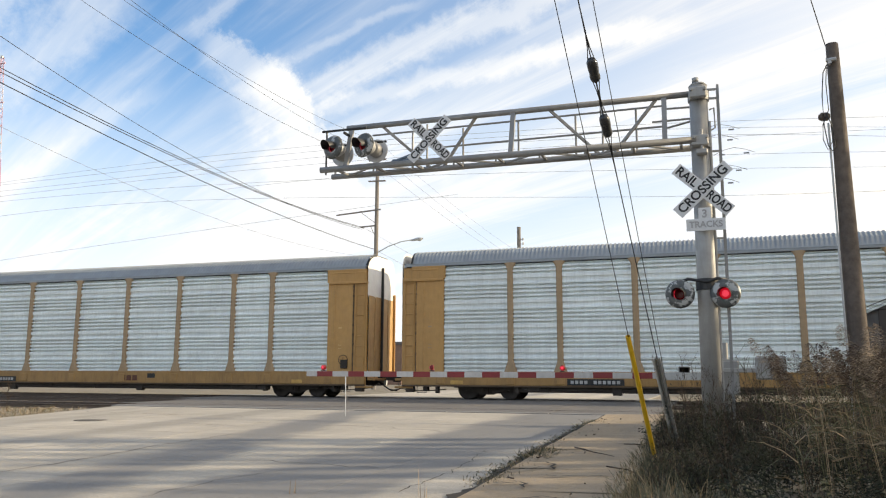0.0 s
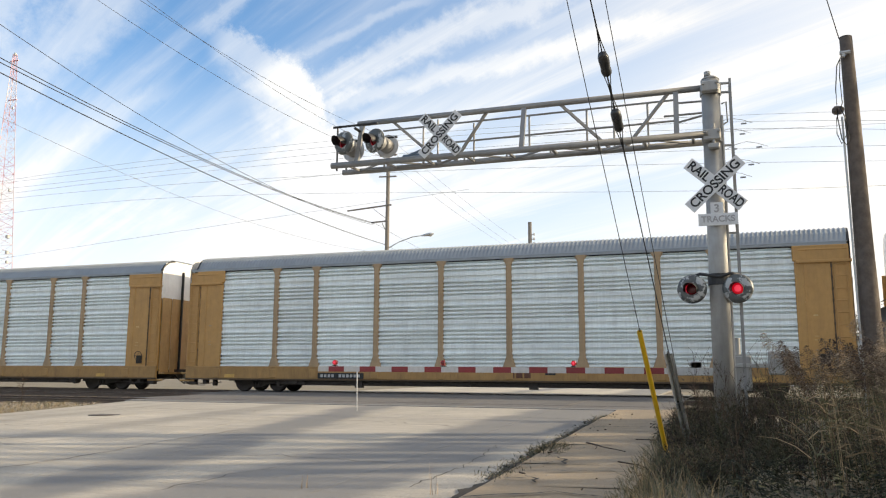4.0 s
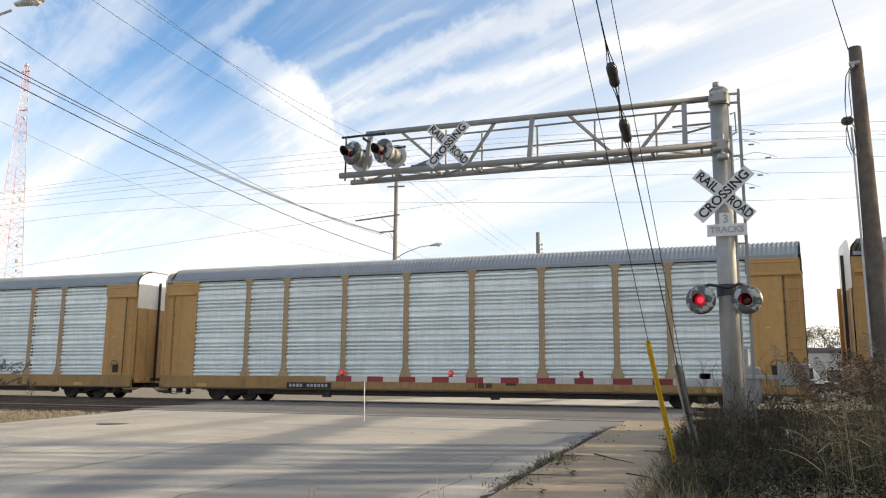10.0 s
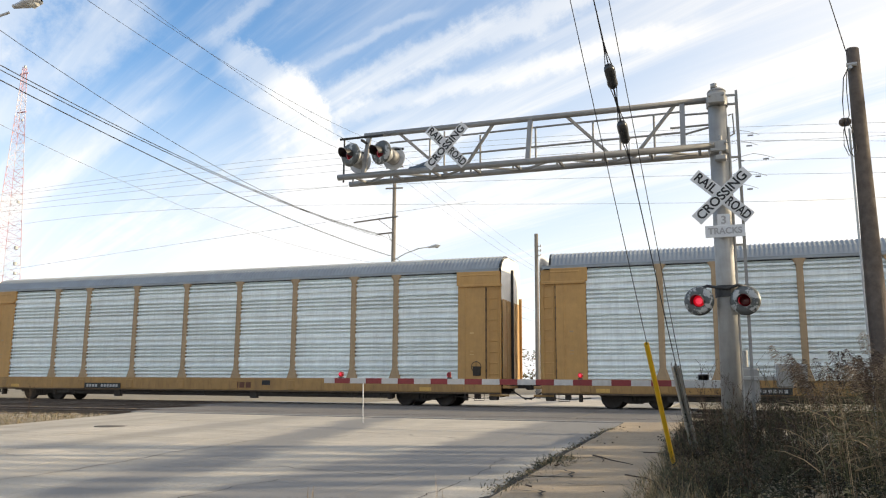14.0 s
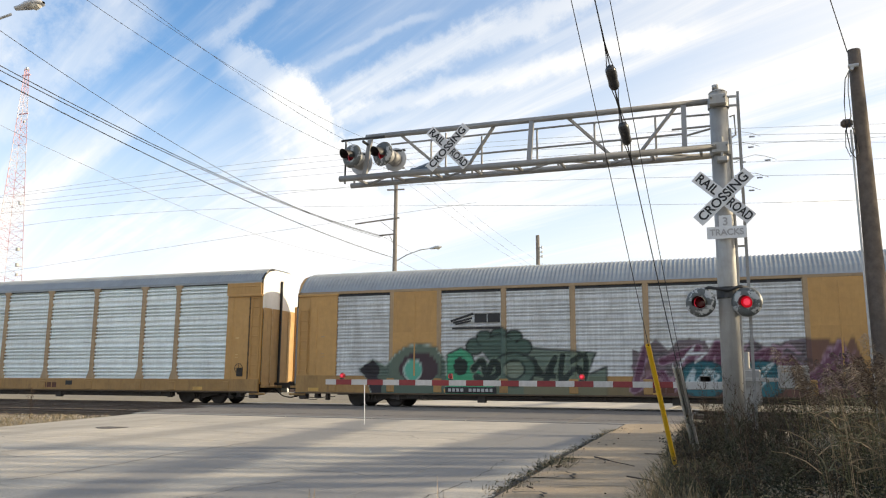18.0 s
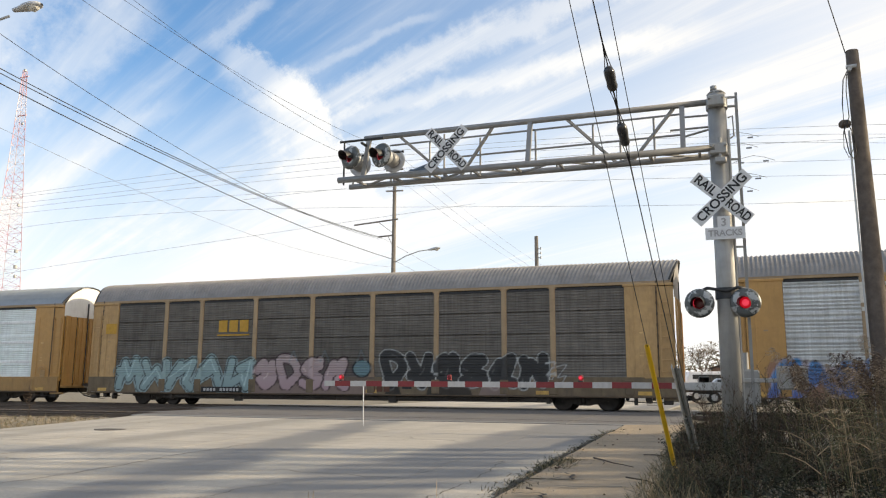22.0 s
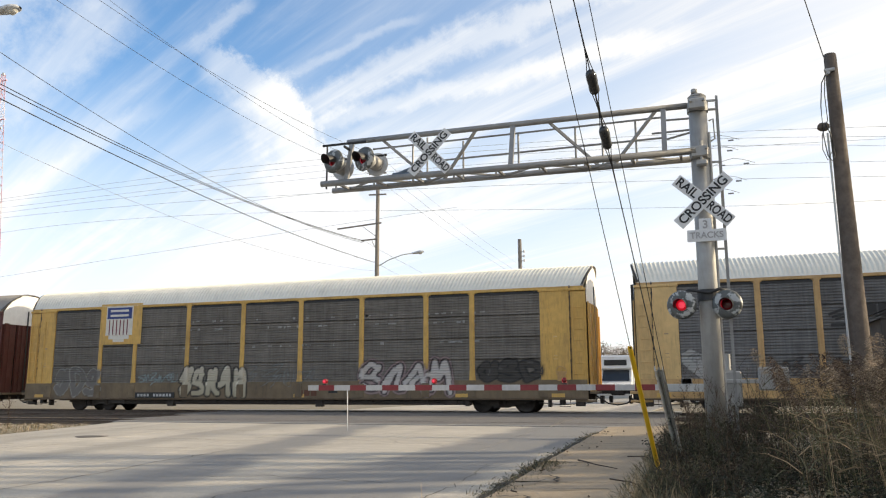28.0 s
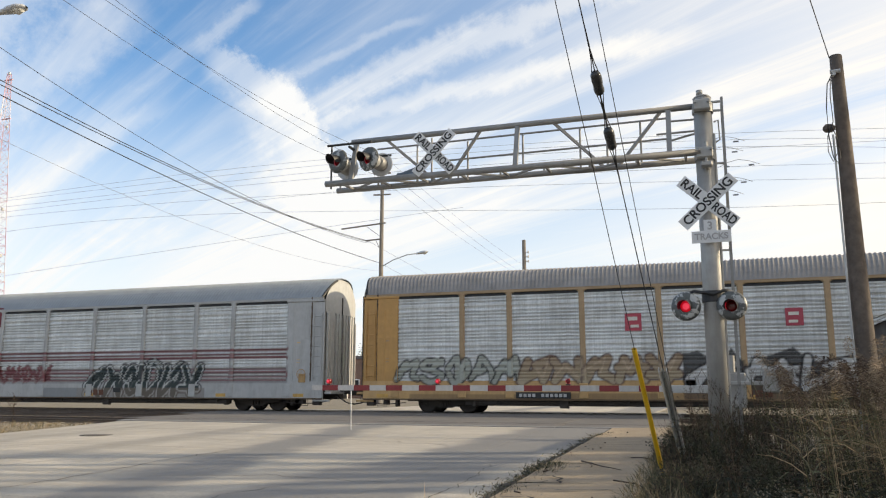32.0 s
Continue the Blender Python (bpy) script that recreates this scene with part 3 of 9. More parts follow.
def crack(parent, ends, width, z_off, seed, wobble=0.06):
    """A jagged crack between points on the ground, a thin sunk-looking ribbon."""
    rng = random.Random(seed)
    pts = []
    for (ax, ay), (bx, by) in zip(ends, ends[1:]):
        n = max(3, int(math.hypot(bx - ax, by - ay) / 0.16))
        for i in range(n):
            u = i / n
            pts.append((ax + (bx - ax) * u + rng.gauss(0, wobble * 0.5), ay + (by - ay) * u + rng.gauss(0, wobble * 0.5)))
    pts.append(ends[-1])
    bm = bmesh.new()
    rows = []
    for i, (x, y) in enumerate(pts):
        a, b = pts[max(0, i - 1)], pts[min(len(pts) - 1, i + 1)]
        d = Vector((b[0] - a[0], b[1] - a[1], 0)).normalized()
        w = width * rng.uniform(0.35, 1.0) * (0.3 if i in (0, len(pts) - 1) else 1.0)
        rows.append([(x - d.y * w, y + d.x * w, road_z(y) + z_off), (x + d.y * w, y - d.x * w, road_z(y) + z_off)])
    strip(bm, rows)
    return part("crack", bm, CRACK, parent)


CRACKS_WALK = ((((-2.27, 10.43), (-2.11, 10.49), (-1.95, 10.2), (-1.87, 9.84)), 0.014), (((-2.45, 9.5), (-2.2, 9.75), (-2.05, 10.05)), 0.013), (((-1.98, 9.3), (-1.6, 9.36), (-1.1, 9.45)), 0.011),
               (((-2.35, 8.6), (-2.0, 8.75), (-1.9, 8.4)), 0.014), (((-2.4, 11.5), (-2.1, 11.4), (-1.9, 11.6)), 0.010), (((-1.5, 12.9), (-1.2, 13.0), (-0.95, 12.7)), 0.012), (((-2.4, 7.4), (-1.6, 7.9), (-1.0, 7.8)), 0.012), (((-2.3, 14.8), (-1.2, 15.2)), 0.012))
for k, (ends, w) in enumerate(CRACKS_WALK):
    crack(pavement, ends, w * 1.9, 0.058, 40 + k)
# dirt gathered along the road's edge
crack(road, ((-2.5, 6.0), (-2.49, 8.5), (-2.5, 12.0), (-2.5, 17.5)), 0.10, 0.012, 90, 0.05)
for k, (ends, w) in enumerate(((((-8.6, 7.6), (-8.45, 9.2), (-8.6, 11.0), (-8.5, 13.0)), 0.012), (((-7.5, 9.4), (-5.8, 9.9), (-4.1, 9.7)), 0.009), (((-5.6, 7.0), (-5.5, 8.2), (-5.2, 9.2)), 0.008),
                               (((-15.6, 12.6), (-13.4, 12.4), (-12.9, 12.9)), 0.014), (((-12.7, 14.6), (-11.0, 14.9), (-9.5, 14.7)), 0.012), (((-7.4, 14.6), (-4.1, 14.9)), 0.010), (((-3.2, 8.0), (-3.1, 9.6), (-3.3, 12.0)), 0.008),
                               (((-11.6, 9.6), (-11.4, 11.0)), 0.010), (((-7.4, 17.0), (-5.0, 17.2), (-2.7, 17.0)), 0.012), (((-16.0, 17.4), (-12.9, 17.1), (-9.5, 17.3)), 0.014))):
    crack(road, ends, w, 0.004, 60 + k)
# old patch and a worn cover in the far lane
bm = bmesh.new()
rod(bm, (-13.6, 15.1, road_z(15.1) - 0.02), (-13.6, 15.1, road_z(15.1) + 0.006), 0.36, seg=20)
part("utility_cover", bm, mat("rusted_iron_cover", (0.10, 0.085, 0.07), 0.7, 0.3, 0.2, 10), road)

# ---- the train ----
PITCH, BODY, HALF_W = 28.58, 27.05, 1.5
PANEL_W, PANEL_N = 2.83, 1.93


def rib_section(kind):
    """One repeat of the sheet's section: (share of its height, how far it stands back)."""
    if kind in ("ribbed", "slatted"):
        deep = 0.155 if kind == "ribbed" else 0.075
        out = [(0.0, 0.062), (0.05, 0.05), (0.10, 0.0), (0.15, 0.0)]
        for c in (0.20, 0.36, 0.53, 0.69):
            out += [(c - 0.043, 0.0), (c - 0.041, deep), (c + 0.040, deep), (c + 0.048, 0.012), (c + 0.075, 0.0)]
        return out + [(0.90, 0.0), (0.91, 0.05)]
    if kind == "banded":
        out = [(0.0, 0.0), (0.18, 0.0)]
        for k in range(6):
            a, w = 0.18 + 0.82 / 6 * k, 0.82 / 6
            out += [(a + w * 0.15, 0.026), (a + w * 0.45, 0.030), (a + w * 0.6, 0.014), (a + w, 0.012 if k < 5 else 0.0)]
        return out
    out = [(0.0, 0.0), (0.004, 0.10), (0.036, 0.10), (0.042, 0.0)]
    for k in range(8):
        a, w = 0.04 + 0.12 * k, 0.12
        out += [(a + w * 0.16, 0.024), (a + w * 0.44, 0.027), (a + w * 0.64, 0.003), (a + w, 0.0)]
    return out


REPEATS = {"ribbed": 4.35, "slatted": 4.35, "banded": 5.0, "sheeted": 4.0}


def rib_levels(z0, z1, kind):
    """Heights and depths along the section from z1 down to z0, lowest first."""
    step = (z1 - z0) / REPEATS[kind]
    out = []
    z = z1 + (0.32 * step if kind in ("ribbed", "slatted") else 0.0)
    out.append((z1, 0.0))
    while z > z0 + 1e-6:
        for u, d in rib_section(kind):
            zz = z - u * step
            if z0 <= zz <= z1 and (not out or out[-1][0] - zz > 1e-4):
                out.append((zz, d))
        z -= step
    out.append((z0, 0.0)) if out[-1][0] - z0 > 1e-4 else None
    return out[::-1]


def rack_panel(x0, x1, z0, z1, kind, y, c=0.12):
    """A side sheet with pressed ribs, rounded at its upper corners."""
    bm = bmesh.new()
    rows = []
    for z, back in rib_levels(z0, z1, kind):
        d = max(0.0, z - (z1 - c)) / c
        inset = c * (1 - math.sqrt(max(0.0, 1 - d * d))) * 0.9
        rows.append([(x0 + inset, y + 0.09, z), (x0 + inset, y + back, z), (x1 - inset, y + back, z), (x1 - inset, y + 0.09, z)])
    strip(bm, rows)
    return bm


# ---- paint sprayed on the car sides ----
CELL = 0.04


class Canvas:
    """Spray paint on one car side: colour and cover on a grid of small cells, from the rail up to 3.4 m."""

    def __init__(self):
        self.nx, self.nz = int(BODY / CELL) + 2, int(3.4 / CELL) + 2
        self.rgba = np.zeros((self.nz, self.nx, 4))
        self.X = -BODY / 2 + np.arange(self.nx) * CELL
        self.Z = np.arange(self.nz) * CELL

    def used(self, x0, x1):
        i0, i1 = np.searchsorted(self.X, (x0, x1))
        return self.rgba[:, i0:i1, 3].max() > 0.02

    def lay(self, cover, colour, i0, i1, j0, j1):
        a = cover[..., None]
        old = self.rgba[j0:j1, i0:i1]
        old[..., :3] = old[..., :3] * (1 - a) + np.array(colour) * a
        old[..., 3:] = np.maximum(old[..., 3:], a)

    def window(self, x0, x1, z0, z1):
        i0, i1 = np.clip(np.searchsorted(self.X, (x0, x1)), 0, self.nx)
        j0, j1 = np.clip(np.searchsorted(self.Z, (z0, z1)), 0, self.nz)
        return i0, i1, j0, j1

    def stroke(self, pts, w, colour, cover=1.0, fade=None):
        """A sprayed line. fade: a second colour and the heights between which the first turns into it."""
        pts = np.array(pts, float)
        i0, i1, j0, j1 = self.window(pts[:, 0].min() - w, pts[:, 0].max() + w, pts[:, 1].min() - w, pts[:, 1].max() + w)
        if i1 <= i0 or j1 <= j0:
            return
        gx, gz = np.meshgrid(self.X[i0:i1], self.Z[j0:j1])
        best = np.full(gx.shape, 9.0)
        for (ax, az), (bx, bz) in zip(pts, pts[1:]):
            dx, dz = bx - ax, bz - az
            t = np.clip(((gx - ax) * dx + (gz - az) * dz) / (dx * dx + dz * dz + 1e-9), 0, 1)
            best = np.minimum(best, np.hypot(gx - ax - t * dx, gz - az - t * dz))
        if fade:
            t = np.clip((gz - fade[1]) / (fade[2] - fade[1]), 0, 1)[..., None]
            colour = np.array(colour) * (1 - t) + np.array(fade[0]) * t
        self.lay(np.clip((w / 2 - best) / CELL + 0.5, 0, 1) * cover, colour, i0, i1, j0, j1)

    def fill(self, pts, colour, cover=1.0, soft=1.0, fade=None):
        pts = np.array(pts, float)
        i0, i1, j0, j1 = self.window(pts[:, 0].min(), pts[:, 0].max(), pts[:, 1].min(), pts[:, 1].max())
        if i1 <= i0 or j1 <= j0:
            return
        gx, gz = np.meshgrid(self.X[i0:i1], self.Z[j0:j1])
        ins = np.zeros(gx.shape, bool)
        for (ax, az), (bx, bz) in zip(pts, np.roll(pts, -1, 0)):
            hit = ((az > gz) != (bz > gz)) & (gx < (bx - ax) * (gz - az) / (bz - az + 1e-12) + ax)
            ins ^= hit
        c = ins * cover
        if fade is not None:
            second = np.array(fade)
            t = ((gz - pts[:, 1].min()) / (np.ptp(pts[:, 1]) + 1e-9))[..., None]
            a = c[..., None]
            old = self.rgba[j0:j1, i0:i1]
            old[..., :3] = old[..., :3] * (1 - a) + (np.array(colour) * (1 - t) + second * t) * a
            old[..., 3:] = np.maximum(old[..., 3:], a)
            return
        self.lay(c, colour, i0, i1, j0, j1)

    def at(self, x, z):
        fi = np.clip((np.asarray(x) - self.X[0]) / CELL, 0, self.nx - 1.001)
        fj = np.clip(np.asarray(z) / CELL, 0, self.nz - 1.001)
        i, j = fi.astype(int), fj.astype(int)
        u, v = (fi - i)[..., None], (fj - j)[..., None]
        c = self.rgba
        r = (c[j, i] * (1 - u) + c[j, i + 1] * u) * (1 - v) + (c[j + 1, i] * (1 - u) + c[j + 1, i + 1] * u) * v
        near = c[np.rint(fj).astype(int), np.rint(fi).astype(int)]
        r[..., :3] = near[..., :3]
        r[np.asarray(z) > 3.3] = 0
        return r


_painted = {}


def painted(m):
    """The same surface with spray paint over it where there is any."""
    if m.name in _painted:
        return _painted[m.name]
    p = m.copy()
    p.name = m.name + "_with_spray_paint"
    nt = p.node_tree
    bs = nt.nodes["Principled BSDF"]
    src = bs.inputs["Base Color"].links[0].from_socket
    at = nt.nodes.new("ShaderNodeAttribute")
    at.attribute_name = "paint"
    mx = nt.nodes.new("ShaderNodeMixRGB")
    nt.links.new(at.outputs["Alpha"], mx.inputs[0])
    nt.links.new(src, mx.inputs[1])
    nt.links.new(at.outputs["Color"], mx.inputs[2])
    nt.links.new(mx.outputs[0], bs.inputs["Base Color"])
    _painted[m.name] = p
    return p


def grid_object(name, xs, zs, depth, canvas, material, parent):
    gx, gz = np.meshgrid(np.array(xs), np.array(zs))
    gy = np.broadcast_to(np.array(depth)[:, None], gx.shape)
    co = np.stack([gx, gy, gz], -1).reshape(-1, 3)
    nx, nz = len(xs), len(zs)
    a = (np.arange(nz - 1)[:, None] * nx + np.arange(nx - 1)[None]).ravel()
    faces = np.stack([a, a + 1, a + 1 + nx, a + nx], 1)
    me = bpy.data.meshes.new(name)
    me.from_pydata(co.tolist(), [], faces.tolist())
    at = me.color_attributes.new("paint", "FLOAT_COLOR", "POINT")
    at.data.foreach_set("color", canvas.at(gx, gz).reshape(-1).astype(np.float32))
    me.materials.append(material)
    ob = new(name, me)
    ob.parent = parent
    return ob


def fine_panel(x0, x1, z0, z1, kind, y, canvas, material, parent):
    zs, ds = [], []
    for (za, da), (zb, db) in zip(rib_levels(z0, z1, kind), rib_levels(z0, z1, kind)[1:]):
        n = max(1, int((zb - za) / 0.05)) if za < 3.3 else 1
        for i in range(n):
            zs.append(za + (zb - za) * i / n)
            ds.append(y + da + (db - da) * i / n)
    zs.append(z1)
    ds.append(y)
    xs = np.linspace(x0, x1, int((x1 - x0) / 0.045) + 1)
    return grid_object("side_panel", xs, zs, ds, canvas, material, parent)


def fine_sheet(name, x0, x1, z0, z1, y, canvas, material, parent):
    zs = np.linspace(z0, z1, 15)
    xs = np.linspace(x0, x1, int((x1 - x0) / 0.05))
    return grid_object(name, xs, zs, [y] * len(zs), canvas, material, parent)


def paint_over(me, x, canvas):
    """Spray paint on a mesh whose own origin lies at x on the car's side."""
    at = me.color_attributes.new("paint", "FLOAT_COLOR", "POINT")
    co = np.array([v.co[:] for v in me.vertices])
    at.data.foreach_set("color", canvas.at(co[:, 0] + x, co[:, 2]).reshape(-1).astype(np.float32))


def bogie(parent, x):
    """A two-axle freight truck: side frames, bolster, springs and four wheels on axles."""
    bg = new("bogie")
    bg.parent = parent
    bg.location = (x, 0, 0)
    for s in (-1, 1):
        bm = bmesh.new()
        y = s * 1.0
        rows = []
        for px, zt, zb in ((-1.12, 0.62, 0.38), (-0.85, 0.66, 0.36), (-0.5, 0.74, 0.30), (-0.25, 0.78, 0.20), (0.25, 0.78, 0.20), (0.5, 0.74, 0.30), (0.85, 0.66, 0.36), (1.12, 0.62, 0.38)):
            rows.append([(px, y - 0.09, zb), (px, y - 0.09, zt), (px, y + 0.09, zt), (px, y + 0.09, zb), (px, y - 0.09, zb)])
        strip(bm, rows)
        for k in (-0.14, 0.0, 0.14):
            rod(bm, (k, y - 0.11, 0.26), (k, y - 0.11, 0.52), 0.055, seg=8)
        part("side_frame", bm, UNDER, bg)
    bm = bmesh.new()
    box(bm, -0.22, 0.22, -1.1, 1.1, 0.48, 0.74, 0.03)
    part("bolster", bm, UNDER, bg)
    for ax in (-0.86, 0.86):
        bm = bmesh.new()
        rod(bm, (ax, -1.05, 0.42), (ax, 1.05, 0.42), 0.075, seg=8)
        part("axle", bm, WHEEL, bg)
        for s in (-1, 1):
            bm = bmesh.new()
            m = Matrix.Translation((ax, s * 0.7175, 0.42)) @ Matrix.Rotation(math.radians(90 * s), 4, "X")
            r = lathe(bm, [(0.06, -0.07), (0.14, -0.06), (0.36, -0.02), (0.415, -0.05), (0.42, 0.055), (0.45, 0.06), (0.45, 0.085), (0.36, 0.085), (0.12, 0.06), (0.05, 0.09)], m, 22)
            part("wheel", bm, WHEEL, bg)
    return bg


def ladder_mesh(w, z0, z1, step=0.42):
    bm = bmesh.new()
    for x in (0, w):
        bar(bm, (x, 0, z0), (x, 0, z1), 0.05, 0.02)
    z = z0 + 0.15
    while z < z1:
        rod(bm, (0, -0.015, z), (w, -0.015, z), 0.014, seg=6)
        z += step
    return bm


def roof_profile(eave, crown, kind):
    """Half section of the roof from the near eave over to the far one."""
    pts = []
    n = 14
    for i in range(n + 1):
        a = -1 + 2 * i / n
        if kind == "A":
            z = eave + (crown - eave) * (1 - abs(a) ** 5.0)
        else:
            z = eave + (crown - eave) * (1 - abs(a) ** 2.6)
        pts.append((a * HALF_W, z))
    return pts


def car_body(spec):
    """One enclosed car carrier. Local x runs along the track from its leading end, y across, z up from the rail."""
    kind = spec["kind"]
    eave, crown = (5.42, 5.99) if kind == "A" else (4.78, 5.70)
    foot = 1.08 if kind == "A" else 1.25
    sill_lo = 0.50
    side, post, end, roof = spec["side"], spec["post"], spec["end"], spec["roof"]
    rib = spec.get("rib", "ribbed")
    canvas = spec.get("canvas")
    car = thing("autorack_car", spec["label"], "train car", group="cars of the passing train")
    y = -HALF_W
    lead = -BODY / 2 + (0.25 if kind == "B" else 0.0)          # the leading end
    # layout of bays
    if spec.get("doors"):
        bays = [("p", 2.62), ("d", 2.05)] + [("p", 2.72)] * 5 + [("d", 2.05), ("p", 2.62)]
    else:
        bays = [("p", PANEL_W), ("p", PANEL_N)] + [("p", PANEL_W)] * 5 + [("p", PANEL_N), ("p", PANEL_W)]
    e0 = (BODY - sum(b[1] for b in bays)) / 2
    x = -BODY / 2 + e0
    posts = []
    pw = 0.115 if kind == "A" or rib == "banded" else 0.105
    top = eave - 0.12
    bounds = []
    for k, (b, w) in enumerate(bays):
        if b == "p":
            m = spec.get("odd", {}).get(k, side)
            if canvas is not None and canvas.used(x, x + w):
                fine_panel(x + pw, x + w - pw, foot - 0.01, top - 0.03, rib, y + 0.03, canvas, painted(m), car)
            else:
                bm = rack_panel(x + pw, x + w - pw, foot - 0.01, top - 0.03, rib, y + 0.03, 0.12 if kind == "A" or rib == "banded" else 0.01)
                part("side_panel", bm, m, car)
            for zb in spec.get("bands", ()):
                bm = bmesh.new()
                box(bm, x + pw + 0.01, x + w - pw - 0.01, y + 0.012, y + 0.06, zb, zb + 0.12, 0.01)
                part("pale_band", bm, SILVER_NEW, car)
            if kind == "B":
                bm = bmesh.new()
                box(bm, x + pw + 0.02, x + w - pw - 0.02, y + 0.024, y + 0.08, top - 0.10, top - 0.02)
                part("top_slot", bm, BLACK, car)
        else:
            bm = bmesh.new()
            box(bm, x - 0.02, x + w + 0.02, y, y + 0.1, foot - 0.08, top + 0.02, 0.02)
            box(bm, x + w / 2 - 0.03, x + w / 2 + 0.03, y - 0.02, y + 0.02, foot, top - 0.1, 0.008)
            door = part("side_door", bm, spec.get("door", end), car)
            if canvas is not None and canvas.used(x, x + w):
                for xa, xb in ((x, x + w / 2 - 0.03), (x + w / 2 + 0.03, x + w)):
                    fine_sheet("door_sheet", xa, xb, foot - 0.06, 3.0, y - 0.004, canvas, painted(end), door)
        bounds.append((x, x + w))
        posts.append(x)
        x += w
    posts.append(x)
    bm = bmesh.new()
    rows = []
    flared = kind == "A" or rib == "banded"
    flare = (1.0, 1.0, 1.0, 1.0) if spec.get("doors") else (2.6, 1.9, 1.7, 2.2) if flared else (1.5, 1.15, 1.0, 2.1)
    for zz, hw in ((foot - 0.12, pw * flare[0]), (foot + 0.12, pw * flare[1]), (foot + 0.42, pw), (top - 0.22, pw), (top - 0.06, pw * flare[2]), (top + 0.03, pw * flare[3])):
        rows.append([(-hw, 0.1, zz), (-hw, 0.012, zz), (-hw * 0.55, -0.012, zz), (hw * 0.55, -0.012, zz), (hw, 0.012, zz), (hw, 0.1, zz)])
    if canvas is not None:
        # more rows where paint may lie
        fine = []
        for ra, rb in zip(rows, rows[1:]):
            n = max(1, int((rb[0][2] - ra[0][2]) / 0.06)) if ra[0][2] < 3.3 else 1
            fine += [[tuple(p + (q - p) * i / n for p, q in zip(va, vb)) for va, vb in zip(ra, rb)] for i in range(n)]
        rows = fine + rows[-1:]
    strip(bm, rows)
    pm = bpy.data.meshes.new("side_post")
    bm.to_mesh(pm)
    bm.free()
    pm.materials.append(post)
    for px in posts[1:-1]:
        if canvas is not None and canvas.used(px - 0.3, px + 0.3):
            own = pm.copy()
            own.materials[0] = painted(post)
            paint_over(own, px, canvas)
            share("side_post", own, car, pose(px, y + 0.004, 0))
        else:
            share("side_post", pm, car, pose(px, y + 0.004, 0))
    # side plate under the eave
    bm = bmesh.new()
    box(bm, lead + 0.1, BODY / 2 - 0.1, y - 0.006, y + 0.09, top + 0.01, eave + 0.02, 0.012)
    part("top_plate", bm, roof if kind == "A" else post, car)
    # sill, with a lower flange and tie-down pockets
    bm = bmesh.new()
    if canvas is None:
        box(bm, lead + 0.05, BODY / 2 - 0.05, y - 0.03, y + 0.1, sill_lo + 0.06, foot + 0.0, 0.015)
    else:
        fine_sheet("sill_web", lead + 0.05, BODY / 2 - 0.05, sill_lo + 0.06, foot, y - 0.03, canvas, painted(spec.get("sill", end)), car)
    if canvas is None:
        part("side_sill", bm, spec.get("sill", end), car)
    else:
        bm.free()
    bm = bmesh.new()
    box(bm, -0.17, 0.17, y - 0.06, y - 0.02, sill_lo + 0.1, foot - 0.1, 0.02)
    pk = part("sill_pocket", bm, spec.get("sill", end), car)
    pk.location.x = posts[0]
    for px in posts[1:]:
        share("sill_pocket", pk.data, car, pose(px, 0, 0))
    bm = bmesh.new()
    box(bm, lead + 0.05, BODY / 2 - 0.05, y - 0.07, y + 0.12, sill_lo, sill_lo + 0.055, 0.01)
    part("sill_flange", bm, SILL_GRIME, car)
    bm = bmesh.new()
    box(bm, -BODY / 2 + 2.2, BODY / 2 - 2.2, -1.35, 1.35, 0.46, foot - 0.1)
    box(bm, -BODY / 2 - 0.05, BODY / 2 + 0.05, -0.3, 0.3, 0.5, 0.95)
    box(bm, -BODY / 2 + 4.6, BODY / 2 - 4.6, -1.4, -1.15, 0.30, 0.5, 0.03)
    part("underframe", bm, UNDER, car)
    bm = bmesh.new()
    tube(bm, [(-BODY / 2 + 5.0 + 0.9 * i, -1.42, 0.40 + 0.03 * math.sin(i * 1.9)) for i in range(19)], 0.022, 5)
    for i in range(7):
        xx = -BODY / 2 + 5.9 + 2.45 * i
        box(bm, xx, xx + (0.1, 0.34, 0.12)[i % 3], -1.44, -1.25, (0.30, 0.22, 0.34)[i % 3], 0.52, 0.012)
    part("brake_rigging", bm, UNDER, car)
    # black sheet added behind the panels: blocks light leaks, stands for interior darkness
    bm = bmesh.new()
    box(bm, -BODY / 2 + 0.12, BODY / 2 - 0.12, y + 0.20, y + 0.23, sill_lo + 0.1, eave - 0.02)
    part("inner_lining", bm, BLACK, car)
    # far side wall
    bm = bmesh.new()
    box(bm, lead + 0.3, BODY / 2 - 0.3, HALF_W - 0.1, HALF_W, sill_lo, eave)
    part("far_side_wall", bm, side, car)
    # roof sheets with cross ribs
    prof = roof_profile(eave, crown, kind)
    bm = bmesh.new()
    rows = []
    n = 336
    r0, r1 = lead + (0.40 if kind == "A" else 0.12), BODY / 2 - (0.03 if kind == "A" else 0.12)

    def over(zz):
        """How far the roof sheet juts past the end, more at its crown than at the eaves."""
        return (0.0 if spec.get("doors") else 0.05 if kind == "A" else 0.30) * (zz - eave) / (crown - eave)

    for i in range(n + 1):
        t = i / n
        up = 0.055 if i % 2 else 0.0
        rows.append([(r0 - over(zz) + (r1 - r0 + 2 * over(zz)) * t, yy * 1.012, zz + up * (1 if 0 < k < len(prof) - 1 else 0)) for k, (yy, zz) in enumerate(prof)])
    strip(bm, rows)
    part("roof", bm, roof, car)
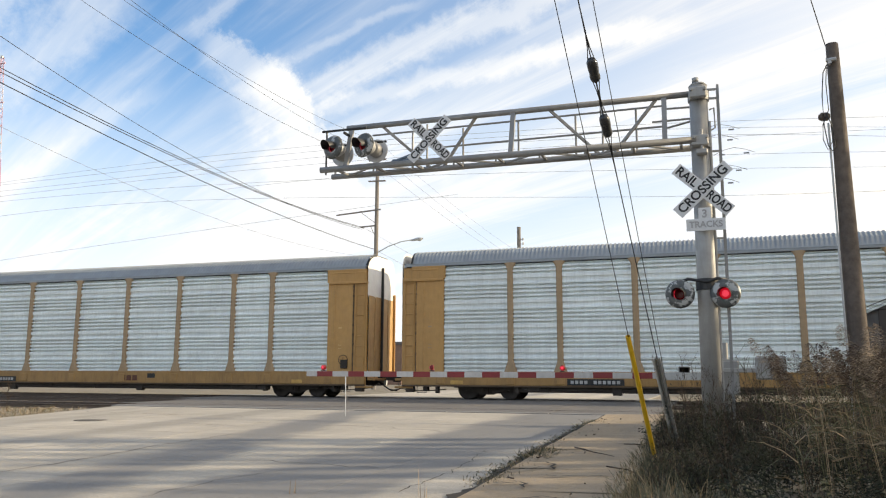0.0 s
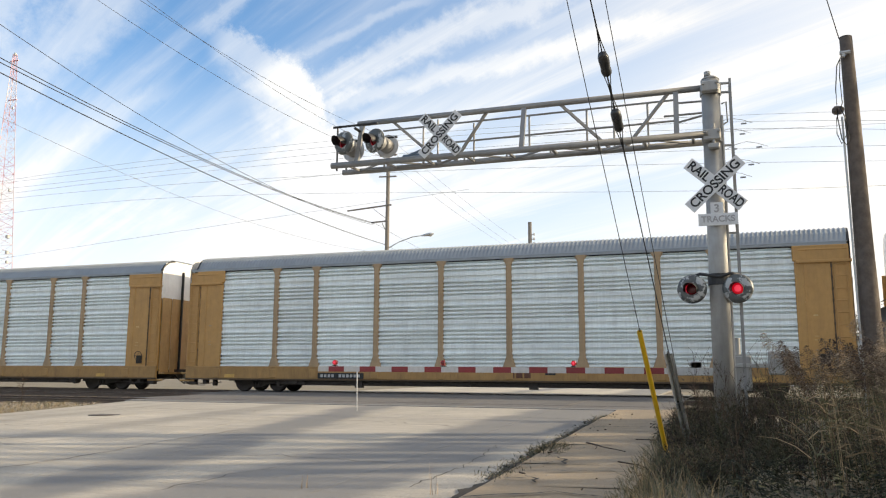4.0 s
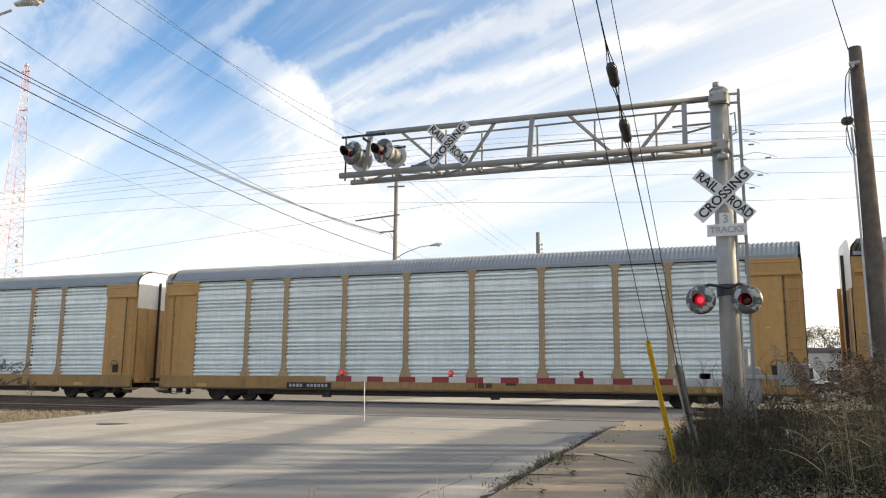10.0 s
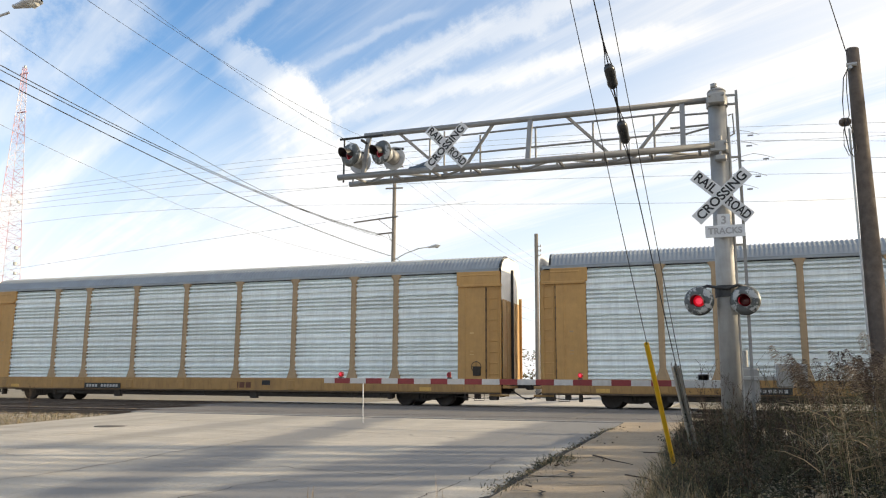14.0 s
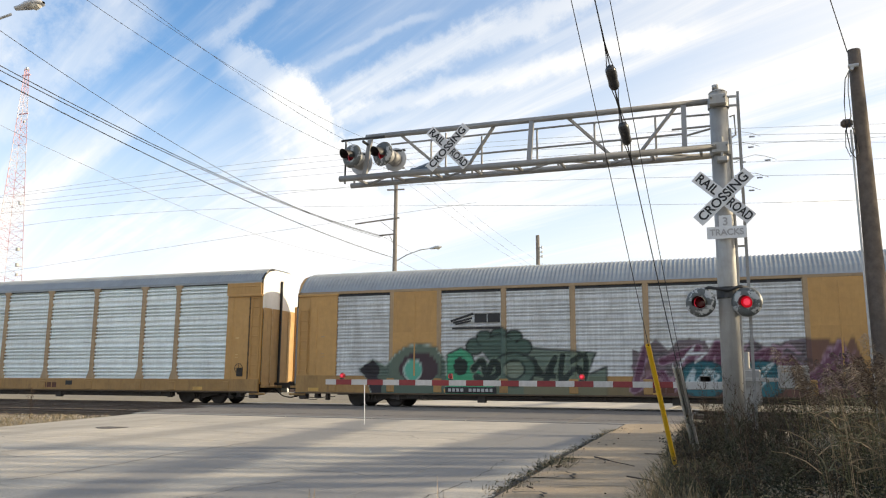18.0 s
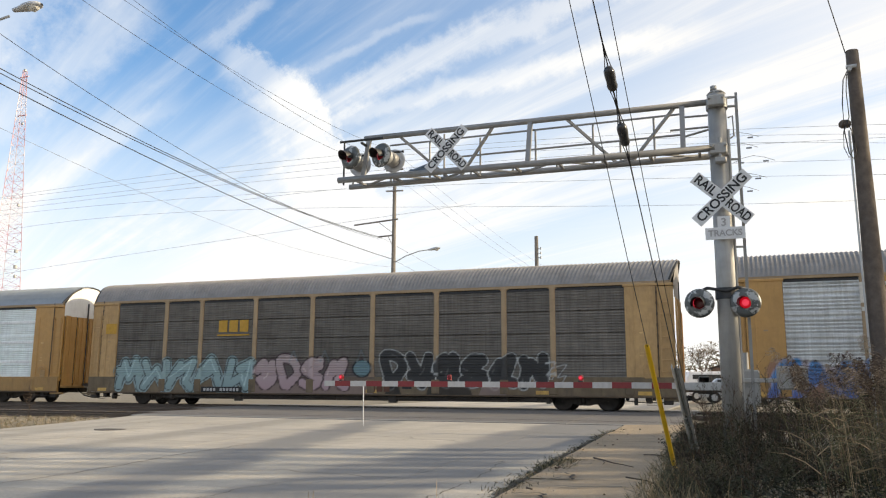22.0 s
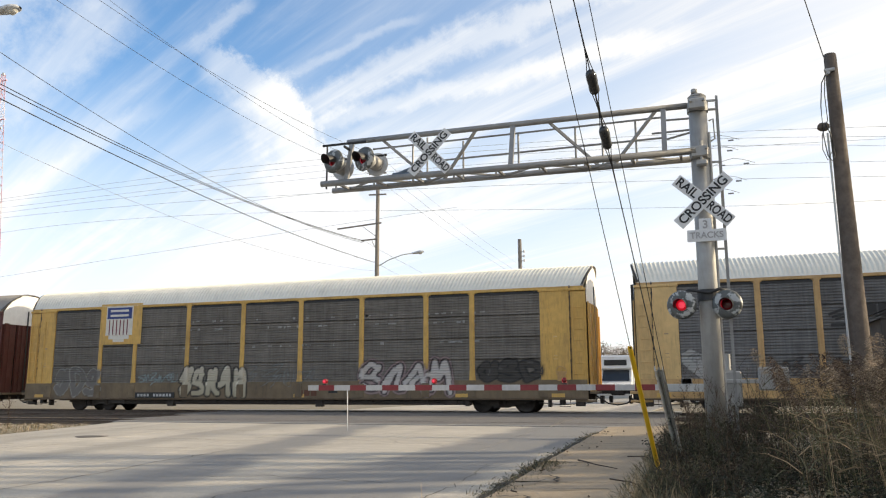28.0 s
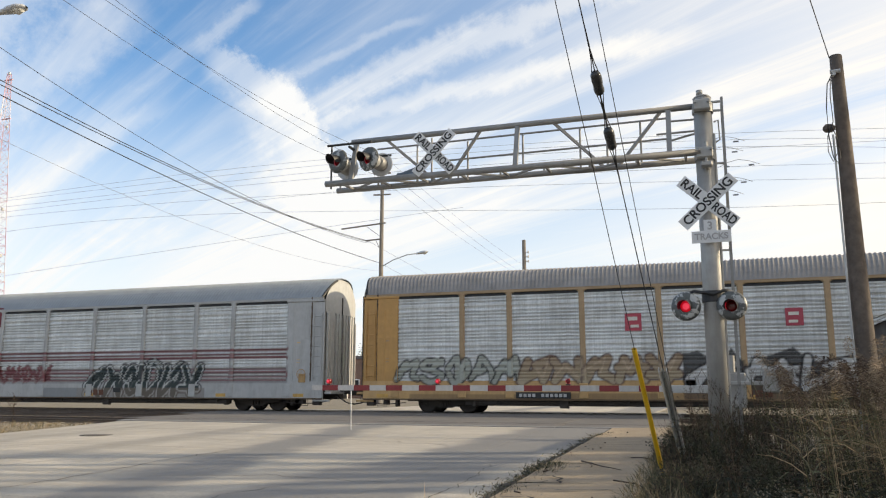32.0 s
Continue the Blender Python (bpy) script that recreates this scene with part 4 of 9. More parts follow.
    for s, re_ in ((-1, r0), (1, r1)):
        bm = bmesh.new()
        strip(bm, [[(re_ + s * (over(zz) + dx), yy * 1.022, zz + dz) for yy, zz in prof[:5]] for dx, dz in ((-0.07, 0.03), (0.012, 0.03), (0.012, -0.05))])
        part("roof_end_seam", bm, BLACK if not spec.get("doors") else roof, car)
    # ends
    for s in (-1, 1):
        xe = BODY / 2 if s > 0 else lead
        inner = s * (BODY / 2 - e0)
        far_in = inner - s * (pw + 0.05)
        a, b = min(xe, far_in), max(xe, far_in)
        # corner panel beside the last bay, standing back from the end behind a ladder bay
        bm = bmesh.new()
        q0, q1 = (inner - s * (pw - 0.012), xe - s * 0.64)
        box(bm, min(q0, q1) - 0.01, max(q0, q1), y, y + 0.1, foot - 0.05, top - (0.42 if kind == "A" else 0.0), 0.015)
        box(bm, min(q0, q1) + 0.28, min(q0, q1) + 0.33, y - 0.02, y + 0.02, foot, top - 0.5, 0.006)
        corner = part("corner_panel", bm, end, car)
        if canvas is not None and canvas.used(min(q0, q1), max(q0, q1)):
            fine_sheet("corner_sheet", min(q0, q1), max(q0, q1), foot - 0.03, 3.0, y - 0.004, canvas, painted(end), corner)
        cx = (q0 + q1) / 2
        for zz, ww in ((2.85, 0.15), (2.15, 0.14), (2.02, 0.16)):
            bm = bmesh.new()
            box(bm, cx - ww / 2, cx + ww / 2, y - 0.008, y + 0.01, zz, zz + (0.05 if zz > 2.5 else 0.022))
            part("stencil_bar", bm, CREAM_YELLOW if s > 0 else POST_TAN, car)
        bm = bmesh.new()
        if kind == "A":
            # the upper part stops short of the leading end
            box(bm, a + (0.42 if s < 0 else 0.0), b - (0.06 if s > 0 else 0.0), y - 0.035, y + 0.1, top - 0.52, top + 0.02, 0.02)
            box(bm, a + (0.10 if s < 0 else 0.1), b + (0.02 if s > 0 else -0.1), y - 0.075, y + 0.05, top - 0.60, top - 0.50, 0.012)
            box(bm, a + (0.42 if s < 0 else 0.2), b - (0.1 if s > 0 else 0.3), y - 0.05, y + 0.02, top - 0.16, top - 0.10, 0.01)
        else:
            box(bm, a, b - 0.02, y - 0.03, y + 0.1, top - 0.06, top + 0.04, 0.015)
        part("header", bm, end, car)
        bm = bmesh.new()
        l0, l1 = (xe - s * 0.62, xe - s * 0.02)
        box(bm, min(l0, l1), max(l0, l1), y + 0.02, y + 0.09, foot - 0.2, top - (0.46 if kind == "A" else 0.08), 0.012)
        box(bm, xe - s * 0.66 - 0.03, xe - s * 0.66 + 0.0, y - 0.012, y + 0.2, foot - 0.1, top - 0.52, 0.006)
        part("ladder_bay", bm, spec.get("bay", end), car)
        if not spec.get("doors"):
            bm = bmesh.new()
            box(bm, xe - s * 0.63 - 0.02, xe - s * 0.63 + 0.02, y - 0.004, y + 0.05, foot - 0.05, top - (0.46 if kind == "A" else 0.08))
            for k in range(9):
                zb = foot + 0.25 + 0.4 * k
                box(bm, xe - s * 0.63 - 0.03, xe - s * 0.63 + 0.03, y - 0.010, y + 0.02, zb, zb + 0.11, 0.004)
            part("bay_joint", bm, BLACK if s < 0 else SILL_GRIME, car)
        bm = bmesh.new()
        l0, l1 = inner, xe - s * 0.03
        box(bm, min(l0, l1), max(l0, l1), y + 0.105, y + 0.14, foot - 0.2, top - 0.02)
        part("end_backing", bm, end, car)
        ld = part("ladder", ladder_mesh(0.38, foot + 0.05, top - 0.55), end, car)
        ld.location = (xe - s * 0.33 - 0.19, y - 0.03, 0)
        # folding end door in upright leaves
        hood_z = eave - (1.25 if kind == "A" else 0.62)
        for j in range(4):
            bm = bmesh.new()
            ya, yb = -1.42 + j * 0.71, -1.42 + (j + 1) * 0.71
            bulge = 1.0 if spec.get("doors") else 0.3
            bow = (0.10, 0.26, 0.26, 0.10)[j] * bulge
            bow2 = (0.26, 0.30, 0.26, 0.10)[j] * bulge
            strip(bm, [[(xe + s * (bow if kind == "B" else 0.02), ya + 0.02, sill_lo + 0.3), (xe + s * (bow if kind == "B" else 0.02), ya + 0.02, hood_z + 0.04)],
                       [(xe + s * (bow2 if kind == "B" else 0.02), yb - 0.02, sill_lo + 0.3), (xe + s * (bow2 if kind == "B" else 0.02), yb - 0.02, hood_z + 0.04)]])
            for yy in (ya + 0.1, (ya + yb) / 2, yb - 0.1) if kind == "B" else (yb - 0.04,):
                box(bm, xe + s * 0.02, xe + s * (bow + 0.04 if kind == "B" else 0.04), yy - 0.02, yy + 0.02, sill_lo + 0.4, hood_z - 0.01)
            part("end_door_leaf", bm, spec.get("leaf", TAN_OLD if kind == "A" else end), car)
        # upper end sheet under the roof
        bm = bmesh.new()
        hood = spec.get("hood", WHITE_PAINT)
        outline = prof if kind == "B" else [(yy, eave + (crown - eave) * (1 - abs(yy / HALF_W) ** 9)) for yy, zz in prof]
        out = 0.02 if kind == "A" else 0.30 * (1.0 if spec.get("doors") else 0.3)
        drop = 0.22 if spec.get("doors") else 0.02
        if spec.get("doors"):
            strip(bm, [[(xe - s * 0.1, yy * 1.012, zz + 0.02), (xe + s * out * 0.6 * (1 - (abs(yy) / HALF_W) ** 3), yy, zz - 0.06), (xe + s * out * (1 - (abs(yy) / HALF_W) ** 3), yy * 0.985, zz - drop)] for yy, zz in prof])
        face = [bm.verts.new((xe + s * out * (1 - (abs(yy) / HALF_W) ** 3), yy * 0.985, zz - drop)) for yy, zz in outline]
        low = [bm.verts.new((xe + s * out * (1 - (abs(yy) / HALF_W) ** 3), yy * 0.985, hood_z)) for yy, zz in outline]
        for k in range(len(prof) - 1):
            bm.faces.new((face[k], face[k + 1], low[k + 1], low[k]))
        part("end_hood", bm, hood, car)
        if not spec.get("doors"):
            # open joint between the folded leaves
            bm = bmesh.new()
            box(bm, min(xe, xe + s * 0.13), max(xe, xe + s * 0.125), -0.10, -0.04, sill_lo + 0.3, eave + 0.1)
            part("door_joint", bm, BLACK, car)
            bm = bmesh.new()
            box(bm, min(xe, xe + s * 0.15), max(xe, xe + s * 0.12), 1.28, 1.34, sill_lo + 0.3, eave - 0.95, 0.01)
            part("door_post", bm, end, car)
        # end platform, coupler and hoses
        bm = bmesh.new()
        box(bm, min(xe, xe + s * 0.3), max(xe, xe + s * 0.3), -1.4, 1.4, 0.72, 0.82, 0.015)
        box(bm, min(xe - s * 0.5, xe + s * 0.28), max(xe - s * 0.5, xe + s * 0.28), -1.5, -1.42, 0.42, 0.5, 0.01)
        bar(bm, (xe - s * 0.05, -1.46, 0.44), (xe - s * 0.05, -1.46, 1.1), 0.04, 0.04)
        part("end_platform", bm, spec.get("sill", end), car)
        bm = bmesh.new()
        box(bm, min(xe - s * 0.2, xe + s * 0.66), max(xe - s * 0.2, xe + s * 0.66), -0.1, 0.1, 0.72, 0.95, 0.02)
        box(bm, min(xe + s * 0.62, xe + s * 0.92), max(xe + s * 0.62, xe + s * 0.92), -0.17, 0.17, 0.66, 1.0, 0.05)
        part("coupler", bm, UNDER, car)
        bm = bmesh.new()
        tube(bm, [(xe, -0.3, 0.72), (xe + s * 0.25, -0.36, 0.55), (xe + s * 0.55, -0.36, 0.36), (xe + s * 0.92, -0.34, 0.30)], 0.03)
        part("air_hose", bm, BLACK, car)
        for dx, w, z0 in ((0.35, 0.34, 0.27), (1.02, 0.2, 0.31), (1.5, 0.12, 0.24), (4.75, 0.16, 0.26), (5.4, 0.5, 0.33)):
            bm = bmesh.new()
            box(bm, xe - s * dx - w / 2, xe - s * dx + w / 2, -1.46, -1.2, z0, 0.5, 0.02)
            part("frame_bracket", bm, UNDER, car)
        bm = bmesh.new()
        tube(bm, [(xe - s * 1.9, -1.44, 0.40), (xe - s * 1.1, -1.47, 0.33), (xe - s * 0.4, -1.45, 0.36), (xe + s * 0.1, -1.38, 0.42), (xe + s * 0.34, -0.9, 0.62)], 0.018, 5)
        part("brake_pipe", bm, UNDER, car)
        bm = bmesh.new()
        tube(bm, [(xe - s * 0.7, -1.5, 0.5), (xe - s * 0.7, -1.52, 0.26), (xe - s * 1.1, -1.52, 0.26), (xe - s * 1.1, -1.5, 0.5)], 0.014, 5)
        part("sill_step", bm, UNDER, car)
        bogie(car, xe - s * 3.45)
    # number plate bars on the sill, reporting marks and a small stencil box
    px = spec.get("plate", -BODY / 2 + e0 + PANEL_W + PANEL_N + 0.25)
    bm = bmesh.new()
    box(bm, px, px + 2.1, y - 0.078, y - 0.06, 0.58, 0.82)
    plate = part("number_board", bm, BLACK, car)
    for k in range(11):
        if k != 4:
            bm = bmesh.new()
            xx = px + 0.13 + 0.17 * k
            box(bm, xx, xx + 0.115, y - 0.084, y - 0.077, 0.64, 0.76)
            part("number_bar", bm, GREY_PAINT, plate)
    bm = bmesh.new()
    xx = -BODY / 2 + 14.9
    for k in range(3):
        box(bm, xx + 0.32 * k, xx + 0.32 * k + 0.25, y - 0.046, y - 0.034, 0.66, 0.90)
    part("owner_mark_bar", bm, RUST_INK, car)
    bm = bmesh.new()
    box(bm, xx + 1.45, xx + 1.85, y - 0.046, y - 0.034, 0.78, 0.98)
    part("stencil_box", bm, BLACK, car)
    for px in (-BODY / 2 + 2.1, BODY / 2 - 3.4) if kind == "A" else (-BODY / 2 + 0.9, -BODY / 2 + 7.0, 1.2, BODY / 2 - 5.2, BODY / 2 - 1.4):
        bm = bmesh.new()
        box(bm, px, px + 0.5, y - 0.042, y - 0.028, 0.60, 0.74, 0.004)
        part("reflector_patch", bm, YELLOW_CAR, car)
    # brake wheel and rigging at the trailing corner
    bm = bmesh.new()
    wx = BODY / 2 - 1.0
    m = Matrix.Translation((wx, y - 0.12, 1.55)) @ Matrix.Rotation(math.radians(90), 4, "X")
    pts = [m @ Vector((0.2 * math.cos(k * math.pi / 8), 0.2 * math.sin(k * math.pi / 8), 0)) for k in range(17)]
    tube(bm, pts, 0.014, 5)
    for k in range(4):
        rod(bm, m @ Vector((0, 0, 0)), m @ Vector((0.2 * math.cos(k * math.pi / 2), 0.2 * math.sin(k * math.pi / 2), 0)), 0.01, seg=5)
    box(bm, wx - 0.16, wx + 0.16, y - 0.06, y - 0.01, 1.2, 1.55, 0.02)
    part("hand_brake", bm, TAN_OLD if kind == "B" else UNDER, car)
    return car, bounds, dict(eave=eave, foot=foot, top=top, y=y, rib=rib)


# swings of a spray can: loops, hooks and zigzags on a unit cell
GLYPHS = [
    [(0.0, 0.3), (0.3, 0.95), (0.6, 0.7), (0.35, 0.25), (0.1, 0.55), (0.7, 0.2), (1.1, 0.5)],
    [(0.0, 0.0), (0.2, 0.9), (0.35, 0.1), (0.55, 0.85), (0.7, 0.15), (1.0, 0.6)],
    [(0.0, 0.6), (0.5, 1.0), (0.95, 0.6), (0.6, 0.3), (0.3, 0.5), (0.5, 0.75), (0.9, 0.1)],
    [(0.1, 0.1), (0.0, 0.7), (0.5, 0.8), (0.45, 0.2), (0.1, 0.1), (0.9, 0.0), (1.0, 0.8)],
    [(0.0, 0.9), (0.9, 1.0), (0.2, 0.4), (1.0, 0.45), (0.3, -0.1)],
    [(0.2, 0.5), (0.5, 0.75), (0.8, 0.5), (0.5, 0.2), (0.2, 0.5), (0.1, 0.9), (1.0, 0.95)],
]


def rounded(pts, rng, jitter=0.0):
    """A swinging hand's line through the points."""
    p = [Vector((a + rng.uniform(-jitter, jitter), b + rng.uniform(-jitter, jitter))) for a, b in pts]
    out = []
    for i in range(len(p) - 1):
        a, b, c, d = p[max(0, i - 1)], p[i], p[i + 1], p[min(len(p) - 1, i + 2)]
        for k in range(5):
            u = k / 5
            q = 0.5 * ((2 * b) + (c - a) * u + (2 * a - 5 * b + 4 * c - d) * u * u + (3 * b - a - 3 * c + d) * u ** 3)
            out.append((q.x, q.y))
    out.append(tuple(p[-1]))
    return out


def tag_lines(cv, rng, x0, x1, z0, z1, n, ink, w=0.07, cover=0.9):
    """A thin one-line scrawl."""
    step = (x1 - x0) / n
    for i in range(n):
        g = rng.choice(GLYPHS)
        sl, wd, up, tall = rng.uniform(-0.1, 0.5), rng.uniform(0.7, 1.5), rng.uniform(-0.12, 0.12), rng.uniform(0.75, 1.2)
        pts = [(x0 + step * (i - 0.1 + wd * u + sl * (v - 0.5)), z0 + (z1 - z0) * (up + tall * v)) for u, v in g]
        cv.stroke(rounded(pts, rng, 0.12 * step), w * rng.uniform(0.8, 1.15), ink, cover)
        if rng.random() < 0.3:
            cv.stroke([(x0 + step * (i - 0.3), z0 + (z1 - z0) * rng.uniform(0, 1)), (x0 + step * (i + 1.4), z0 + (z1 - z0) * rng.uniform(0, 1))], w * 0.7, ink, cover)


# strokes of plain letters, and of hooks and arrows that are none, on a grid of eight by eight: points as two digits, strokes apart by bars
STROKES = {"A": "00 38 58 80|23 63", "C": "77 58 18 06 02 10 50 71", "D": "00 08 48 76 72 40 00", "E": "80 00 08 88|04 64", "F": "00 08 88|04 64", "G": "77 58 18 06 02 10 60 73 43", "H": "00 08|80 88|04 84", "I": "40 48",
           "K": "00 08|88 04 80", "L": "08 00 80", "M": "00 08 43 88 80", "N": "00 08 80 88", "O": "30 02 06 38 58 86 82 50 30", "P": "00 08 58 76 54 04", "R": "00 08 58 76 54 04|44 80", "S": "77 58 18 06 25 63 82 60 10 01",
           "1": "02 26 48 64 80|13 55", "2": "08 24 00 46 80 88", "3": "77 38 05 44 82 40 01|44 78", "4": "00 28 43 68 80|05 85", "5": "08 42 88 50|02 82", "6": "20 08 68 84 30 62", "7": "00 37 03 78 52 80",
           "8": "18 00 54 70 88 46", "9": "05 38 42 78 83 40 12", "T": "08 88|48 40", "U": "08 02 20 60 82 88", "V": "08 40 88", "W": "08 20 45 60 88", "X": "00 88|08 80", "Y": "08 44 88|44 40", "Z": "08 88 00 80"}


def letters(cv, rng, text, x0, x1, z0, z1, fat, ink, fade=None, outline=(0.012, 0.012, 0.014), line=0.06, glow=None, lean=0.0, crowd=1.06, wild=0.05, soft=True, cover=1.0):
    """Fat outlined letters side by side in a spray painter's manner, each a little crooked and overlapping the last."""
    E, step = E_, (x1 - x0) / len(text)
    w, h = step * crowd - fat, z1 - z0 - fat
    for i, ch in enumerate(text):
        up, tall, tilt = rng.uniform(-0.05, 0.05) * h, rng.uniform(0.92, 1.08), lean + rng.uniform(-0.12, 0.12)
        lines = []
        for stroke in STROKES[ch].split("|"):
            pts = []
            for q in stroke.split():
                u, v = int(q[0]) / 8 + rng.uniform(-wild, wild), int(q[1]) / 8 * tall + rng.uniform(-wild, wild)
                pts.append((E + x0 + step * i + fat / 2 + w * u + tilt * (v - 0.5) * h, z0 + fat / 2 + up + h * v))
            lines.append(rounded(pts, rng) if soft and len(pts) > 2 else pts)
        for k in lines if glow else ():
            cv.stroke(k, fat + 2 * line + 0.14, glow, cover)
        for k in lines:
            cv.stroke(k, fat + 2 * line, outline, cover)
        for k in lines:
            cv.stroke(k, fat, ink, cover, (fade, z0, z1) if fade else None)
        if fat > 0.2:
            q = lines[0][len(lines[0]) // 3:len(lines[0]) // 3 + 3]
            cv.stroke([(a - 0.06, b + 0.05) for a, b in q] if len(q) > 1 else lines[0], 0.05, tuple(min(0.8, c * 1.5 + 0.08) for c in (fade or ink)), 0.6 * cover)


def ragged(cv, rng, x0, x1, z0, z1, colour, cover=1.0, step=0.45, fade=None):
    """A patch with a jagged upper edge."""
    pts, x = [(E_ + x0, z0)], x0
    while x < x1:
        pts.append((E_ + x, z1 + rng.uniform(-0.32, 0.12) * (z1 - z0)))
        x += step * rng.uniform(0.5, 1.4)
    cv.fill(pts + [(E_ + x1, z1 - 0.3 * (z1 - z0)), (E_ + x1 + 0.1, z0)], colour, cover, fade=fade)


def disc(cv, x, z, rx, rz, colour, cover=1.0, rim=None, w=0.07):
    pts = [(E_ + x + rx * math.cos(a * 0.314), z + rz * math.sin(a * 0.314)) for a in range(21)]
    cv.fill(pts[:-1], colour, cover)
    if rim:
        cv.stroke(pts, w, rim)


def shape(cv, pts, colour, cover=1.0, fade=None, rim=None, w=0.07):
    q = [(E_ + a, b) for a, b in pts]
    cv.fill(q, colour, cover, fade=fade)
    if rim:
        cv.stroke(q + q[:1], w, rim)


def shards(cv, rng, x0, x1, z0, z1, n, inks, w=0.09):
    """Arrow-like strokes thrown over one another."""
    for k in range(n):
        x, z = rng.uniform(x0, x1), rng.uniform(z0, z1)
        dx, dz = rng.choice((-1, 1)) * rng.uniform(0.25, 0.7), rng.uniform(0.1, 0.45)
        q = [(E_ + x - dx, max(z0, z - dz)), (E_ + x, min(z1, z + dz * 0.4)), (E_ + x + dx * 0.5, z - dz * 0.2), (E_ + x + dx, min(z1, z + dz))]
        cv.stroke(q, w * rng.uniform(0.6, 1.5), rng.choice(inks), 0.9)


# each car in its order, from the head of the shot to its end
CARS = {}
E_ = -13.175         # spray paint is laid out from here, towards the trailing end


def plain_silver(note, **kw):
    d = dict(kind="A", side=SILVER, post=POST_TAN, end=TAN, sill=SILL_OCHRE, roof=ROOF_GALV, label="silver ribbed car carrier, ochre ends" + note)
    d.update(kw)
    return d


rng = random.Random(11)
cv_teal = Canvas()
cv_teal.fill([(E_ + 0.6, 0.4), (E_ + 7.7, 0.4), (E_ + 7.6, 1.45), (E_ + 1.2, 1.45)], (0.045, 0.36, 0.30), 0.95)
cv_teal.fill([(E_ + 1.3, 1.4), (E_ + 9.0, 1.4), (E_ + 8.6, 2.1), (E_ + 1.2, 1.95)], (0.22, 0.46, 0.16), 0.85, fade=(0.50, 0.58, 0.14))
cv_teal.fill([(E_ + 10.9, 1.2), (E_ + 12.4, 1.2), (E_ + 12.2, 1.75), (E_ + 11.0, 1.6)], (0.05, 0.30, 0.26), 0.35)
cv_teal.fill([(E_ + 13.2, 0.4), (E_ + 16.6, 0.4), (E_ + 16.4, 0.85), (E_ + 13.0, 0.9)], (0.045, 0.36, 0.30), 0.95)
tag_lines(cv_teal, rng, E_ + 13.3, E_ + 20.3, 1.25, 1.95, 7, (0.02, 0.02, 0.022), 0.09)
tag_lines(cv_teal, rng, E_ + 18.6, E_ + 21.2, 0.5, 0.85, 3, (0.02, 0.02, 0.022), 0.07)

INK, ICE, BLUE = (0.012, 0.012, 0.014), (0.58, 0.60, 0.60), (0.022, 0.045, 0.30)
cv_green = Canvas()
shape(cv_green, ((2.6, 0.5), (2.8, 1.9), (5.3, 2.25), (6.2, 2.1), (8.6, 2.3), (10.6, 2.15), (11.4, 1.7), (11.9, 1.95), (13.0, 1.35), (13.5, 2.0), (14.6, 2.1), (14.6, 0.5)), BLUE, 0.95)
letters(cv_green, rng, "936193", 2.4, 11.4, 0.78, 2.12, 0.32, (0.44, 0.58, 0.46), (0.07, 0.34, 0.09), wild=0.1, crowd=1.2)
for z in (0.75, 1.12, 1.48):
    tag_lines(cv_green, rng, E_ + 11.9, E_ + 13.2, z, z + 0.27, 5, ICE, 0.05)
ragged(cv_green, rng, 13.6, 22.4, 0.5, 2.3, (0.05, 0.055, 0.10), 0.9)
shape(cv_green, ((21.6, 0.5), (21.9, 2.1), (22.7, 1.75), (23.2, 2.0), (23.5, 1.4), (24.0, 1.2), (24.0, 0.5)), BLUE, 0.95)
letters(cv_green, rng, "7264917", 13.5, 23.2, 0.72, 2.15, 0.27, (0.48, 0.58, 0.44), (0.30, 0.44, 0.04), wild=0.12, crowd=1.25, lean=0.1, line=0.05)
shape(cv_green, ((13.5, 0.42), (24.0, 0.42), (23.8, 0.8), (13.7, 0.85)), (0.12, 0.12, 0.115), 0.85)

cv_forest = Canvas()
G1, G2, GD = (0.085, 0.135, 0.105), (0.11, 0.17, 0.125), (0.018, 0.03, 0.024)
shape(cv_forest, ((8.5, 0.42), (8.6, 2.2), (10.15, 2.32), (12.65, 2.12), (12.3, 1.3), (13.04, 1.6), (13.04, 0.42)), G2, 0.9, rim=GD)
letters(cv_forest, rng, "58", 10.1, 12.3, 1.0, 2.1, 0.24, GD, line=0.03, outline=(0.2, 0.28, 0.2))
shape(cv_forest, ((6.7, 0.42), (6.75, 2.1), (7.3, 2.35), (7.75, 2.18), (8.0, 1.5), (8.7, 1.3), (8.7, 0.42)), (0.03, 0.34, 0.17), 0.95, rim=GD)
disc(cv_forest, 7.3, 1.62, 0.3, 0.36, GD)
shape(cv_forest, ((2.84, 1.5), (3.5, 1.91), (4.06, 1.62), (4.5, 2.1), (4.96, 2.43), (5.6, 2.54), (6.27, 2.42), (6.67, 1.84), (6.72, 0.42), (3.5, 0.42), (3.3, 1.1)), G1, 0.95, rim=(0.34, 0.42, 0.36), w=0.05)
shape(cv_forest, ((2.84, 1.5), (3.5, 1.91), (3.8, 1.6), (3.75, 1.2), (4.0, 1.0), (3.9, 0.45), (3.5, 0.45), (3.3, 1.1)), (0.022, 0.018, 0.022))
disc(cv_forest, 5.55, 1.55, 0.85, 0.62, (0.045, 0.022, 0.028))
disc(cv_forest, 5.3, 1.48, 0.4, 0.42, (0.09, 0.37, 0.27), rim=(0.4, 0.5, 0.45), w=0.05)
